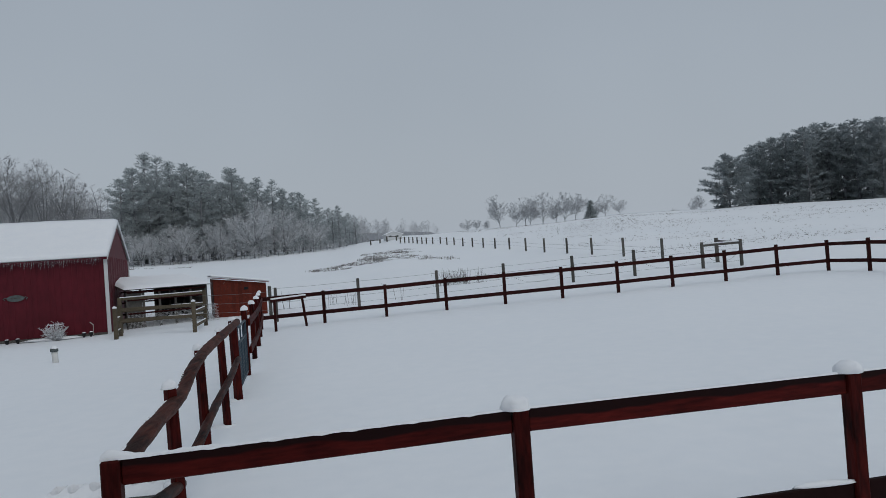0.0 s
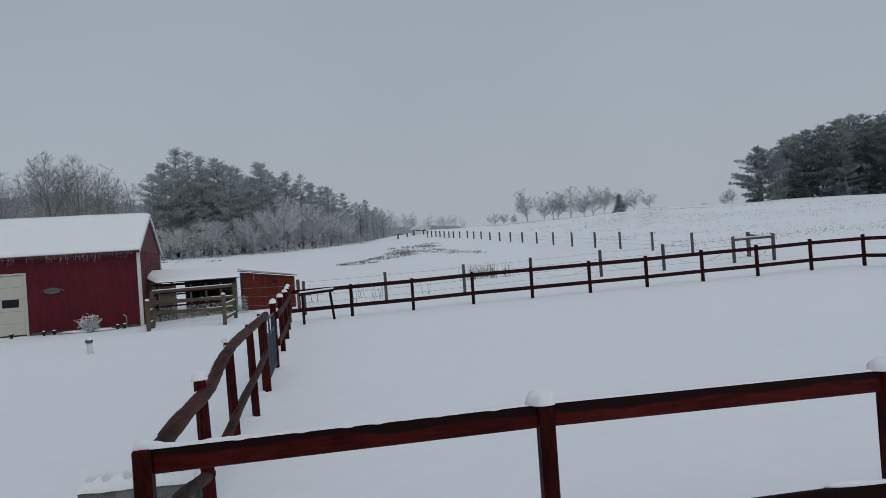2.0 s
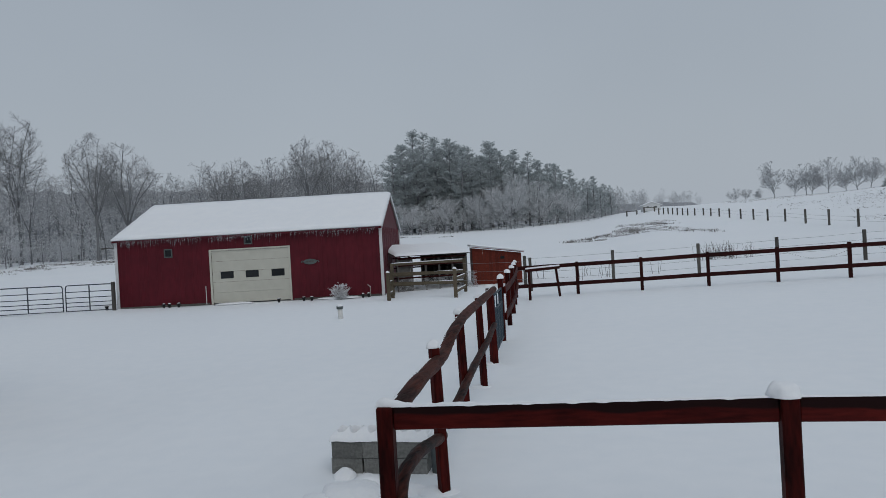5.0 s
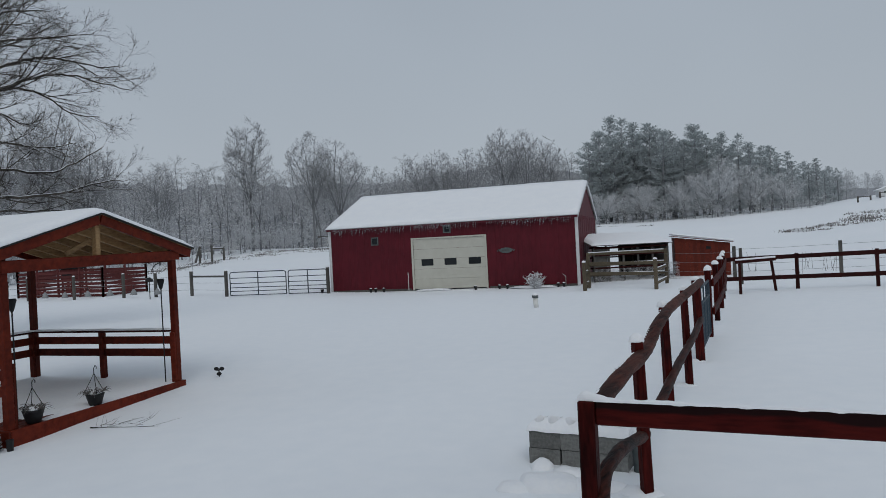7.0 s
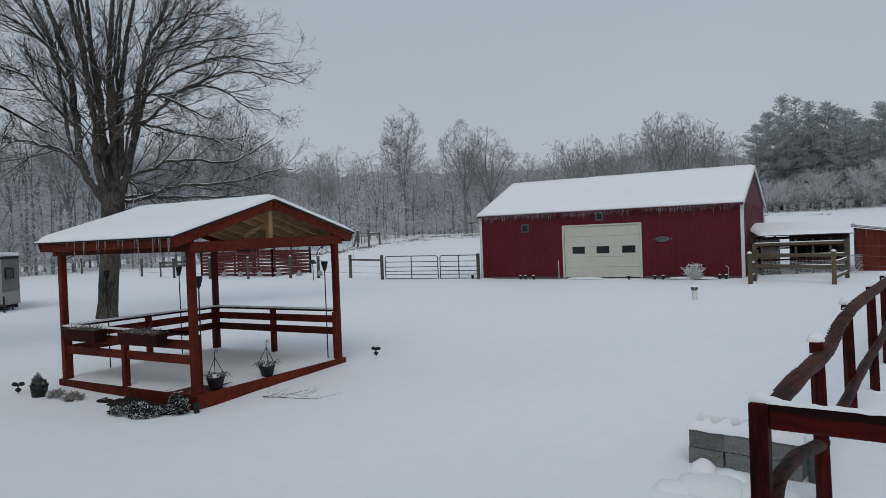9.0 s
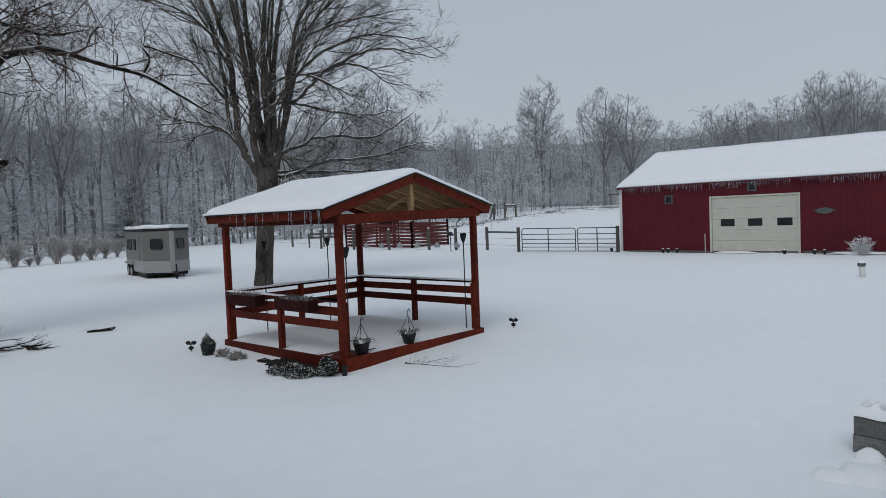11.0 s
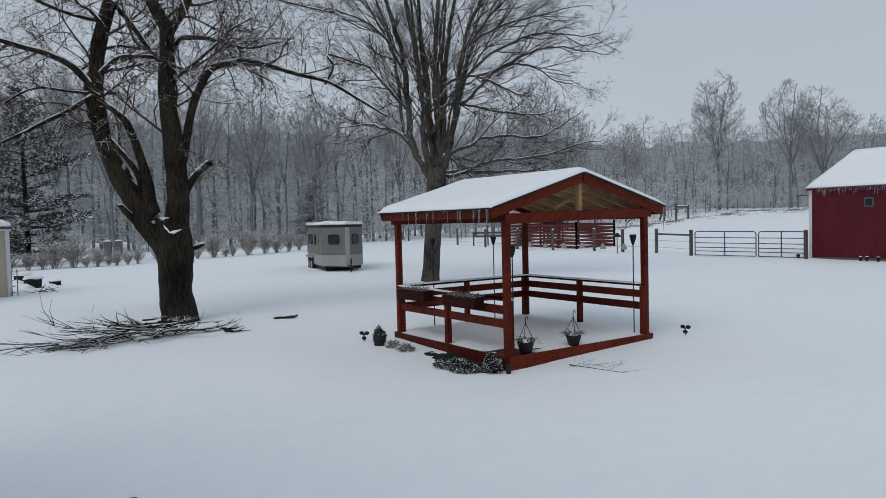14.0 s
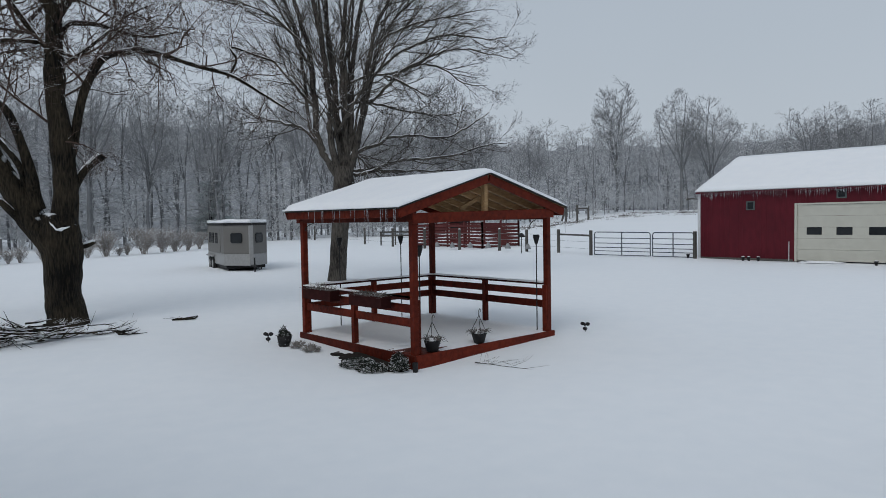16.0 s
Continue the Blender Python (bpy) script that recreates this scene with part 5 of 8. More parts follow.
# ---- the two yard trees ----
def build_maple():
    """Old two-stemmed tree; local x runs across the view, y away."""
    t = thing("old_maple", "old leafless maple with twisted dark trunk and snow in its forks", "tree", pose(-18.58, 0.05, -0.1, 0, 0, 89.4))
    rnd = random.Random(21)
    bt, bc, bs = bmesh.new(), bmesh.new(), bmesh.new()

    def snow_line(path, rad):
        """Broken strips of snow on the upper side of leaning limbs."""
        run, rr = [], []
        for i in range(len(path) - 1):
            d = (path[i + 1] - path[i]).normalized()
            flat = math.hypot(d.x, d.y)
            keep = flat > 0.45 + 0.35 * noise.noise(Vector((path[i].x * 1.9, path[i].z * 1.9, 5))) and rad[i] > 0.012
            if keep:
                up = (Vector((0, 0, 1)) - d * d.z).normalized()
                run.append(path[i] + up * rad[i] * 0.80 - Vector((0, 0.2 * rad[i], 0)))
                rr.append(max(0.007, min(0.07, rad[i] * (0.46 + 0.22 * noise.noise(Vector((path[i].x * 7, path[i].z * 7, 2)))))))
            if run and (not keep or i == len(path) - 2):
                if len(run) > 1:
                    rr[0], rr[-1] = rr[0] * 0.3, rr[-1] * 0.3
                    tube(bs, run, rr, 7)
                run, rr = [], []

    def limb(pts, kids, klen, kr, depth=0.0, sides=16):
        """A hand-set limb (across, height, radius), filled in smoothly, with side branches."""
        raw = [Vector((x, depth * min(i, 3) * (i > 1) + 0.06 * noise.noise(Vector((x, z, 3))), z)) for i, (x, z, r) in enumerate(pts)]
        rr = [p[2] for p in pts]
        path, rad = [], []
        for i in range(len(raw) - 1):
            a, b = raw[i], raw[i + 1]
            p0, p3 = raw[max(0, i - 1)], raw[min(len(raw) - 1, i + 2)]
            for k in range(5):
                u = k / 5
                q = 0.5 * ((2 * a) + (b - p0) * u + (2 * p0 - 5 * a + 4 * b - p3) * u * u + (3 * a - p0 - 3 * b + p3) * u ** 3)
                path.append(q)
                rad.append((rr[i] * (1 - u) + rr[i + 1] * u) * (1 + 0.12 * noise.noise(Vector((q.x * 2, q.z * 2, 7)))))
        path.append(raw[-1])
        rad.append(rr[-1])
        first = len(bt.verts)
        tube(bt, path, rad, sides)
        bt.verts.ensure_lookup_table()
        if sides >= 9:
            # furrowed bark
            for j in range(first, len(bt.verts)):
                v = bt.verts[j]
                i = min(len(path) - 1, (j - first) // sides)
                out = v.co - path[i]
                k = (j - first) % sides
                b = k * math.tau / sides
                v.co += out * ((0.05 if sides > 40 else 0.10) * noise.noise(Vector((math.cos(b) * 1.3, math.sin(b) * 1.3, v.co.z * 0.8 + first))) + 0.07 * noise.noise(Vector((k * 1.37, v.co.z * 1.3, first))) + 0.05 * noise.noise(Vector((k * 5.1, v.co.z * 4.0, 1))))
        snow_line(path, rad)
        m = len(path)
        for k in range(kids):
            s = 0.3 + 0.7 * (k + rnd.random()) / kids
            i = min(m - 2, int(s * (m - 1)))
            d = (path[i + 1] - path[i]).normalized()
            side = Matrix.Rotation(rnd.uniform(0, math.tau), 3, d) @ d.orthogonal().normalized()
            dd = (d * 0.45 + side + Vector((0, 0, 0.15))).normalized()
            branch(bc, rnd, path[i], dd, klen * rnd.uniform(0.5, 1.25), min(rad[i] * 0.5, kr * rnd.uniform(0.5, 1.0)), 1, 3, (5, 4, 3, 3), 0.26, 0.0, (0, 8, 5), 0.15, (28, 75))
        return path

    limb([(-0.04, -0.2, 0.50), (-0.04, 0.0, 0.44), (-0.05, 0.25, 0.405), (-0.10, 0.62, 0.40), (-0.11, 1.12, 0.395), (-0.10, 1.62, 0.41), (-0.14, 2.04, 0.45), (-0.16, 2.33, 0.44), (-0.14, 2.6, 0.30)], 0, 1, 0.1, sides=44)
    limb([(-0.25, 1.75, 0.30), (-0.40, 2.05, 0.32), (-0.66, 2.43, 0.29), (-0.95, 3.04, 0.28), (-1.22, 3.52, 0.26), (-1.40, 3.92, 0.22), (-1.60, 4.47, 0.195), (-1.68, 4.88, 0.20), (-1.74, 5.28, 0.205), (-1.78, 5.75, 0.215), (-1.70, 6.15, 0.17), (-1.67, 6.52, 0.165), (-1.53, 7.17, 0.165), (-1.33, 7.85, 0.155), (-1.13, 8.68, 0.13), (-0.97, 9.63, 0.09), (-0.83, 10.6, 0.05)], 15, 2.4, 0.05, 0.05, 26)
    limb([(-0.04, 1.8, 0.30), (-0.04, 2.1, 0.31), (-0.02, 2.53, 0.28), (0.02, 3.1, 0.265), (0.0, 3.8, 0.26), (-0.04, 4.5, 0.235), (-0.12, 5.2, 0.205), (-0.11, 5.89, 0.21), (-0.11, 6.58, 0.17), (-0.10, 7.2, 0.165), (-0.26, 7.54, 0.155), (-0.41, 7.93, 0.15), (-0.52, 8.74, 0.12), (-0.59, 9.68, 0.085), (-0.68, 10.6, 0.045)], 15, 2.4, 0.05, -0.05, 26)
    limb([(-0.08, 7.05, 0.12), (0.06, 7.35, 0.135), (0.20, 7.64, 0.135), (0.39, 8.0, 0.13), (0.65, 8.72, 0.11), (0.87, 9.58, 0.075), (1.04, 10.6, 0.04)], 9, 2.4, 0.045, 0.06, 14)
    limb([(0.12, 3.85, 0.09), (0.20, 4.1, 0.10), (0.33, 4.86, 0.097), (0.53, 5.57, 0.09), (0.91, 6.25, 0.082), (1.45, 6.45, 0.07), (1.87, 6.51, 0.062), (3.02, 6.24, 0.05), (3.83, 6.07, 0.042), (4.66, 5.64, 0.034), (5.38, 5.23, 0.02)], 24, 1.7, 0.03, -0.10, 10)
    limb([(3.79, 6.07, 0.036), (4.02, 6.53, 0.03), (3.93, 6.9, 0.028), (4.55, 6.78, 0.022), (5.33, 6.6, 0.012)], 8, 1.2, 0.018, 0.08, 6)
    limb([(-1.75, 5.7, 0.08), (-2.0, 6.0, 0.08), (-2.2, 6.19, 0.073), (-2.58, 6.38, 0.066), (-3.22, 6.55, 0.058), (-3.67, 6.67, 0.052), (-4.11, 6.67, 0.048), (-4.77, 6.56, 0.036), (-5.5, 6.63, 0.018)], 18, 1.9, 0.03, -0.1, 10)
    limb([(-1.72, 5.58, 0.06), (-1.99, 5.40, 0.053), (-2.46, 5.13, 0.046), (-2.82, 4.96, 0.044), (-3.41, 4.60, 0.038), (-3.76, 4.43, 0.032), (-4.22, 4.14, 0.025), (-4.78, 3.91, 0.012)], 12, 1.2, 0.02, 0.1, 8)
    limb([(-1.80, 5.6, 0.04), (-2.32, 5.63, 0.034), (-2.9, 5.74, 0.03), (-3.37, 5.61, 0.025), (-3.95, 5.2, 0.018), (-4.4, 4.99, 0.01)], 14, 1.3, 0.018, 0.16, 6)
    limb([(-1.60, 6.08, 0.06), (-1.42, 6.28, 0.054), (-1.21, 6.44, 0.053), (-0.96, 6.5, 0.048), (-0.42, 6.51, 0.048), (-0.06, 6.47, 0.04)], 8, 1.5, 0.022, -0.03, 8)
    limb([(-1.30, 7.8, 0.06), (-1.02, 7.48, 0.06), (-0.76, 7.12, 0.06), (-0.52, 6.76, 0.055), (-0.27, 6.44, 0.047)], 6, 1.4, 0.022, 0.03, 8)
    limb([(-0.55, 2.7, 0.17), (-0.63, 3.03, 0.16), (-0.65, 3.45, 0.135), (-0.79, 4.07, 0.105), (-0.91, 4.48, 0.096), (-1.08, 4.92, 0.088), (-1.30, 5.16, 0.07), (-1.54, 5.35, 0.06), (-1.66, 5.55, 0.054)], 3, 1.0, 0.022, -0.09, 14)
    limb([(-0.72, 2.75, 0.07), (-0.80, 3.31, 0.075), (-0.88, 3.69, 0.068), (-1.09, 4.03, 0.06), (-1.29, 4.31, 0.047), (-1.46, 4.54, 0.03)], 2, 0.8, 0.015, -0.14, 9)
    limb([(0.10, 3.0, 0.09), (0.18, 3.17, 0.095), (0.35, 3.49, 0.09), (0.56, 3.76, 0.085), (0.76, 3.92, 0.095), (0.82, 4.0, 0.06)], 3, 0.9, 0.012, -0.08, 12)
    limb([(-0.80, 2.4, 0.12), (-1.02, 2.60, 0.095), (-1.17, 2.78, 0.08), (-1.28, 2.93, 0.05)], 0, 1, 0.1, -0.15, 12)
    limb([(0.15, 1.80, 0.075), (0.40, 1.84, 0.058), (0.58, 1.93, 0.04)], 1, 0.4, 0.01, -0.05, 9)
    limb([(-0.05, 6.5, 0.07), (0.18, 6.99, 0.063), (0.45, 7.13, 0.062), (0.86, 7.17, 0.056), (1.33, 7.05, 0.048), (1.89, 6.99, 0.035), (2.61, 7.18, 0.02)], 14, 1.8, 0.026, 0.12, 8)
    limb([(-0.03, 5.95, 0.055), (0.29, 6.22, 0.048), (0.60, 6.46, 0.042), (1.05, 6.86, 0.035), (1.41, 7.24, 0.028), (1.9, 7.56, 0.02)], 12, 1.6, 0.022, -0.12, 7)
    limb([(-1.50, 7.2, 0.055), (-1.76, 7.55, 0.047), (-1.99, 7.73, 0.04), (-2.34, 8.16, 0.033), (-2.67, 8.65, 0.02)], 9, 1.7, 0.022, 0.1, 7)
    limb([(0.3, 7.9, 0.06), (0.9, 8.3, 0.05), (1.8, 8.5, 0.04), (2.9, 8.3, 0.03), (4.2, 8.1, 0.015)], 14, 1.9, 0.024, 0.15, 7)
    limb([(-1.5, 7.3, 0.05), (-2.4, 7.5, 0.042), (-3.5, 7.9, 0.03), (-4.6, 8.1, 0.015)], 12, 1.9, 0.022, -0.12, 7)
    for path in (((-0.33, -0.385, 2.42, 0.008), (-0.28, -0.41, 2.34, 0.022), (-0.21, -0.43, 2.26, 0.032), (-0.11, -0.43, 2.24, 0.036), (-0.01, -0.405, 2.29, 0.028), (0.07, -0.37, 2.31, 0.008)), ((0.36, -0.1, 3.58, 0.02), (0.48, -0.12, 3.76, 0.055), (0.62, -0.14, 3.9, 0.05), (0.74, -0.16, 4.0, 0.015)), ((0.36, -0.03, 1.91, 0.01), (0.5, -0.05, 1.95, 0.03), (0.6, -0.06, 1.98, 0.01))):
        bm = bmesh.new()
        pts = [Vector(p[:3]) for p in path]
        fine = [pts[i].lerp(pts[i + 1], u / 4) for i in range(len(pts) - 1) for u in range(4)] + [pts[-1]]
        rad = [path[i][3] + (path[i + 1][3] - path[i][3]) * u / 4 for i in range(len(pts) - 1) for u in range(4)] + [path[-1][3]]
        tube(bm, fine, [q * (1 + 0.7 * noise.noise(c * 9)) for q, c in zip(rad, fine)], 9)
        for v in bm.verts:
            v.co.z += 0.02 * noise.noise(v.co * 14)
        part("fork_snow", bm, SNOW_CAP, t, "snow lodged in a fork", smooth=True)
    tagged(part("limb_snow", bs, SNOW_CAP, t, "strips of snow along the limbs", smooth=True), kind="stuff")
    part("trunk", bt, BARK, t, smooth=True)
    part("crown", bc, TWIG, t)


def sweep(bm, rnd, pts, lean, sides):
    """A tapering limb through (across, height, radius) points, leaning away by lean a metre; gives its path."""
    raw = [Vector((x, lean * (z - pts[0][1] + abs(x - pts[0][0])) + 0.08 * noise.noise(Vector((x, z, lean * 9))), z)) for x, z, r in pts]
    path, rad = [], []
    for i in range(len(raw) - 1):
        a, b = raw[i], raw[i + 1]
        p0, p3 = raw[max(0, i - 1)], raw[min(len(raw) - 1, i + 2)]
        for k in range(4):
            u = k / 4
            q = 0.5 * ((2 * a) + (b - p0) * u + (2 * p0 - 5 * a + 4 * b - p3) * u * u + (3 * a - p0 - 3 * b + p3) * u ** 3)
            path.append(q + Vector((rnd.gauss(0, 0.02), rnd.gauss(0, 0.02), rnd.gauss(0, 0.02))))
            rad.append(pts[i][2] * (1 - u) + pts[i + 1][2] * u)
    path.append(raw[-1])
    rad.append(pts[-1][2])
    tube(bm, path, rad, sides)
    return path, rad


def build_shade_tree():
    t = thing("shade_tree", "tall leafless tree fanning into many upright stems", "tree", pose(-24.6, 8.9, -0.05, 0, 0, 70))
    rnd = random.Random(8)
    bt, bc = bmesh.new(), bmesh.new()
    foot = bmesh.new()
    tube(foot, [(0.0, 0, -0.2), (0.02, 0, 0.0), (0.04, 0, 0.3), (0.08, 0, 0.65), (0.12, 0, 1.2), (0.17, 0, 1.72), (0.22, 0, 2.25), (0.26, 0, 2.78), (0.31, 0, 3.3), (0.37, 0, 3.8), (0.38, 0, 4.3)], [0.42, 0.36, 0.325, 0.31, 0.305, 0.31, 0.315, 0.325, 0.35, 0.38, 0.30], 40, False)
    for v in foot.verts:
        b = math.atan2(v.co.y, v.co.x)
        v.co += Vector((math.cos(b), math.sin(b), 0)) * (0.05 * noise.noise(Vector((math.cos(b) * 2.5, math.sin(b) * 2.5, v.co.z * 0.5))) + 0.025 * noise.noise(Vector((b * 9.0, v.co.z * 1.6, 3))))

    def shoots(path, rad, count, length, lo, outward):
        m = len(path)
        for k in range(count):
            s = lo + (0.99 - lo) * (k + rnd.random()) / count
            i = min(m - 2, int(s * (m - 1)))
            d = (path[i + 1] - path[i]).normalized()
            side = Matrix.Rotation(rnd.uniform(0, math.tau), 3, d) @ d.orthogonal().normalized()
            out = Vector((path[i].x, path[i].y, 0)) * outward
            v = (d * 0.9 + side * rnd.uniform(0.5, 0.9) + out + Vector((0, 0, 0.05))).normalized()
            branch(bc, rnd, path[i], v, length * rnd.uniform(0.55, 1.2) * (1.15 - 0.5 * s), min(rad[i] * 0.55, 0.03), 1, 3, (5, 4, 3, 3), 0.10, 0.045, (0, 7, 5), 0.2, (18, 42))

    stems = [(((0.22, 3.8, 0.17), (-0.17, 4.48, 0.155), (-0.49, 5.08, 0.138), (-0.62, 5.86, 0.127), (-0.64, 6.81, 0.125), (-0.75, 8.27, 0.11), (-0.92, 9.11, 0.10), (-1.35, 10.57, 0.08), (-2.02, 12.9, 0.03)), 0.02),
             (((0.30, 3.8, 0.16), (0.03, 4.69, 0.138), (-0.08, 5.74, 0.127), (-0.09, 6.8, 0.12), (-0.34, 8.89, 0.10), (-0.66, 10.56, 0.08), (-1.03, 13.2, 0.03)), -0.09),
             (((0.39, 3.9, 0.15), (0.29, 5.1, 0.138), (0.17, 6.26, 0.125), (0.07, 7.42, 0.112), (-0.09, 9.51, 0.09), (-0.27, 13.4, 0.03)), 0.10),
             (((0.50, 3.9, 0.14), (0.46, 5.31, 0.125), (0.43, 6.47, 0.115), (0.39, 7.62, 0.112), (0.52, 9.71, 0.09), (0.94, 13.4, 0.03)), -0.03),
             (((0.58, 3.9, 0.138), (0.66, 5.41, 0.125), (0.71, 6.78, 0.113), (0.88, 8.87, 0.092), (1.19, 10.52, 0.072), (1.76, 13.2, 0.03)), 0.07),
             (((0.62, 4.0, 0.127), (0.89, 5.3, 0.115), (1.22, 6.98, 0.095), (1.47, 8.65, 0.082), (1.70, 9.48, 0.072), (2.18, 10.51, 0.06), (3.0, 12.8, 0.02)), -0.06),
             (((0.70, 4.3, 0.095), (1.11, 5.93, 0.085), (1.56, 8.02, 0.07), (1.88, 9.01, 0.06), (2.42, 9.88, 0.05), (3.7, 11.5, 0.02)), 0.04)]
    # thinner companions between the stems
    stems += [([(x + 0.11 * (1 if k % 2 else -1) + 0.05 * i * (1 if k % 2 else -1), z + 0.3, r * 0.55) for i, (x, z, r) in enumerate(pts)], 0.05 - lean * 1.6) for k, (pts, lean) in enumerate(stems)]
    for pts, lean in stems:
        path, rad = sweep(bt, rnd, [(x, z, r * 0.92) for x, z, r in pts], lean, 10)
        shoots(path, rad, 8, 2.6, 0.35, 0.2)
    boughs = [(((1.34, 6.6, 0.07), (1.94, 7.17, 0.068), (2.59, 7.83, 0.06), (3.45, 8.27, 0.055), (4.09, 8.57, 0.047), (4.94, 8.68, 0.036), (5.99, 8.51, 0.026), (6.95, 8.37, 0.012)), -0.02),
              (((1.58, 7.7, 0.07), (2.39, 8.48, 0.06), (3.25, 8.9, 0.055), (4.1, 9.24, 0.047), (4.95, 9.27, 0.036), (6.0, 9.18, 0.026), (6.9, 9.37, 0.012)), 0.05),
              (((0.68, 7.41, 0.06), (1.53, 7.66, 0.05), (2.16, 7.57, 0.046), (2.9, 7.26, 0.036), (3.63, 6.82, 0.015)), -0.10),
              (((0.45, 6.43, 0.06), (0.77, 6.63, 0.06), (1.3, 6.7, 0.057), (2.14, 6.54, 0.047), (3.41, 6.3, 0.036), (4.37, 6.28, 0.026), (5.11, 6.48, 0.012)), 0.08),
              (((2.16, 7.48, 0.055), (2.59, 7.89, 0.05), (3.44, 8.11, 0.045), (4.29, 7.92, 0.036), (4.92, 7.47, 0.026), (5.87, 7.36, 0.012)), 0.0),
              (((0.51, 4.57, 0.08), (0.88, 4.88, 0.078), (1.48, 5.04, 0.07), (2.12, 5.36, 0.06), (2.97, 5.45, 0.048), (4.25, 5.4, 0.038), (5.21, 5.84, 0.026), (5.86, 6.31, 0.012)), -0.05),
              (((0.60, 4.0, 0.08), (1.24, 4.07, 0.078), (2.31, 4.51, 0.068), (3.38, 4.61, 0.058), (4.45, 4.7, 0.048), (5.52, 5.03, 0.034), (6.84, 5.26, 0.012)), 0.04),
              (((0.56, 4.15, 0.07), (1.46, 4.17, 0.066), (2.73, 4.16, 0.05), (4.01, 4.18, 0.036), (5.29, 4.09, 0.012)), 0.14),
              (((0.62, 4.84, 0.05), (0.94, 4.65, 0.048), (1.29, 4.2, 0.03)), -0.2),
              (((1.77, 8.85, 0.06), (2.41, 9.3, 0.05), (3.26, 9.61, 0.046), (4.32, 9.84, 0.034), (5.38, 10.03, 0.012)), -0.08),
              (((1.99, 9.26, 0.06), (2.64, 10.08, 0.05), (3.49, 10.69, 0.036), (4.55, 10.88, 0.012)), 0.06),
              (((-0.72, 7.86, 0.06), (-1.09, 8.49, 0.058), (-1.51, 9.33, 0.048), (-1.95, 10.17, 0.036), (-2.38, 11.0, 0.012)), -0.08),
              (((-0.65, 6.49, 0.06), (-1.33, 7.24, 0.056), (-2.0, 8.09, 0.046), (-2.66, 8.48, 0.034), (-3.5, 8.54, 0.012)), 0.06),
              (((-0.54, 5.08, 0.06), (-1.01, 5.62, 0.056), (-1.68, 5.9, 0.046), (-2.52, 5.96, 0.032), (-3.37, 5.86, 0.012)), 0.02),
              (((-0.75, 8.27, 0.06), (-1.34, 9.08, 0.056), (-2.11, 9.65, 0.044), (-2.83, 9.98, 0.028), (-3.66, 10.2, 0.012)), -0.12),
              (((0.1, 5.4, 0.06), (0.9, 6.6, 0.045), (1.8, 7.6, 0.03), (2.6, 8.8, 0.01)), -0.75),
              (((-0.1, 5.8, 0.06), (-0.8, 7.0, 0.045), (-1.5, 8.2, 0.03), (-2.2, 9.4, 0.01)), 0.8),
              (((0.2, 6.4, 0.06), (1.2, 7.4, 0.045), (2.4, 8.2, 0.03), (3.6, 8.8, 0.01)), 0.6)]
    for pts, lean in boughs:
        path, rad = sweep(bt, rnd, pts, lean, 6)
        shoots(path, rad, 12, 1.7, 0.2, 0.05)
    part("trunk", foot, BARK_SNOW, t, smooth=True)
    tagged(part("bough", bt, BARK_SNOW, t, smooth=True), kind="stuff")
    part("crown", bc, BARK_SNOW, t)


build_maple()
build_shade_tree()


# ---- brush pile, fallen log, twigs ----
def stick(bm, fine, rnd, a, d, ln, r, twigs=3):
    a, d = Vector(a), Vector(d).normalized()
    pts, rad = [a], [r]
    for i in range(5):
        d = (d + Vector((rnd.gauss(0, 0.24), rnd.gauss(0, 0.24), rnd.gauss(0, 0.06)))).normalized()
        pts.append(pts[-1] + d * ln / 5)
        rad.append(r * (1 - 0.16 * (i + 1)))
    tube(bm, pts, rad, 5)
    for k in range(twigs):
        i = rnd.randint(1, 4)
        v = (d + Vector((rnd.gauss(0, 0.5), rnd.gauss(0, 0.5), abs(rnd.gauss(0, 0.13))))).normalized()
        m = pts[i] + v * ln * 0.22
        tube(fine, [pts[i], m, m + (v + Vector((rnd.gauss(0, 0.3), rnd.gauss(0, 0.3), 0.1))) * ln * 0.16], [r * 0.45, r * 0.3, r * 0.12], 3, False)


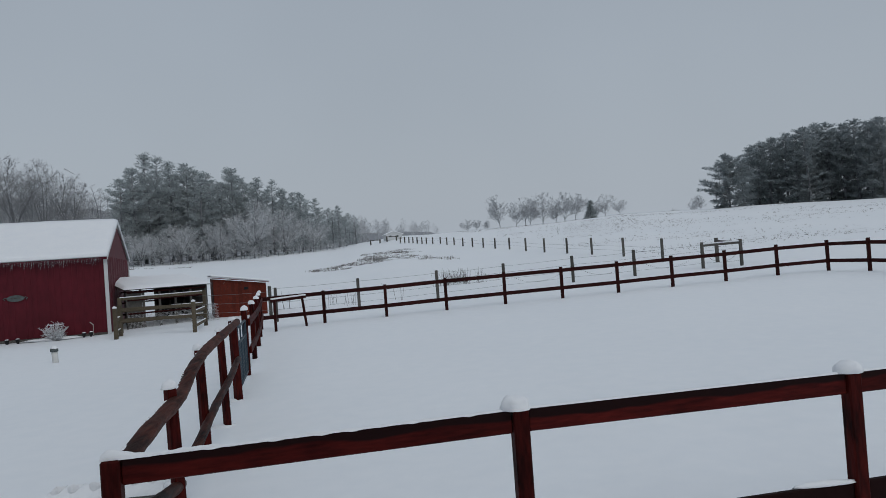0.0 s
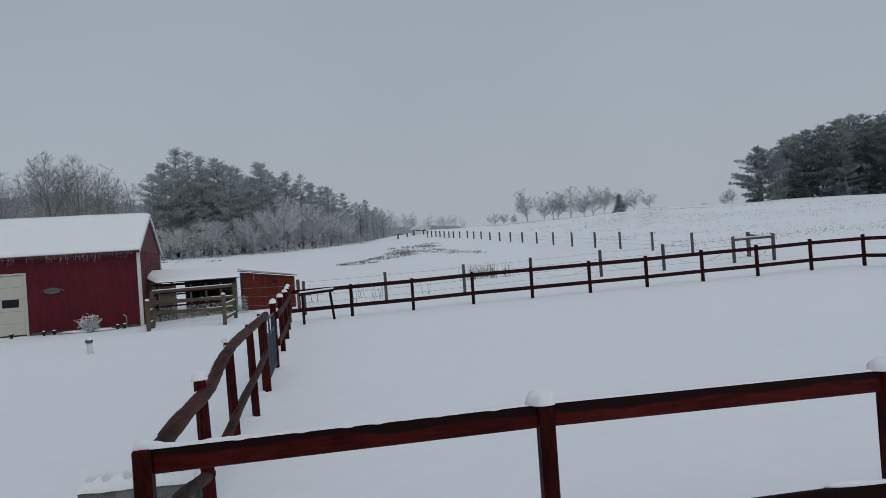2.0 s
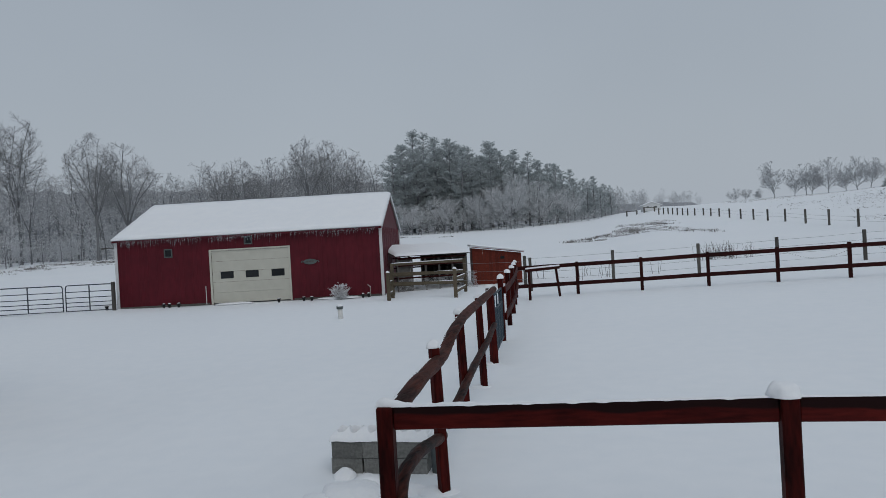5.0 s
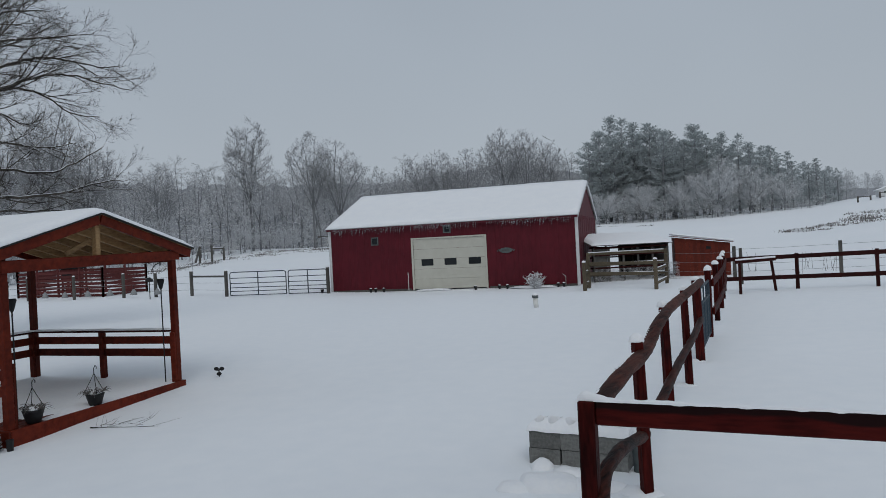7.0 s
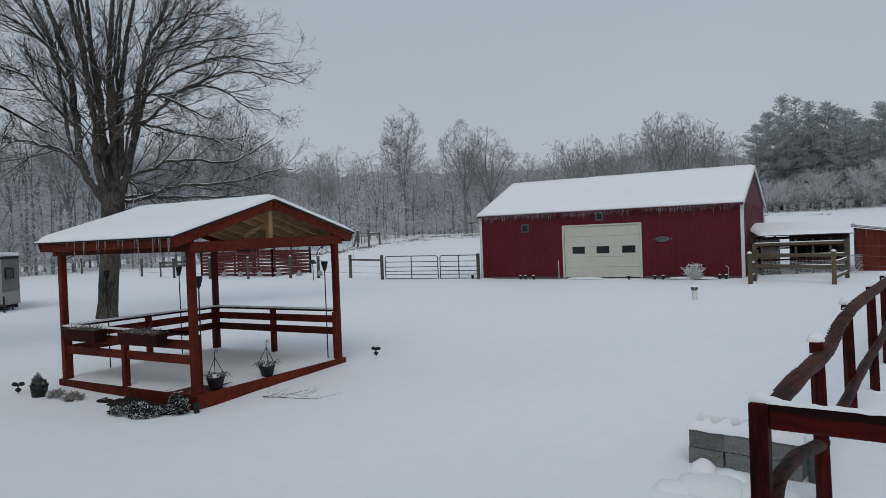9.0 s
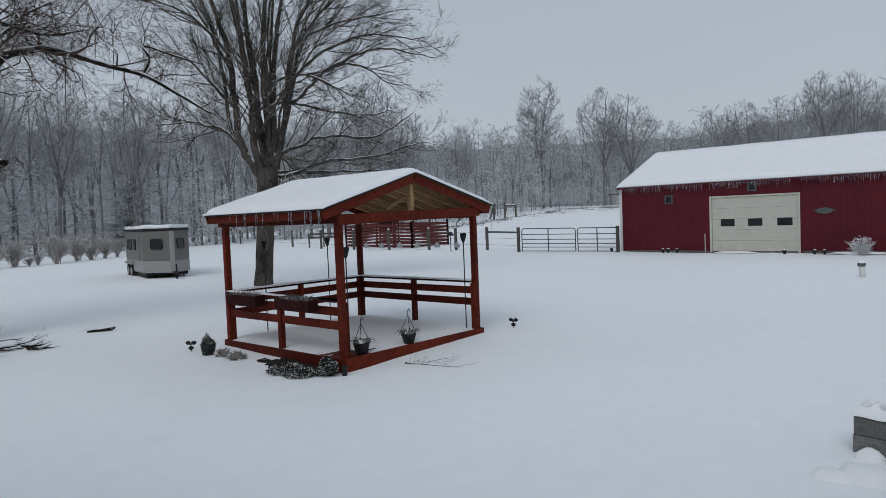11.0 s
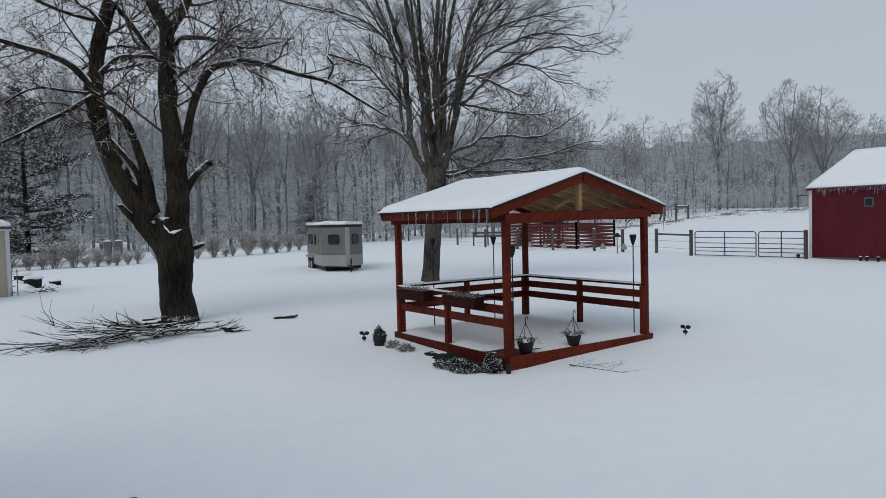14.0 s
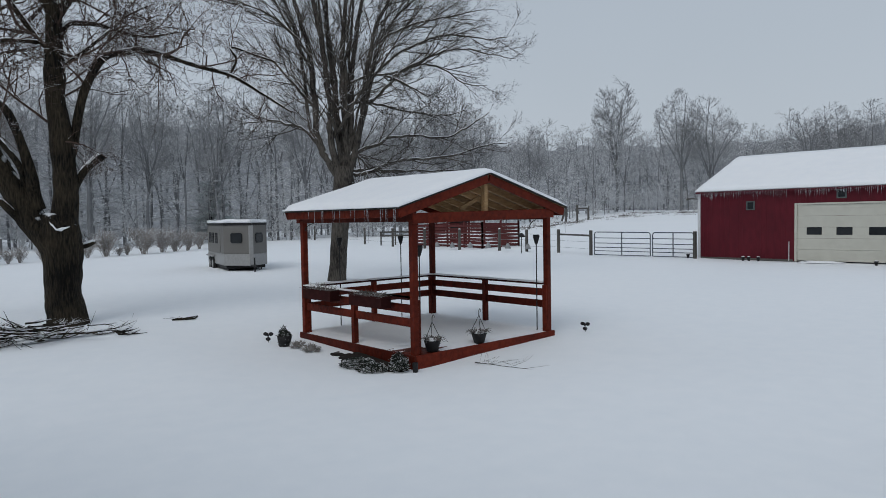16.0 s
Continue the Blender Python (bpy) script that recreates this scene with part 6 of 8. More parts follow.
def build_brush_pile():
    p = thing("brush_pile", "heap of cut branches dusted with snow at the tree's foot", "brush pile", pose(-16.2, -0.9, 0, 0, 0, 110))
    rnd = random.Random(4)
    fine = bmesh.new()
    for k in range(62):
        x = rnd.gauss(0.1, 0.85)
        dense = math.exp(-((x - 0.4) / 1.3) ** 2)
        y = rnd.gauss(0, 0.28) - 0.1 * x
        w = pose(-16.2, -0.9, 0, 0, 0, 110) @ Vector((x, y, 0))
        z = ground(w.x, w.y) + 0.03 + rnd.random() * 0.33 * dense
        a = math.pi + rnd.gauss(0.1, 0.3) if rnd.random() < 0.62 else rnd.gauss(0.05, 0.3)
        ln = rnd.uniform(0.8, 1.9) if math.cos(a) < 0 else rnd.uniform(0.4, 0.9)
        bm = bmesh.new()
        stick(bm, fine, rnd, (x, y, z), (math.cos(a), math.sin(a) * 0.8, rnd.uniform(-0.05, 0.035)), ln, rnd.uniform(0.01, 0.021) + 0.022 * smooth(-0.2, 1.0, x) * rnd.random(), 7)
        part("stick", bm, BARK, p)
    tagged(part("twiglet", fine, BARK, p), kind="stuff")
    for k in range(16):
        x = rnd.gauss(0.55, 0.55)
        y = rnd.gauss(-0.02, 0.16) - 0.1 * x
        w = pose(-16.2, -0.9, 0, 0, 0, 110) @ Vector((x, y, 0))
        part("lodged_snow", blob(bmesh.new(), (x, y, ground(w.x, w.y) + rnd.uniform(0.05, 0.16)), rnd.uniform(0.1, 0.28), rnd.uniform(0.05, 0.11), rnd.uniform(0.02, 0.05), 2, 0.5, k * 1.7), SNOW_CAP, p, smooth=True)
    l = thing("fallen_log", "short dark piece of branch lying in the snow", "log", at_ground(-17.8, 2.5, 80))
    bm = bmesh.new()
    tube(bm, [(-0.30, 0.0, 0.02), (-0.18, 0.02, 0.035), (-0.05, 0.0, 0.03), (0.08, -0.03, 0.045), (0.2, -0.02, 0.05), (0.29, 0.01, 0.075)], [0.02, 0.036, 0.03, 0.042, 0.045, 0.03], 8)
    for k in range(4):
        stick(bm, bm, rnd, (-0.2 + 0.13 * k, 0, 0.04), (-1, rnd.uniform(-0.4, 0.4), 0.1), 0.3, 0.008, 1)
    part("wood", bm, BARK, l)
    f = thing("fallen_twig", "branching bare twig fallen on the snow", "twig", at_ground(-10.05, 5.98, 47))
    bm = bmesh.new()
    for k in range(9):
        u = k / 9
        o = Vector((1.15 * u, 0.04 * math.sin(6 * u), 0.03))
        stick(bm, bm, rnd, o, (1, rnd.uniform(0.7, 1.6) * (1 if k % 2 else -1), 0.12), rnd.uniform(0.3, 0.6) * (1.1 - 0.5 * u), 0.0045, 3)
    stick(bm, bm, rnd, (0, 0, 0.02), (1, 0.05, 0.005), 1.25, 0.009, 3)
    tagged(part("twig", bm, BARK, f), kind="stuff")


build_brush_pile()


# ---- coop, run and timber pen beside the barn ----
def build_coop():
    c = thing("chicken_coop", "rust-red board coop with sloping snowy roof", "coop", pose(-8.6, 36.95, -0.05, 0, 0, 16.5))
    W, D, HL, HR = 2.62, 2.4, 2.08, 1.70
    for y, n in ((0.0, "front_wall"), (D, "back_wall")):
        k = 0
        wob = new(n)
        wob.parent = c
        while k < 15:
            x0, x1 = k * W / 15 + 0.004, (k + 1) * W / 15 - 0.004
            bm = bmesh.new()
            h0, h1 = HL + (HR - HL) * x0 / W, HL + (HR - HL) * x1 / W
            vs = [bm.verts.new((x, yy, z)) for yy in (y, y + 0.03) for x, z in ((x0, 0.0), (x1, 0.0), (x1, h1), (x0, h0))]
            for q in ((0, 1, 2, 3), (7, 6, 5, 4), (0, 4, 5, 1), (1, 5, 6, 2), (2, 6, 7, 3), (3, 7, 4, 0)):
                bm.faces.new([vs[i] for i in q])
            part("board", bm, COOP_RED, wob)
            k += 1
    # dark backing added to stop light showing between the boards
    part("gap_backing", box(bmesh.new(), 0.01, W - 0.01, 0.034, 0.05, 0, HR), DARK, c)
    part("side_wall", box(bmesh.new(), -0.03, 0.0, 0, D + 0.03, 0, HL), COOP_RED, c)
    part("side_wall", box(bmesh.new(), W, W + 0.03, 0, D + 0.03, 0, HR), COOP_RED, c)
    part("vent", box(bmesh.new(), 1.5, 1.72, -0.03, 0.0, 1.42, 1.56, 0.01), DARK, c, "small dark vent")
    s = (HR - HL) / W
    part("roof", beam(bmesh.new(), (-0.15, D / 2, HL - s * -0.15 * -1 + 0.06), (W + 0.18, D / 2, HL + s * (W + 0.18) + 0.06), D + 0.4, 0.03), COOP_RED, c)
    part("roof_snow", beam(bmesh.new(), (-0.15, D / 2, HL + 0.19), (W + 0.2, D / 2, HL + s * (W + 0.2) + 0.14), D + 0.45, 0.10, 0.04), SNOW_CAP, c)
    r = thing("chicken_run", "wire-sided run of grey poles under a snowy roof", "chicken run", pose(-12.02, 34.22, -0.08, 0, 0, 33))
    L, D2 = 3.75, 3.4
    for k in range(6):
        x = k * L / 5
        part("pole", box(bmesh.new(), x - 0.05, x + 0.05, -0.05, 0.05, 0, 1.78, 0.01), GREY_WOOD, r)
        part("pole", box(bmesh.new(), x - 0.05, x + 0.05, D2 - 0.05, D2 + 0.05, 0, 2.3, 0.01), GREY_WOOD, r)
    for y, zs in ((0.0, (0.75, 1.4, 1.76)), (D2, (0.6, 1.2, 1.75, 2.25))):
        for z in zs:
            part("cross_rail", beam(bmesh.new(), (0, y - 0.06, z), (L, y - 0.06, z), 0.05, 0.08), STAIN_DARK, r)
    # black sheet stands in for the shade inside the run
    part("interior_shade_panel", box(bmesh.new(), L - 1.5, L, D2 + 0.06, D2 + 0.1, 0.2, 2.2), DARK, r)
    part("end_panel", box(bmesh.new(), -0.02, 0.7, 0.06, 0.1, 0.0, 1.75), GREY_WOOD, r)
    # panel added to fill the gap towards the coop
    part("side_panel", box(bmesh.new(), L + 0.06, L + 0.1, 0.0, D2 + 0.1, 0.0, 1.95), GREY_WOOD, r)
    part("roof", beam(bmesh.new(), (L / 2, -0.35, 1.90), (L / 2, D2 + 0.2, 2.36), L + 0.3, 0.05), GREY_WOOD, r)
    bm = bmesh.new()
    nx, ny = 30, 16
    g = [[bm.verts.new((-0.2 + (L + 0.4) * i / nx, -0.42 + (D2 + 0.7) * j / ny, 1.93 + 0.46 * (-0.07 + (D2 + 0.7) * j / ny / D2) + (0.02 if i in (0, nx) or j in (0, ny) else 0.13 + 0.03 * noise.noise(Vector((i * 0.4, j * 0.5, 0)))))) for j in range(ny + 1)] for i in range(nx + 1)]
    for i in range(nx):
        for j in range(ny):
            bm.faces.new((g[i][j], g[i + 1][j], g[i + 1][j + 1], g[i][j + 1]))
    part("roof_snow", bm, SNOW_CAP, r, smooth=True)
    bm = bmesh.new()
    for k in range(61):
        x = k * L / 60
        tube(bm, [(x, -0.07, 0.0), (x, -0.07, 0.8)], 0.006, 3, False)
    for k in range(1, 14):
        tube(bm, [(0, -0.07, k * 0.06), (L, -0.07, k * 0.06)], 0.006, 3, False)
    tagged(part("wire_mesh", bm, FROST, r, "snow-clogged wire mesh"), kind="stuff")
    # leaning wire panel with snow
    w = thing("wire_panel", "square of snow-clogged wire mesh leaning on the run", "wire panel", pose(-8.55, 35.3, -0.05, -14, 0, 18))
    bm = bmesh.new()
    for k in range(13):
        tube(bm, [(0.5 - k * 0.05, 0, 0.0), (0.35 - k * 0.05, 0, 0.95)], 0.007, 3, False)
    for k in range(13):
        tube(bm, [(-0.1, 0, k * 0.075), (0.5, 0, k * 0.075)], 0.007, 3, False)
    tagged(part("mesh", bm, FROST, w), kind="stuff")
    # timber holding pen: U of posts and rails
    p = thing("timber_pen", "weathered timber pen of posts and rails with snow", "pen")
    P = {"fl": (-10.5, 28.5), "fr": (-7.6, 29.0), "bl": (-11.45, 31.7), "br": (-7.95, 32.25), "ml": (-10.9, 30.1)}
    def zz(k):
        return ground(*P[k])
    for k, h in (("fl", 1.22), ("fr", 1.25), ("bl", 1.56), ("br", 1.6), ("ml", 1.3)):
        x, y = P[k]
        part("post", box(bmesh.new(), x - 0.07, x + 0.07, y - 0.07, y + 0.07, zz(k) - 0.05, zz(k) + h, 0.012), PALE_WOOD, p)
        if k in ("fl", "fr"):
            snow_cap(p, x, y, zz(k) + h + 0.004, 0.09, 0.08, h)
    def rails(a, b, zs, snow):
        for z in zs:
            q, s = Vector((*P[a], zz(a) + z)), Vector((*P[b], zz(b) + z))
            o = part("rail", beam(bmesh.new(), q, s, 0.05, 0.115, 0.008), PALE_WOOD, p)
            if snow:
                part("rail_snow", beam(bmesh.new(), q + Vector((0, 0, 0.078)), s + Vector((0, 0, 0.078)), 0.06, 0.04, 0.018), SNOW_CAP, o)
    rails("fl", "ml", (0.25, 0.75), True)
    rails("ml", "bl", (0.25, 0.75), True)
    rails("fr", "br", (0.25, 0.8), True)
    rails("bl", "br", (0.5, 0.98, 1.5), True)
    q, s = Vector((-10.9, 30.1, zz("ml") + 1.1)), Vector((-7.65, 29.3, zz("fr") + 1.1))
    part("rail", beam(bmesh.new(), q, s, 0.05, 0.14), PALE_WOOD, p)
    part("rail", beam(bmesh.new(), q - Vector((0, 0, 0.45)), s - Vector((0, 0, 0.45)), 0.05, 0.14), PALE_WOOD, p)
    # strand wires from the pen to the paddock corner
    wf = thing("strand_wire_fence", "three slack strand wires before the coop", "wire fence")
    for z in (0.55, 0.95, 1.35):
        part("strand", tube(bmesh.new(), [(-8.3, 32.2, z), (-6.4, 31.6, z - 0.03), (-4.75, 30.5, z)], 0.008, 4), WIRE, wf)
    x, y = -4.6, 31.0
    part("post", box(bmesh.new(), x - 0.06, x + 0.06, y - 0.06, y + 0.06, ground(x, y) - 0.05, ground(x, y) + 1.5, 0.01), GREY_WOOD, wf)


build_coop()


# ---- tube gates and wire fence by the barn ----
def build_left_fence():
    g = [(-30.42, 26.5), (-27.46, 28.0), (-25.22, 28.85)]
    for k, (a, b) in enumerate(zip(g, g[1:])):
        t = thing("tube_gate", "dark steel six-bar tube gate, closed", "gate", group="tube gates beside the barn")
        A, B = Vector((*a, ground(*a) + 0.05)), Vector((*b, ground(*b) + 0.05))
        d = (B - A).normalized()
        A, B = A + d * 0.10, B - d * 0.035
        top = 1.28
        bm = bmesh.new()
        up = Vector((0, 0, 1))
        r = 0.12
        path = [A, A + up * (top - r), A + up * (top - r * 0.3) + d * r * 0.3, A + up * top + d * r, B + up * top - d * r, B + up * (top - r * 0.3) - d * r * 0.3, B + up * (top - r), B]
        part("frame_tube", tube(bm, path, 0.028, 7), GATE_STEEL, t, smooth=True)
        for z in (0.0, 0.22, 0.42, 0.66, 0.95):
            part("bar", tube(bmesh.new(), [A + up * z, B + up * z], 0.022, 6), GATE_STEEL, t, smooth=True)
        m = (A + B) / 2
        part("stay", tube(bmesh.new(), [m, m + up * top], 0.03, 6), GATE_STEEL, t)
    f = thing("post_wire_fence", "line of grey timber posts strung with wire", "fence")
    posts = [(-25.14, 28.75), (-30.52, 26.44), (-33.45, 26.45), (-35.9, 25.85), (-37.95, 25.15), (-41.5, 24.2), (-45.0, 23.3), (-50.3, 23.2), (-57.0, 23.6), (-65.0, 24.0), (-73.9, 24.7), (-82.0, 24.6), (-90.0, 24.2)]
    for x, y in posts:
        z = ground(x, y)
        part("post", box(bmesh.new(), x - 0.075, x + 0.075, y - 0.075, y + 0.075, z - 0.05, z + 1.42 + 0.004 * max(0.0, -x - 40), 0.015), GREY_WOOD, f)
        snow_cap(f, x, y, z + 1.42 + 0.004 * max(0.0, -x - 40), 0.085, 0.06, x)
    for (xa, ya), (xb, yb) in list(zip(posts, posts[1:]))[1:]:
        for z in (0.35, 0.75, 1.12):
            part("strand", tube(bmesh.new(), [(xa, ya, ground(xa, ya) + z), (xb, yb, ground(xb, yb) + z)], 0.009, 3), WIRE, f)
    a, b = posts[1], posts[2]
    part("brace_rail", beam(bmesh.new(), (*a, ground(*a) + 1.12), (*b, ground(*b) + 1.12), 0.1, 0.1), GREY_WOOD, f)
    # hanging white lamps along the wire
    for x, y in ((-43.7, 23.64), (-42.2, 24.02), (-40.5, 24.46), (-38.9, 24.88), (-37.3, 25.36), (-35.8, 25.86)):
        l = thing("hanging_lantern", "small grey glass bell lantern hung low on the wire fence", "lantern", at_ground(x, y), "lanterns on the wire fence")
        bm = bmesh.new()
        tube(bm, [(0, 0, 0.16), (0, 0, 0.2), (0, 0, 0.42), (0, 0, 0.52)], [0.19, 0.20, 0.11, 0.04], 10)
        part("shade", bm, LANTERN, l, smooth=True)
        part("hook", tube(bmesh.new(), [(0, 0, 0.52), (0, 0, 0.75)], 0.012, 4), BLACK, l)
    fd = thing("bird_feeder", "dark hooded feeder on a stake in the snow", "bird feeder", at_ground(-35.0, 24.8))
    part("stake", tube(bmesh.new(), [(0, 0, -0.05), (0, 0, 1.2)], 0.025, 6), BLACK, fd)
    bm = bmesh.new()
    tube(bm, [(0, 0, 1.0), (0, 0, 1.12), (0, 0, 1.25)], [0.24, 0.2, 0.06], 8)
    part("hood", bm, BLACK, fd)
    # red slatted pen
    p = thing("slatted_pen", "faded red pen of level slats on posts", "pen")
    C = [(-50.2, 28.9), (-49.9, 25.2), (-40.9, 25.7), (-41.5, 29.2), (-50.1, 28.8)]
    for a, b in zip(C, C[1:]):
        A, B = Vector((*a, 0)), Vector((*b, 0))
        n = max(2, round((B - A).length / 2.2))
        for k in range(n + 1):
            q = A.lerp(B, k / n)
            z = ground(q.x, q.y)
            part("post", box(bmesh.new(), q.x - 0.06, q.x + 0.06, q.y - 0.06, q.y + 0.06, z - 0.05, z + 1.88, 0.01), PEN_RED, p)
        for k in range(7):
            za, zb = ground(*a) + 0.12 + k * 0.245, ground(*b) + 0.12 + k * 0.245
            part("slat", beam(bmesh.new(), A + Vector((0, 0, za)), B + Vector((0, 0, zb)), 0.03, 0.155, 0.005), PEN_RED, p)
    h = thing("pen_hutch", "small dark red hutch with snow on its roof", "hutch", at_ground(-46.4, 27.0, 20))
    part("body", box(bmesh.new(), -0.5, 0.5, -0.5, 0.5, 0.9, 1.75, 0.02), PEN_RED, h)
    for x in (-0.42, 0.42):
        for y in (-0.42, 0.42):
            part("leg", box(bmesh.new(), x - 0.05, x + 0.05, y - 0.05, y + 0.05, -0.05, 0.9), PEN_RED, h)
    part("window", box(bmesh.new(), -0.35, 0.35, -0.53, -0.5, 1.25, 1.55), DARK, h)
    part("roof", box(bmesh.new(), -0.62, 0.62, -0.62, 0.62, 1.752, 1.98, 0.05), DARK, h)
    k = thing("hay_rack", "low grey rack of two boards on short legs", "rack", at_ground(-53.0, 24.7, 65))
    for x in (-1.2, 0.0, 1.2):
        part("leg", box(bmesh.new(), x - 0.06, x + 0.06, -0.06, 0.06, -0.05, 1.1 if x else 1.75, 0.01), GREY_WOOD, k)
    for z in (0.78, 1.08):
        part("board", box(bmesh.new(), -1.3, 1.3, -0.09, -0.062, z - 0.07, z + 0.07, 0.006), GREY_WOOD, k)
    # loading frame and dark drinker by the wood
    q = thing("field_frame", "open grey timber frame with snow on its top bar", "frame", at_ground(-68.0, 57.0, 80))
    for x in (-1.6, 0.0, 1.6):
        part("post", box(bmesh.new(), x - 0.1, x + 0.1, -0.1, 0.1, -0.1, 1.8 if x else 2.0, 0.02), GREY_WOOD, q)
    part("bar", box(bmesh.new(), -0.1, 1.7, -0.08, 0.08, 1.5, 1.68), GREY_WOOD, q)
    part("bar_snow", box(bmesh.new(), -0.1, 1.7, -0.09, 0.09, 1.682, 1.78, 0.03), SNOW_CAP, q)
    part("slant", beam(bmesh.new(), (-2.2, 0, 0.0), (-1.5, 0, 1.9), 0.2, 0.2), GREY_WOOD, q)


build_left_fence()


# ---- horse trailer ----
def build_trailer():
    t = thing("horse_trailer", "taupe and silver horse trailer with snow on its roof", "trailer", pose(-37.16, 6.62, -0.1, 0, 0, -0.8))
    L, W, N, F, H = 4.15, 1.99, 1.12, 0.34, 2.34
    outline = [(0, 0), (L, 0), (L + N, W / 2), (L, W), (0, W)]
    def prism(z0, z1, grow=0.0):
        bm = bmesh.new()
        c = Vector((L / 2, W / 2, 0))
        lo, hi = [], []
        for x, y in outline:
            d = (Vector((x, y, 0)) - c).normalized() * grow
            lo.append(bm.verts.new((x + d.x, y + d.y, z0)))
            hi.append(bm.verts.new((x + d.x, y + d.y, z1)))
        for i in range(5):
            bm.faces.new((lo[i], lo[(i + 1) % 5], hi[(i + 1) % 5], hi[i]))
        bm.faces.new(lo[::-1]), bm.faces.new(hi)
        bmesh.ops.bevel(bm, geom=list(bm.edges), offset=0.02, segments=2, affect="EDGES")
        return bm
    body = part("body", prism(F + 0.55, H - 0.14), TRAILER, t)
    part("skirt", prism(F, F + 0.548, 0.006), SILVER, t, "silver lower panels")
    part("roof_edge", prism(H - 0.138, H - 0.03, 0.03), BLACK, t)
    bm = prism(H - 0.028, H + 0.12, 0.02)
    bmesh.ops.triangulate(bm, faces=bm.faces)
    bmesh.ops.subdivide_edges(bm, edges=[e for e in bm.edges if e.calc_length() > 0.5], cuts=7, use_grid_fill=True)
    for v in bm.verts:
        if v.co.z > H + 0.02:
            v.co.z += 0.07 * noise.noise(Vector((v.co.x * 1.6, v.co.y * 1.6, 0)))
    part("roof_snow", bm, SNOW_CAP, t, smooth=True)
    for x in (0.55, 1.25, 2.2):
        part("side_window", box(bmesh.new(), x, x + 0.45, -0.02, 0.0, 1.35, 1.85, 0.03), GLASS, body)
    part("side_door", box(bmesh.new(), 2.75, 3.35, -0.018, 0.0, 0.95, 2.02, 0.01), TRAILER, body)
    for s in (0, 1):
        a, b = (Vector((L, 0, 0)), Vector((L + N, W / 2, 0))) if s == 0 else (Vector((L + N, W / 2, 0)), Vector((L, W, 0)))
        d = (b - a).normalized()
        n = Vector((d.y, -d.x, 0))
        m = Matrix.Translation(a + d * (b - a).length * 0.48 + n * 0.012 + Vector((0, 0, 1.62))) @ d.to_track_quat("X", "Z").to_matrix().to_4x4() @ Matrix.Diagonal((0.62, 0.03, 0.46, 1))
        bm = bmesh.new()
        bmesh.ops.create_cube(bm, size=1, matrix=m)
        bmesh.ops.bevel(bm, geom=list(bm.edges), offset=0.05, segments=3, affect="EDGES")
        part("front_window", bm, GLASS, body)
    part("nose_trim", box(bmesh.new(), L + N - 0.05, L + N + 0.03, W / 2 - 0.1, W / 2 + 0.1, F, H - 0.15, 0.02), SILVER, t)
    for y in (-0.06, W - 0.12):
        for x in (0.75, 1.5):
            w = part("wheel", tube(bmesh.new(), [(x, y, 0.32), (x, y + 0.18, 0.32)], 0.33, 20), RUBBER, t)
            part("rim", tube(bmesh.new(), [(x, y - 0.012, 0.32), (x, y + 0.1, 0.32)], 0.19, 14), SILVER, w)
        part("fender", box(bmesh.new(), 0.3, 1.95, y - 0.1, y + 0.2, 0.68, 0.76, 0.03), SILVER, t)
    part("floor_frame", box(bmesh.new(), 0.0, L, 0.1, W - 0.1, F - 0.16, F - 0.002), BLACK, t)
    part("hitch", tube(bmesh.new(), [(L + N - 0.3, W / 2, 0.35), (L + N + 1.0, W / 2, 0.4)], 0.05, 6), BLACK, t)
    part("jack", tube(bmesh.new(), [(L + N + 0.6, W / 2, 0.0), (L + N + 0.6, W / 2, 0.75)], 0.04, 6), BLACK, t)
    for y in (0.25, W - 0.25):
        part("drop_leg", tube(bmesh.new(), [(L - 0.2, y, 0.0), (L - 0.2, y, F - 0.1)], 0.035, 6), BLACK, t)


build_trailer()


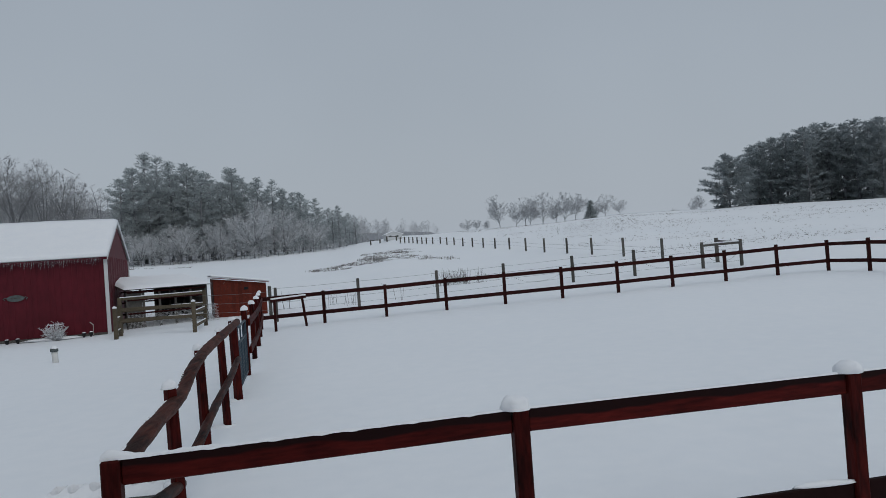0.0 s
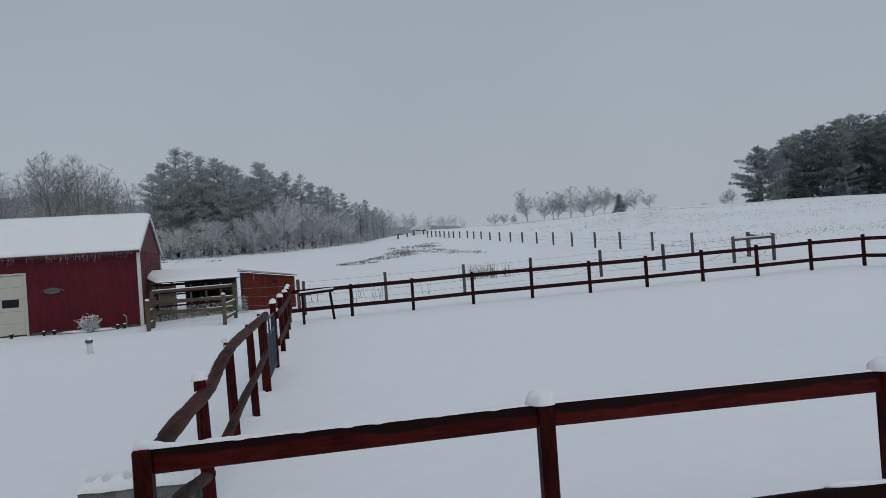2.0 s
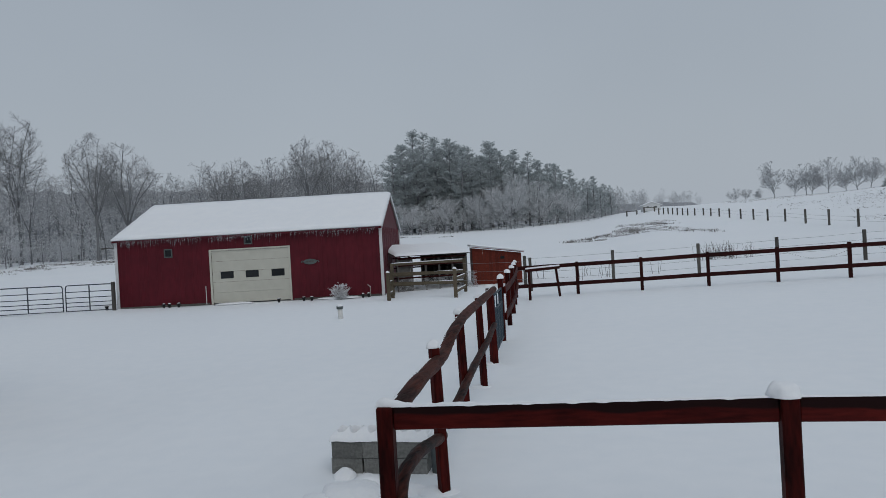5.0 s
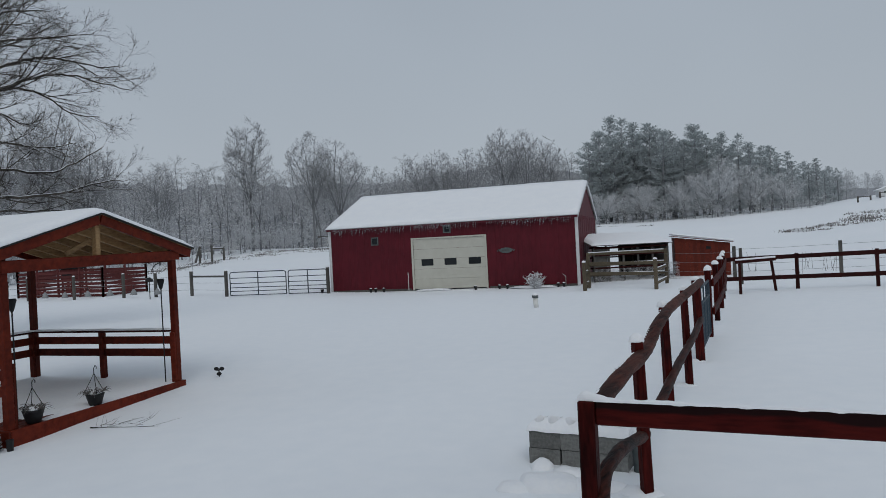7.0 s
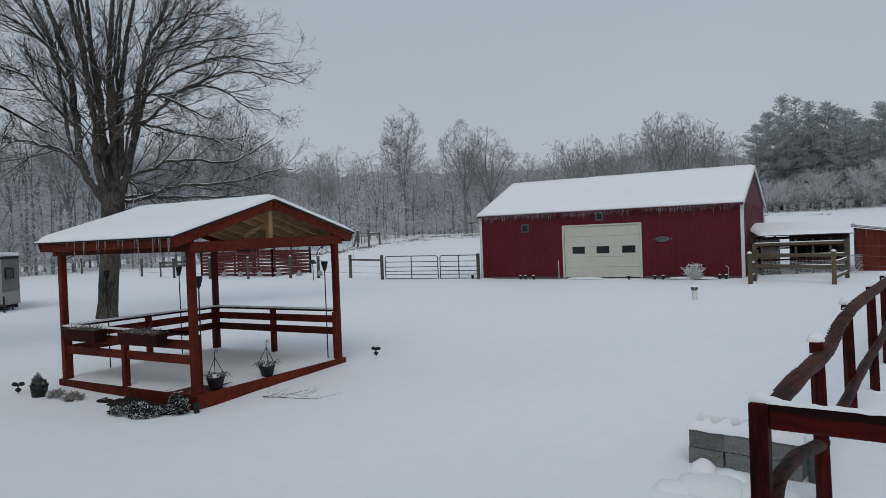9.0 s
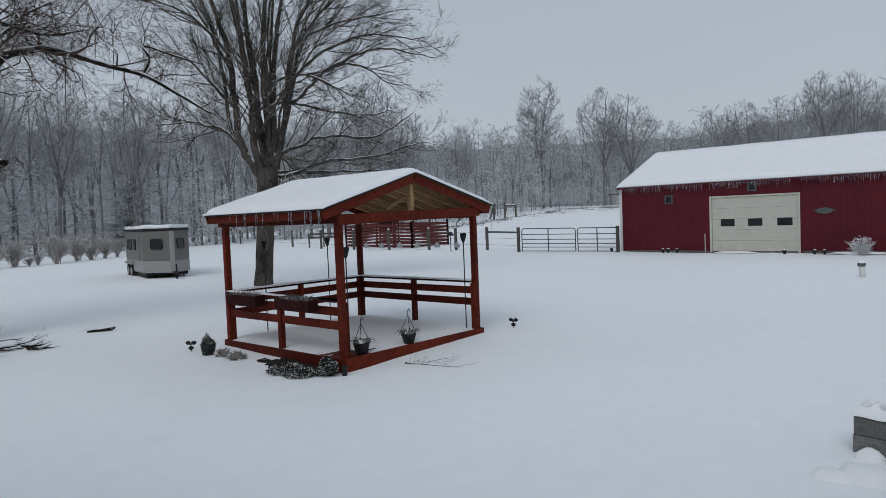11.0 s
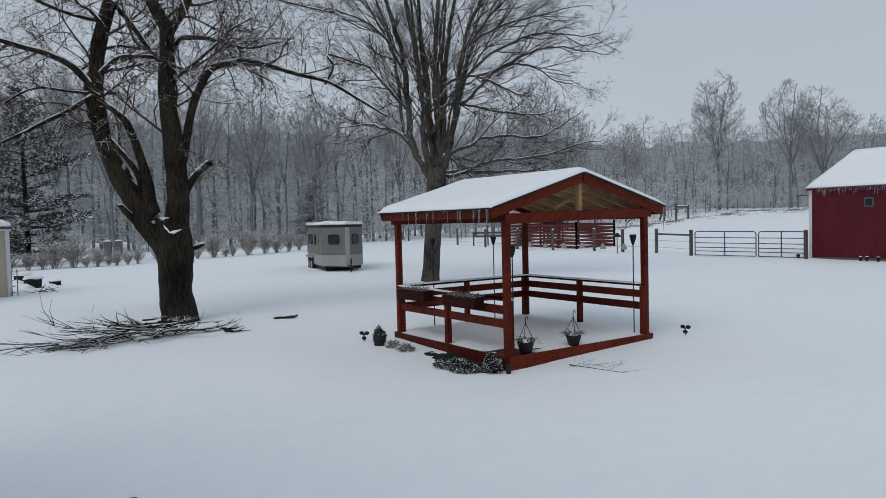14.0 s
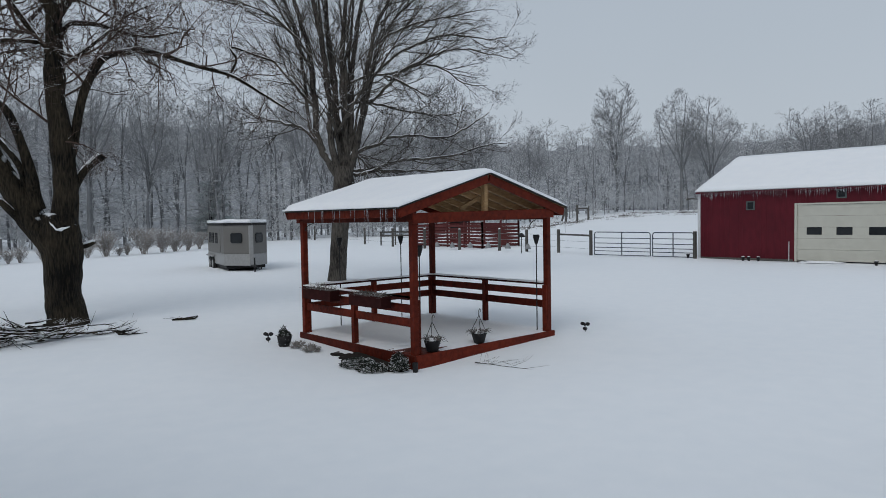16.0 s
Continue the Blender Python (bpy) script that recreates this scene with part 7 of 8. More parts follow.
# ---- things round the gazebo ----
def build_gazebo_things():
    def loc(x, y, z=0.0, rz=0.0):
        return GAZEBO @ pose(x, y, z, 0, 0, rz)
    rnd = random.Random(15)
    # garden torches on thin poles
    for x, y, z0, top in ((3.30, 0.13, -0.02, 1.90), (0.42, 0.35, -0.02, 1.79), (2.69, 3.72, -0.22, 1.87), (1.0, 3.72, -0.22, 1.88)):
        t = thing("garden_torch", "black cone-headed garden torch on a thin pole", "torch", loc(x, y, 0), "torches round the gazebo")
        part("pole", tube(bmesh.new(), [(0, 0, z0), (0, 0, top - 0.2)], 0.012, 6), BLACK, t)
        part("head", tube(bmesh.new(), [(0, 0, top - 0.2), (0, 0, top - 0.16), (0, 0, top - 0.03), (0, 0, top)], [0.015, 0.035, 0.07, 0.06], 10), BLACK, t, smooth=True)
    s = thing("garden_stake", "short black stake light at the gazebo post", "stake light", loc(-0.2, -0.24, 0))
    part("stake", tube(bmesh.new(), [(0, 0, -0.42), (0, 0, -0.28), (0, 0, -0.1)], [0.015, 0.04, 0.05], 8), BLACK, s)
    # hanging baskets set down on the deck
    for x, y, sz, seed in ((0.44, 0.06, 0.88, 1), (1.55, 0.03, 0.84, 2)):
        b = thing("hanging_basket", "black plant basket with hanger and dead frosted stems", "plant basket", loc(x, y, -0.045), "baskets on the deck")
        part("pot", tube(bmesh.new(), [(0, 0, 0.0), (0, 0, 0.02), (0, 0, 0.2 * sz), (0, 0, 0.22 * sz)], [0.10 * sz, 0.115 * sz, 0.165 * sz, 0.175 * sz], 14), BLACK, b, smooth=True)
        for k in range(3):
            a = k * 2.1 + seed
            part("hanger_wire", tube(bmesh.new(), [(math.cos(a) * 0.165, math.sin(a) * 0.165, 0.21), (math.cos(a) * 0.05, math.sin(a) * 0.05, 0.42), (0, 0, 0.52)], 0.005, 4), BLACK, b)
        part("hook", tube(bmesh.new(), [(0, 0, 0.52), (0, 0, 0.60), (0.03, 0, 0.64), (0.055, 0, 0.61), (0.05, 0, 0.58)], 0.007, 5), BLACK, b)
        r = random.Random(seed)
        bm = bmesh.new()
        for k in range(110):
            a = r.uniform(0, math.tau)
            v = Vector((math.cos(a), math.sin(a), r.uniform(-0.1, 0.9))).normalized()
            o = Vector((math.cos(a), math.sin(a), 0)) * r.uniform(0, 0.12) + Vector((0, 0, 0.2))
            e = o + v * r.uniform(0.05, 0.19)
            tube(bm, [o, o.lerp(e, 0.6) + Vector((0, 0, 0.02)), e - Vector((0, 0, 0.03))], [0.005, 0.004, 0.002], 3, False)
        tagged(part("dead_stem_tuft", bm, WEED, b), kind="stuff")
        part("snow", blob(bmesh.new(), (0, 0, 0.2), 0.10, 0.10, 0.04, 2, 0.3, seed), SNOW_CAP, b, smooth=True)
    # window boxes hooked on the near rail
    for y in (2.56, 0.98):
        b = thing("planter_box", "dark red wooden planter box with dry frosted plants", "planter", loc(-0.215, y, 0.03), "planters on the rail")
        for q in ((-0.11, -0.09, -0.48, 0.48, 0.70, 0.90), (0.09, 0.11, -0.48, 0.48, 0.70, 0.90), (-0.09, 0.09, -0.48, -0.46, 0.70, 0.90), (-0.09, 0.09, 0.46, 0.48, 0.70, 0.90)):
            part("side_board", box(bmesh.new(), *q), STAIN_DARK, b)
        part("base_board", box(bmesh.new(), -0.088, 0.088, -0.458, 0.458, 0.70, 0.72), STAIN, b)
        part("soil_snow", box(bmesh.new(), -0.088, 0.088, -0.458, 0.458, 0.80, 0.875, 0.02), SNOW_CAP, b)
        bm = bmesh.new()
        for k in range(170):
            o = Vector((rnd.uniform(-0.08, 0.08), rnd.uniform(-0.44, 0.44), 0.86))
            v = Vector((rnd.gauss(-0.2, 0.7), rnd.gauss(0, 0.7), rnd.uniform(0.2, 1.0))).normalized()
            e = o + v * rnd.uniform(0.06, 0.2)
            tube(bm, [o, o.lerp(e, 0.5) + Vector((0, 0, 0.015)), e], [0.005, 0.004, 0.002], 3, False)
        tagged(part("dry_plants", bm, WEED, b), kind="stuff")
    # evergreen shrubs, low juniper, upright one, snowy tufts
    def shrub(name, label, x, y, r, h, n, seed, mat, size=0.10, pot=False, up=0.4):
        o = thing(name, label, "shrub", at_ground(x, y))
        rr = random.Random(seed)
        bm = bmesh.new()
        for k in range(n):
            a, q = rr.uniform(0, math.tau), math.sqrt(rr.random())
            c = Vector((math.cos(a) * q * r, math.sin(a) * q * r, h * (0.1 + 0.9 * rr.random() * (1 - 0.55 * q * q))))
            d = Vector((math.cos(a) * q, math.sin(a) * q, up + rr.random() * 0.5))
            spray(bm, rr, c, d, size * rr.uniform(0.7, 1.3), 7)
        part("foliage", bm, mat, o)
        bm = bmesh.new()
        for k in range(4):
            a = rr.uniform(0, math.tau)
            tube(bm, [(0, 0, -0.03), (math.cos(a) * r * 0.3, math.sin(a) * r * 0.3, h * 0.5)], [0.012, 0.006], 4)
        part("stems", bm, BARK, o)
        if pot:
            part("pot", tube(bmesh.new(), [(0, 0, -0.02), (0, 0, 0.2)], [0.11, 0.14], 12), BLACK, o, smooth=True)
        return o
    shrub("potted_shrub", "small snowy evergreen in a black pot", -13.22, 3.62, 0.11, 0.38, 330, 2, JUNIPER, 0.038, True, 0.9)
    shrub("low_juniper", "low spreading evergreen with snow on its sprigs", -10.62, 4.33, 0.24, 0.11, 520, 3, JUNIPER, 0.042)
    shrub("low_juniper", "low spreading evergreen with snow on its sprigs", -11.02, 4.24, 0.28, 0.13, 560, 7, JUNIPER, 0.042)
    shrub("round_shrub", "dense round evergreen shrub at the gazebo corner", -10.36, 4.70, 0.15, 0.32, 560, 4, JUNIPER, 0.036)
    # dark earth kept bare under the eave
    b = thing("bare_soil", "dark wet soil left bare beside the gazebo", "soil", kind="stuff")
    bm = bmesh.new()
    nx, ny = 44, 22
    g = []
    for i in range(nx + 1):
        row = []
        for j in range(ny + 1):
            v, u = -0.35 + 2.3 * i / nx, -0.12 - 0.85 * j / ny
            w = GAZEBO @ Vector((u, v, 0))
            e = math.hypot((v - 0.75) / 1.05, (u + 0.2) / 0.5) + 0.55 * noise.noise(Vector((u * 3.0, v * 3.0, 1))) + 0.25 * noise.noise(Vector((u * 11.0, v * 11.0, 2)))
            row.append(bm.verts.new((w.x, w.y, ground(w.x, w.y) + 0.028 - 0.06 * smooth(0.7, 1.1, e))))
        g.append(row)
    for i in range(nx):
        for j in range(ny):
            bm.faces.new((g[i][j], g[i][j + 1], g[i + 1][j + 1], g[i + 1][j]))
    part("earth", bm, SOIL, b, smooth=True)
    for k, (x, y) in enumerate(((-12.95, 3.80), (-12.50, 3.92))):
        shrub("frosted_tuft", "small snow-covered plant tuft", x, y, 0.13, 0.11, 60, 20 + k, LEAF, 0.07)
    # black garden spinners
    for x, y, a in ((-11.08, 9.28, 30), (-13.72, 3.44, 60)):
        p = thing("garden_spinner", "small black three-bladed garden spinner in the snow", "spinner", at_ground(x, y, a) @ Matrix.Diagonal((0.7, 0.7, 0.78, 1)), "garden spinners")
        part("stem", tube(bmesh.new(), [(0, 0, -0.05), (0, 0, 0.16)], 0.012, 5), BLACK, p)
        for k in range(3):
            b = k * 2.09 + 0.5
            bm = blob(bmesh.new(), (math.cos(b) * 0.085, 0.0, 0.17 + math.sin(b) * 0.085), 0.075, 0.022, 0.05, 2, 0.1, k)
            part("blade", bm, BLACK, p, smooth=True)
        part("boss", blob(bmesh.new(), (0, -0.02, 0.17), 0.03, 0.03, 0.03, 1, 0.0), BLACK, p)


build_gazebo_things()


# ---- concrete blocks at the fence corner ----
def build_blocks():
    m = pose(-3.08, 6.4, 0, 0, 0, 4) @ Matrix.Diagonal((0.84, 0.84, 0.9, 1))
    def block_mesh():
        bm = bmesh.new()
        L, W, H = 0.386, 0.192, 0.192
        cells = ((0.035, 0.18), (0.212, 0.357))
        xs = [0.0] + [v for c in cells for v in c] + [L]
        for i in range(len(xs) - 1):
            inner = i % 2 == 1
            if inner:
                box(bm, xs[i], xs[i + 1], 0, 0.035, 0, H)
                box(bm, xs[i], xs[i + 1], W - 0.035, W, 0, H)
            else:
                box(bm, xs[i], xs[i + 1], 0, W, 0, H)
        bmesh.ops.remove_doubles(bm, verts=bm.verts, dist=0.0005)
        return finish("block", bm, BLOCK)
    me = block_mesh()
    z0 = -0.02
    for row in range(2):
        for i in range(3):
            for j in range(2):
                o = new("concrete_block", me)
                o.matrix_basis = m @ pose(i * 0.4 + 0.01 * ((i + row) % 2), j * 0.2, z0 + row * 0.2, 0, 0, 0)
                tagged(o, "grey hollow concrete block in a snow-topped stack", "concrete block", "stacked concrete blocks")
    # snow over the tops, dimpled at the hollows
    bm = bmesh.new()
    nx, ny = 110, 40
    g = []
    for i in range(nx + 1):
        row = []
        for j in range(ny + 1):
            x, y = -0.02 + 1.24 * i / nx, -0.02 + 0.44 * j / ny
            edge = min(1, min(i, nx - i) / 8, min(j, ny - j) / 14)
            z = z0 + 0.385 + 0.125 * math.sqrt(edge) + 0.01 * noise.noise(Vector((x * 6, y * 6, 0)))
            for c in range(3):
                for h in (0.107, 0.285):
                    d = math.hypot((x - c * 0.4 - h) / 0.074, (y - 0.19) / 0.13)
                    z -= 0.2 * (1 - smooth(0.8, 1.0, d))
            row.append(bm.verts.new((x, y, z)))
        g.append(row)
    for i in range(nx):
        for j in range(ny):
            bm.faces.new((g[i][j], g[i + 1][j], g[i + 1][j + 1], g[i][j + 1]))
    s = thing("block_snow", "snow cap with dimples over the block stack", "snow", m)
    part("cap", bm, SNOW_CAP, s, smooth=True)
    # snow-buried stones in front, and a dark pot on the end
    for k, (x, y, r, h) in enumerate(((0.2, -0.12, 0.15, 0.13), (0.55, -0.2, 0.2, 0.10), (0.45, -0.62, 0.42, 0.12), (0.95, -0.5, 0.32, 0.10), (0.15, -0.85, 0.25, 0.08))):
        o = thing("buried_stone", "rounded stone buried under snow by the blocks", "stone", m @ pose(x, y, -0.03), "stones by the blocks")
        part("snow_mound", blob(bmesh.new(), (0, 0, 0), r, r * 0.8, h, 3, 0.25, k * 3.0, floor=-0.03), SNOW_CAP, o, smooth=True)
    p = thing("grey_pot", "grey plastic pot with snow beside the blocks", "pot", m @ pose(1.29, 0.08, -0.02))
    part("pot", tube(bmesh.new(), [(0, 0, 0.0), (0, 0, 0.38), (0, 0, 0.42)], [0.06, 0.075, 0.08], 14), SIGN, p, smooth=True)
    part("snow", blob(bmesh.new(), (0, 0, 0.42), 0.09, 0.09, 0.07, 2, 0.4, 2.0), SNOW_CAP, p, smooth=True)


build_blocks()


# ---- small things before the barn ----
def build_barn_things():
    s = thing("vent_pipe", "short white plastic pipe standing out of the snow", "pipe", at_ground(-9.83, 21.77, 0))
    part("pipe", tube(bmesh.new(), [(0.03, 0, -0.1), (0, 0, 0.36)], 0.085, 14), PLASTIC_WHITE, s, smooth=True)
    part("cap", tube(bmesh.new(), [(0, 0, 0.33), (0, 0, 0.42)], 0.11, 14), SIGN, s, smooth=True)
    part("snow", blob(bmesh.new(), (0, 0, 0.42), 0.11, 0.11, 0.09, 2, 0.15, 1.0), SNOW_CAP, s, smooth=True)
    B = pose(-25.4, 29.4, -0.06, 0, 0, 13.5)
    for x, two in ((2.55, True), (3.3, False), (-0.35, False), (8.35, False), (9.6, False), (10.0, False), (12.55, True)):
        for k in range(2 if two else 1):
            w = B @ Vector((x + 0.28 * k, -0.55, 0))
            l = thing("path_light", "small black path light capped with snow", "path light", at_ground(w.x, w.y), "path lights along the barn")
            part("lamp", tube(bmesh.new(), [(0, 0, -0.03), (0, 0, 0.12), (0, 0, 0.2)], [0.04, 0.075, 0.10], 8), BLACK, l)
            part("snow", blob(bmesh.new(), (0, 0, 0.2), 0.075, 0.075, 0.035, 2, 0.2, x), SNOW_CAP, l, smooth=True)
    w = B @ Vector((11.45, -0.7, 0))
    o = thing("frosted_bush", "leafless bush coated in snow against the barn", "bush", at_ground(w.x, w.y))
    rnd = random.Random(31)
    bm = bmesh.new()
    for k in range(16):
        a = rnd.uniform(0, math.tau)
        far_branch(bm, rnd, (0, 0, -0.05), (math.cos(a) * 0.6, math.sin(a) * 0.6, 1), rnd.uniform(0.5, 0.78), 0.016, 8, 8, 0.0, 0.012)
    part("branchwork", bm, FROST, o)
    bm = bmesh.new()
    for k in range(150):
        a = rnd.uniform(0, math.tau)
        q = rnd.random() ** 0.5 * 0.38
        spray(bm, rnd, (math.cos(a) * q, math.sin(a) * q, 0.15 + rnd.random() * 0.6), (math.cos(a), math.sin(a), 0.6), 0.06, 4)
    tagged(part("snow_tuft", bm, SNOW_CAP, o), kind="stuff")
    w = B @ Vector((12.9, -0.4, 0))
    t = thing("dead_stem", "single bent dead plant stem by the barn", "plant", at_ground(w.x, w.y))
    part("stem", tube(bmesh.new(), [(0, 0, -0.05), (0.02, 0, 0.5), (-0.12, 0, 0.62)], 0.02, 5), LEAF, t)


build_barn_things()


# ---- hedge, shed and heap ----
def build_west():
    rnd = random.Random(77)
    kinds = []
    for k in range(4):
        r = random.Random(500 + k)
        bs, bl = bmesh.new(), bmesh.new()
        for s in range(16):
            a = r.uniform(0, math.tau)
            far_branch(bs, r, (r.gauss(0, 0.08), r.gauss(0, 0.08), -0.05), (math.cos(a) * 0.45, math.sin(a) * 0.45, 1), r.uniform(1.2, 1.7), 0.026, 11, 9, 0.0, 0.012)
        for s in range(420):
            a, q = r.uniform(0, math.tau), r.random() ** 0.5
            z = 0.45 + r.random() * 1.15
            spray(bl, r, (math.cos(a) * q * 0.75 * z / 1.5, math.sin(a) * q * 0.75 * z / 1.5, z), (math.cos(a), math.sin(a), 0.7), 0.07, 4)
        b = thing("hedge_bush", "twiggy hedge bush with dry leaves and snow", "bush", None, "row of hedge bushes")
        tagged(part("branchwork", bs, LEAF, b), kind="stuff")
        tagged(part("foliage", bl, LEAF, b), kind="stuff")
        kinds.append(b)
    row = [(-44.6, -10.6, 1.2), (-45.4, -9.6, 1.35), (-46.2, -8.8, 1.1), (-46.8, -8.0, 1.0), (-47.4, -7.3, 1.0), (-47.9, -6.7, 1.6), (-47.6, -5.75, 1.65), (-47.5, -5.0, 0.6), (-47.4, -4.4, 1.1), (-47.8, -3.8, 0.62),
           (-48.3, -3.35, 0.95), (-49.2, -2.8, 0.8), (-50.1, -2.2, 0.98), (-51.0, -1.0, 0.8), (-51.8, 0.3, 0.9), (-52.9, 1.6, 0.95), (-54.9, 2.8, 1.8), (-55.3, 3.7, 0.6), (-55.8, 4.3, 0.8), (-56.6, 5.5, 1.95), (-58.5, 7.1, 1.85), (-59.9, 8.2, 1.6), (-61.4, 9.4, 1.7), (-63.6, 10.7, 1.5)]
    for n, (x, y, h) in enumerate(row):
        m = Matrix.Translation((x, y, ground(x, y))) @ Matrix.Rotation(n * 2.3, 4, "Z")
        b = kinds[n] if n < 4 else copy_thing(kinds[n % 4], m)
        b.matrix_basis = m
        b.scale = (h / 1.6 * rnd.uniform(0.85, 1.1), h / 1.6 * rnd.uniform(0.85, 1.1), h / 1.6)
    for x, y in ((-66.5, -5.25), (-66.6, -4.4)):
        s = thing("stone_marker", "upright grey stone with a cap of snow", "stone", at_ground(x, y, 85), "pair of grey stones")
        part("stone", box(bmesh.new(), -0.3, 0.3, -0.13, 0.13, -0.1, 1.35, 0.05), GREY_STONE, s)
        part("snow", blob(bmesh.new(), (0, 0, 1.35), 0.33, 0.17, 0.11, 2, 0.1, x, floor=1.345), SNOW_CAP, s, smooth=True)
    # beige shed
    d = thing("garden_shed", "beige shed with white trim and snow on the roof", "shed", pose(-28.18, -5.47, -0.03, 0, 0, -34.8))
    L, D, H = 3.6, 2.6, 2.38
    for k in range(18):
        part("siding_board", box(bmesh.new(), k * 0.2 + 0.002, k * 0.2 + 0.197, -0.02 - (0.008 if k % 2 else 0), 0.03, 0, H), BEIGE, d)
    part("end_wall", box(bmesh.new(), 0.0, 0.05, -D, -0.025, 0, H), BEIGE, d)
    part("end_wall", box(bmesh.new(), L - 0.05, L, -D, -0.025, 0, H), BEIGE, d)
    part("rear_wall", box(bmesh.new(), 0.052, L - 0.052, -D, -D + 0.05, 0, H), BEIGE, d)
    part("corner_trim", box(bmesh.new(), -0.06, 0.1, -0.03, 0.06, 0, H), TRIM, d)
    part("door_trim", box(bmesh.new(), 0.82, 0.94, 0.031, 0.06, 0, 2.1), TRIM, d)
    part("door", box(bmesh.new(), 0.942, 1.9, 0.031, 0.05, 0.02, 2.1), DOOR_WHITE, d)
    part("eave_board", box(bmesh.new(), -0.08, L + 0.08, 0.061, 0.12, H - 0.06, H + 0.05), TRIM, d)
    for y0, y1, x in ((0.15, -D / 2, L), (-D - 0.15, -D / 2, L)):
        part("roof", beam(bmesh.new(), (L / 2, y0, H + 0.03), (L / 2, y1, H + 0.42), L + 0.16, 0.06), GREY_WOOD, d)
        part("roof_snow", beam(bmesh.new(), (L / 2, y0 * 1.02, H + 0.14), (L / 2, y1, H + 0.55), L + 0.24, 0.17, 0.07), SNOW_CAP, d)
    p = thing("leaning_ladder", "short grey ladder leaning on the shed's corner", "ladder", pose(-28.38, -5.30, -0.03, 0, 0, -34.8))
    for x in (0.0, 0.24):
        part("stile", beam(bmesh.new(), (x, 0.08, 0), (x - 0.16, -0.08, 0.95), 0.03, 0.05), GREY_WOOD, p)
    for k in range(4):
        part("rung", beam(bmesh.new(), (0.012 - 0.036 * k, 0.045 - 0.036 * k, 0.16 + 0.21 * k), (0.228 - 0.036 * k, 0.045 - 0.036 * k, 0.16 + 0.21 * k), 0.022, 0.022), GREY_WOOD, p)
    for k, (x, y, r, h) in enumerate(((-34.9, -6.2, 0.42, 0.46), (-31.75, -5.32, 0.38, 0.46), (-32.9, -4.7, 0.26, 0.22))):
        o = thing("covered_tub", "black tub half buried in snow near the shed", "tub", at_ground(x, y), "tubs near the shed")
        part("tub", tube(bmesh.new(), [(0, 0, -0.05), (0, 0, h * 0.75), (0, 0, h * 0.82)], [r * 0.8, r * 0.86, r * 0.9], 16), RUBBER, o, smooth=True)
        part("snow", blob(bmesh.new(), (0.02, 0, h * 0.82), r * 0.92, r * 0.9, h * 0.35, 3, 0.3, k * 2.0, floor=h * 0.78), SNOW_CAP, o, smooth=True)
        part("foot_drift", blob(bmesh.new(), (0.3 * r, -0.35 * r, 0.0), r * 0.9, r * 0.8, h * 0.45, 3, 0.3, k * 5.0), SNOW_CAP, o, smooth=True)
    o = thing("brush_heap", "few snowy sticks poking from the snow", "brush pile", at_ground(-29.15, -4.35))
    for k in range(10):
        bm = bmesh.new()
        stick(bm, bm, rnd, (rnd.gauss(0, 0.2), rnd.gauss(0, 0.2), 0.03), (rnd.gauss(0, 1), rnd.gauss(0, 1), 0.25), rnd.uniform(0.3, 0.6), 0.02, 0)
        part("stick", bm, TWIG, o)
    # snow-laden spruce beyond the shed
    for k, (yaw, r, h) in enumerate(((99.6, 54, 11.5), (103.5, 57, 12.5), (79.5, 84, 7.0))):
        x, y = polar(yaw, r)
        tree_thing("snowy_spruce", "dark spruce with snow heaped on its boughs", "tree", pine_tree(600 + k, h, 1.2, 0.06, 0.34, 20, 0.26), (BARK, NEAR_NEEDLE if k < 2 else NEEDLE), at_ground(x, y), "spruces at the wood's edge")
    # near dark sprig at the foot of the view
    x, y = -5.9, -0.5
    o = thing("dark_garden_orb", "dark round garden ornament capped by snow", "ornament", at_ground(x, y))
    part("orb", blob(bmesh.new(), (0, 0, 0.07), 0.12, 0.12, 0.11, 3, 0.1, 2.0), BLACK, o, smooth=True)


build_west()


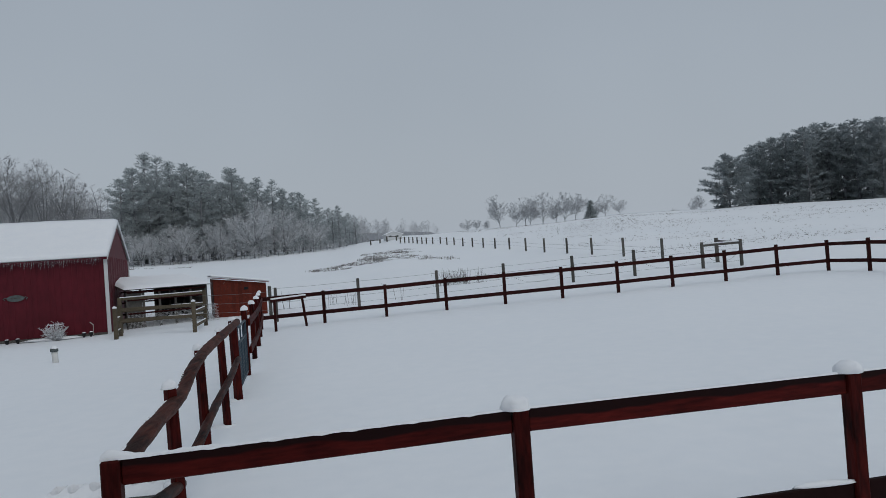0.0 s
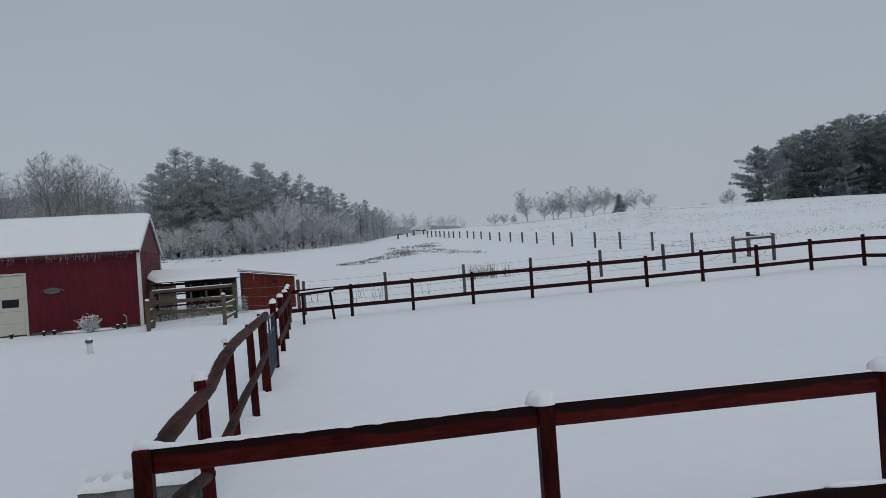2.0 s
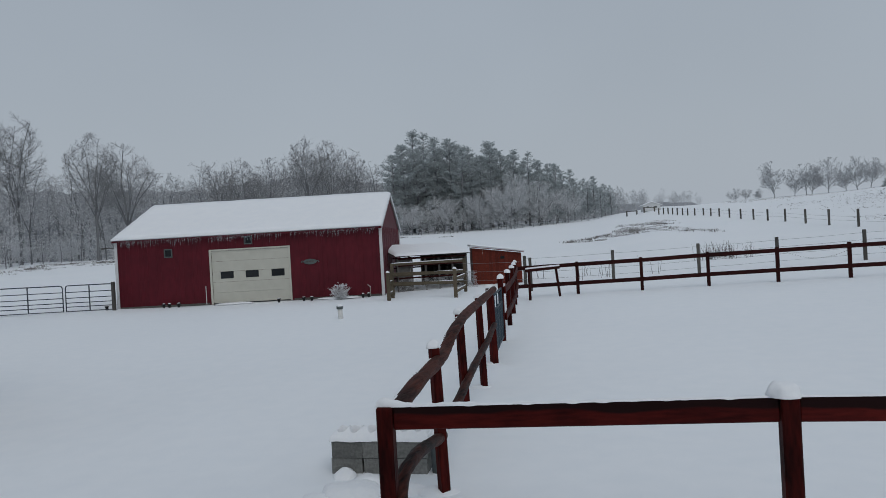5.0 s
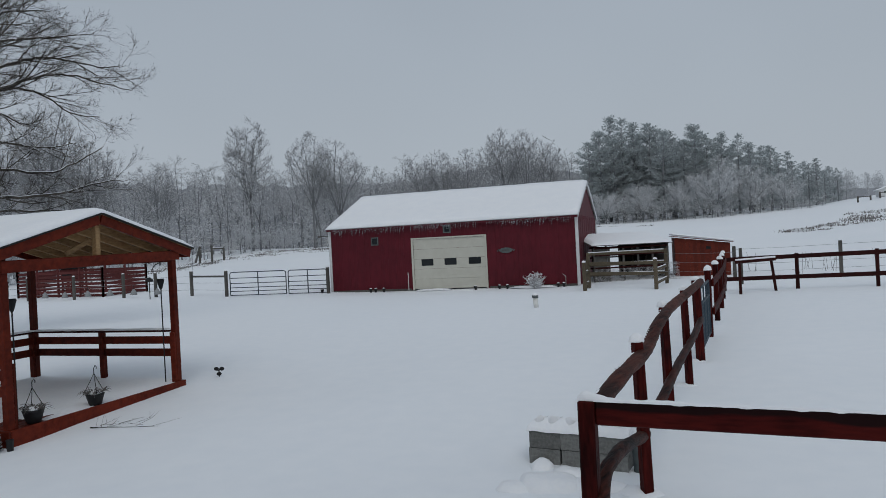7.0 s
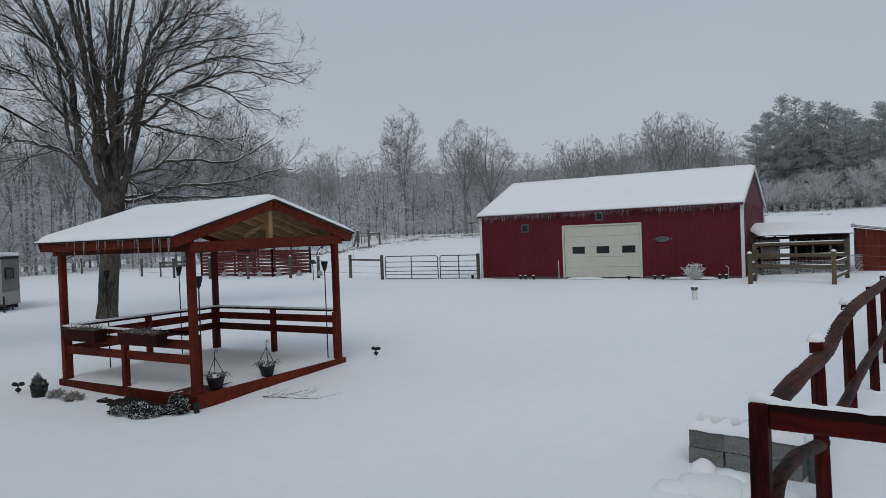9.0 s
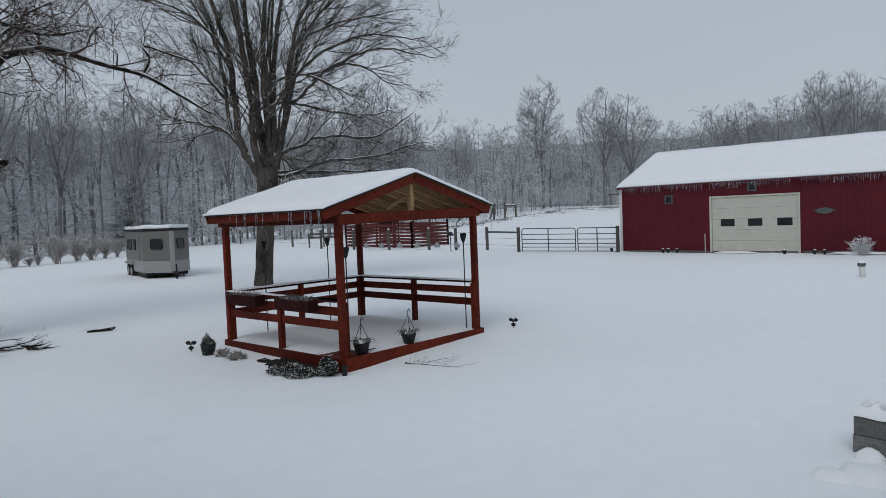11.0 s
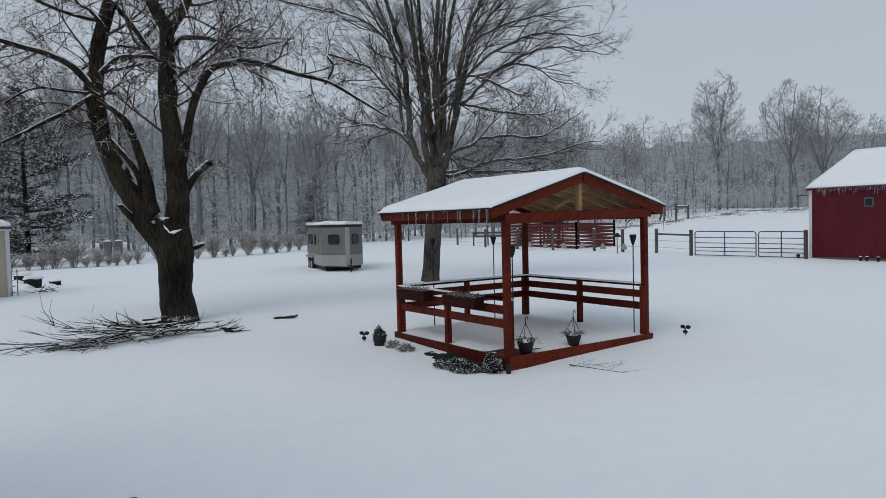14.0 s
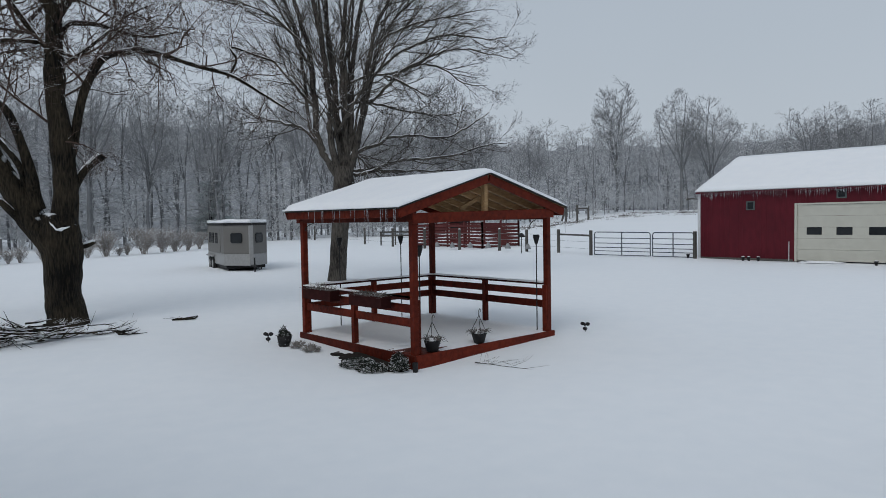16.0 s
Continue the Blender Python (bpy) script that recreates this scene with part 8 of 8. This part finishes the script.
# ---- field beyond the paddock ----
def build_field():
    f = thing("field_wire_fence", "grey posts and slack wires along the field", "fence")
    posts = [(-5.5, 35.2), (-1.12, 35.4), (3.0, 36.6), (6.8, 37.7), (10.86, 38.3), (14.47, 38.3), (18.4, 38.0), (20.17, 37.0)]
    for x, y in posts:
        z = ground(x, y)
        part("post", box(bmesh.new(), x - 0.075, x + 0.075, y - 0.075, y + 0.075, z - 0.05, z + 1.5, 0.015), GREY_WOOD, f)
    for (xa, ya), (xb, yb) in zip(posts, posts[1:]):
        for z in (0.3, 0.65, 1.0, 1.35):
            part("strand", tube(bmesh.new(), [(xa, ya, ground(xa, ya) + z), ((xa + xb) / 2, (ya + yb) / 2, (ground(xa, ya) + ground(xb, yb)) / 2 + z - 0.02), (xb, yb, ground(xb, yb) + z)], 0.007, 3), WIRE, f)
        if xa > 6:
            # sagging snow-beaded strand
            bm = bmesh.new()
            for k in range(35):
                u = k / 34
                x, y = xa + (xb - xa) * u, ya + (yb - ya) * u
                z = ground(x, y) + 1.0 - 0.72 * (1 - (2 * u - 1) ** 2)
                bmesh.ops.create_icosphere(bm, subdivisions=1, radius=0.021, matrix=Matrix.Translation((x, y, z)))
            tagged(part("beads", bm, GREY_WOOD, f, "sagging snow-beaded strand"), kind="stuff")
    h = thing("fence_brace", "timber H-brace with snow on its crossbar", "brace")
    a, b, c = posts[6], posts[7], (20.72, 40.85)
    z = ground(*c)
    part("post", box(bmesh.new(), c[0] - 0.09, c[0] + 0.09, c[1] - 0.09, c[1] + 0.09, z - 0.05, z + 1.5, 0.015), GREY_WOOD, h)
    A, B, C = (Vector((*q, ground(*q) + 1.3)) for q in (a, b, c))
    part("crossbar", beam(bmesh.new(), A, B, 0.1, 0.12), GREY_WOOD, h)
    part("crossbar_snow", beam(bmesh.new(), A + Vector((0, 0, 0.1)), B + Vector((0, 0, 0.1)), 0.1, 0.07, 0.02), SNOW_CAP, h)
    part("crossbar", beam(bmesh.new(), C, B, 0.1, 0.12), GREY_WOOD, h)
    r = thing("far_post_row", "row of grey posts climbing the snowy field", "fence")
    line = [(-1.91, 95.8), (-2.26, 95.8), (-2.61, 95.5), (-2.94, 94.8), (-3.29, 93.8), (-3.68, 92.9), (-4.05, 91.9), (-4.57, 91.1), (-5.2, 90.0), (-5.73, 87.8), (-6.33, 86.2), (-7.05, 83.4), (-7.84, 81.0), (-8.72, 78.6), (-9.69, 76.4), (-10.86, 73.7), (-12.19, 69.7), (-13.69, 66.3), (-15.51, 62.8), (-17.47, 59.3), (-19.94, 55.2), (-22.9, 50.6)]
    row = []
    for yaw, rr in line:
        x, y = polar(yaw, rr)
        z = ground(x, y)
        row.append((x, y, z))
        tall = 0.84 + 0.6 * smooth(100, 55, rr)
        part("post", box(bmesh.new(), x - 0.08, x + 0.08, y - 0.08, y + 0.08, z - 0.05, z + tall, 0.015), GREY_WOOD, r)
    for p, q in zip(row, row[1:]):
        for z in (0.45, 0.78):
            part("strand", tube(bmesh.new(), [(p[0], p[1], p[2] + z), (q[0], q[1], q[2] + z)], 0.008, 3), WIRE, r)
    # corn stubble in rows on the hill, weeds in drifts nearer
    rnd = random.Random(9)
    src = []
    for k in range(5):
        bm = bmesh.new()
        for s in range(3):
            hgt = rnd.uniform(0.07, 0.19)
            dx, dy = rnd.gauss(0, 0.1), rnd.gauss(0, 0.06)
            blade(bm, rnd, Vector((rnd.gauss(0, 0.12), rnd.gauss(0, 0.05), -0.03)), Vector((dx, dy, hgt)).normalized(), hgt, 0.024)
        src.append(arrays(bm))
    places = []
    for row_k in range(62):
        for k in range(400):
            u = k / 400
            # rows run across the slope, nearly level
            x = 6 + 92 * u + rnd.uniform(-0.3, 0.3)
            y = 46 + row_k * 1.5 + 0.05 * (x - 20) + rnd.gauss(0, 0.07)
            rr = math.hypot(x, y)
            az = math.degrees(math.atan2(-x, y))
            if rr > 128 or az > -6.5 or az < -44:
                continue
            gone = noise.noise(Vector((x * 0.05, y * 0.16, 4))) + 0.5 * noise.noise(Vector((x * 0.3, y * 0.9, 8)))
            if x < 19.56 - (y - 46.0) * 0.114 + 1.5 or gone < rnd.uniform(-0.1, 0.45):
                continue
            places.append((rnd.randrange(5), plant(x, y, rnd.uniform(0.7, 1.3), rnd.uniform(0, 6.28))))
    scatter("corn_stubble", "broken rows of dry corn stubble through the snow", "stubble", src, WEED, places)
    src = []
    for k in range(5):
        bm = bmesh.new()
        for s in range(22):
            hgt = rnd.uniform(0.08, 0.24)
            blade(bm, rnd, Vector((rnd.gauss(0, 0.4), rnd.gauss(0, 0.4), -0.03)), Vector((rnd.gauss(0, 0.6), rnd.gauss(0, 0.6), 1)).normalized(), hgt, 0.030)
        src.append(arrays(bm))
    places = []
    for k in range(9000):
        yaw = rnd.uniform(-9, 40)
        rr = rnd.uniform(56, 104)
        x, y = polar(yaw, rr)
        crest = along([(-9, 63), (-5, 71), (-2, 75), (1, 77), (4, 75), (8, 69), (12, 64)], yaw)
        band = math.exp(-((rr - crest) / 7.0) ** 2) * smooth(-8, -6, yaw) * (1 - smooth(8, 12, yaw))
        band += 0.9 * math.exp(-((rr - 85) / 6.0) ** 2) * smooth(-4, -2, yaw) * (1 - smooth(0.5, 2.5, yaw)) + 0.9 * math.exp(-((rr - 99) / 4.0) ** 2) * smooth(8, 13, yaw)
        if band + 0.75 * noise.noise(Vector((x * 0.16, y * 0.4, 2))) + 0.3 * noise.noise(Vector((x * 0.7, y * 1.2, 5))) + 0.45 * noise.noise(Vector((x * 1.6, y * 2.2, 8))) < rnd.uniform(0.88, 1.5):
            continue
        places.append((rnd.randrange(5), plant(x, y, rnd.uniform(0.6, 1.5), rnd.uniform(0, 6.28))))
    for k in range(420):
        # rough grass strip before the wood
        yaw = rnd.uniform(34, 60)
        x, y = polar(yaw, along(WOOD_EDGE, yaw) - 9 + rnd.gauss(0, 3.0))
        places.append((rnd.randrange(5), plant(x, y, rnd.uniform(0.6, 1.2), rnd.uniform(0, 6.28))))
    scatter("dry_weeds", "drifts of dry brown weeds poking through the snow", "weeds", src, WEED, places)
    # tall weeds by the wire fence
    for k in range(16):
        x, y = (rnd.uniform(4.0, 6.6), rnd.uniform(44, 47)) if k < 10 else (rnd.uniform(-6, 2), rnd.uniform(37, 42))
        w = thing("tall_weed", "tall dry weed stalks above the snow", "weed", at_ground(x, y), "tall weeds by the wire")
        bm = bmesh.new()
        for s in range(13 if k < 10 else 4):
            hgt = rnd.uniform(0.5, 1.1)
            o = Vector((rnd.gauss(0, 0.25), rnd.gauss(0, 0.25), -0.05))
            tube(bm, [o, o + Vector((rnd.gauss(0, 0.15), rnd.gauss(0, 0.1), hgt))], [0.012, 0.005], 3, False)
        tagged(part("stalks", bm, WEED, w), kind="stuff")
    # far house and sheds on the crest
    x, y = 2.4, 106.0
    h = thing("far_house", "small pale house with a snowy roof on the crest", "house", at_ground(x, y, 12))
    bm = bmesh.new()
    ends = [[bm.verts.new((xx, yy, zz)) for xx, zz in ((-2.8, -0.3), (2.8, -0.3), (2.8, 2.1), (0, 3.3), (-2.8, 2.1))] for yy in (-2.0, 2.0)]
    bm.faces.new(ends[0])
    bm.faces.new(ends[1][::-1])
    for i in range(5):
        bm.faces.new((ends[0][i], ends[1][i], ends[1][(i + 1) % 5], ends[0][(i + 1) % 5]))
    part("wall", bm, TRIM, h)
    for sg in (-1, 1):
        bm = bmesh.new()
        vs = [bm.verts.new((sg * xx, yy, zz)) for yy in (-2.35, 2.35) for xx, zz in ((0, 3.34), (3.3, 1.93), (3.3, 2.16), (0, 3.6))]
        for q in ((0, 1, 2, 3), (7, 6, 5, 4), (0, 4, 5, 1), (1, 5, 6, 2), (2, 6, 7, 3), (3, 7, 4, 0)):
            bm.faces.new([vs[i] for i in q])
        bmesh.ops.recalc_face_normals(bm, faces=bm.faces)
        part("roof", bm, SNOW_CAP, h)
    h.scale = (0.44, 0.44, 0.36)
    for xx in (-1.6, 0.9):
        part("window", box(bmesh.new(), xx, xx + 0.7, -2.04, -2.0, 0.9, 1.6), SIGN, h)
    for k, (yaw, r) in enumerate(((0.15, 104), (-1.2, 102))):
        x, y = polar(yaw, r)
        g = thing("far_rail_gate", "dark timber gateway posts with a rail", "gate", at_ground(x, y, 10), "gateways on the crest")
        for xx in (-0.75, 0.75):
            part("post", box(bmesh.new(), xx - 0.1, xx + 0.1, -0.1, 0.1, -0.1, 1.5), GREY_WOOD, g)
        part("rail", box(bmesh.new(), -0.65, 0.65, -0.06, 0.06, 1.2, 1.4), GREY_WOOD, g)
        g.scale = (0.95, 0.75, 0.5)
    x, y = polar(-17.6, 139)
    tree_thing("small_spruce", "small dark conical spruce on the crest", "tree", pine_tree(700, 3.9, 1.0, 0.02, 0.36, 16, 0.36, True), (BARK, NEEDLE), at_ground(x, y, 0, -0.2))


build_field()
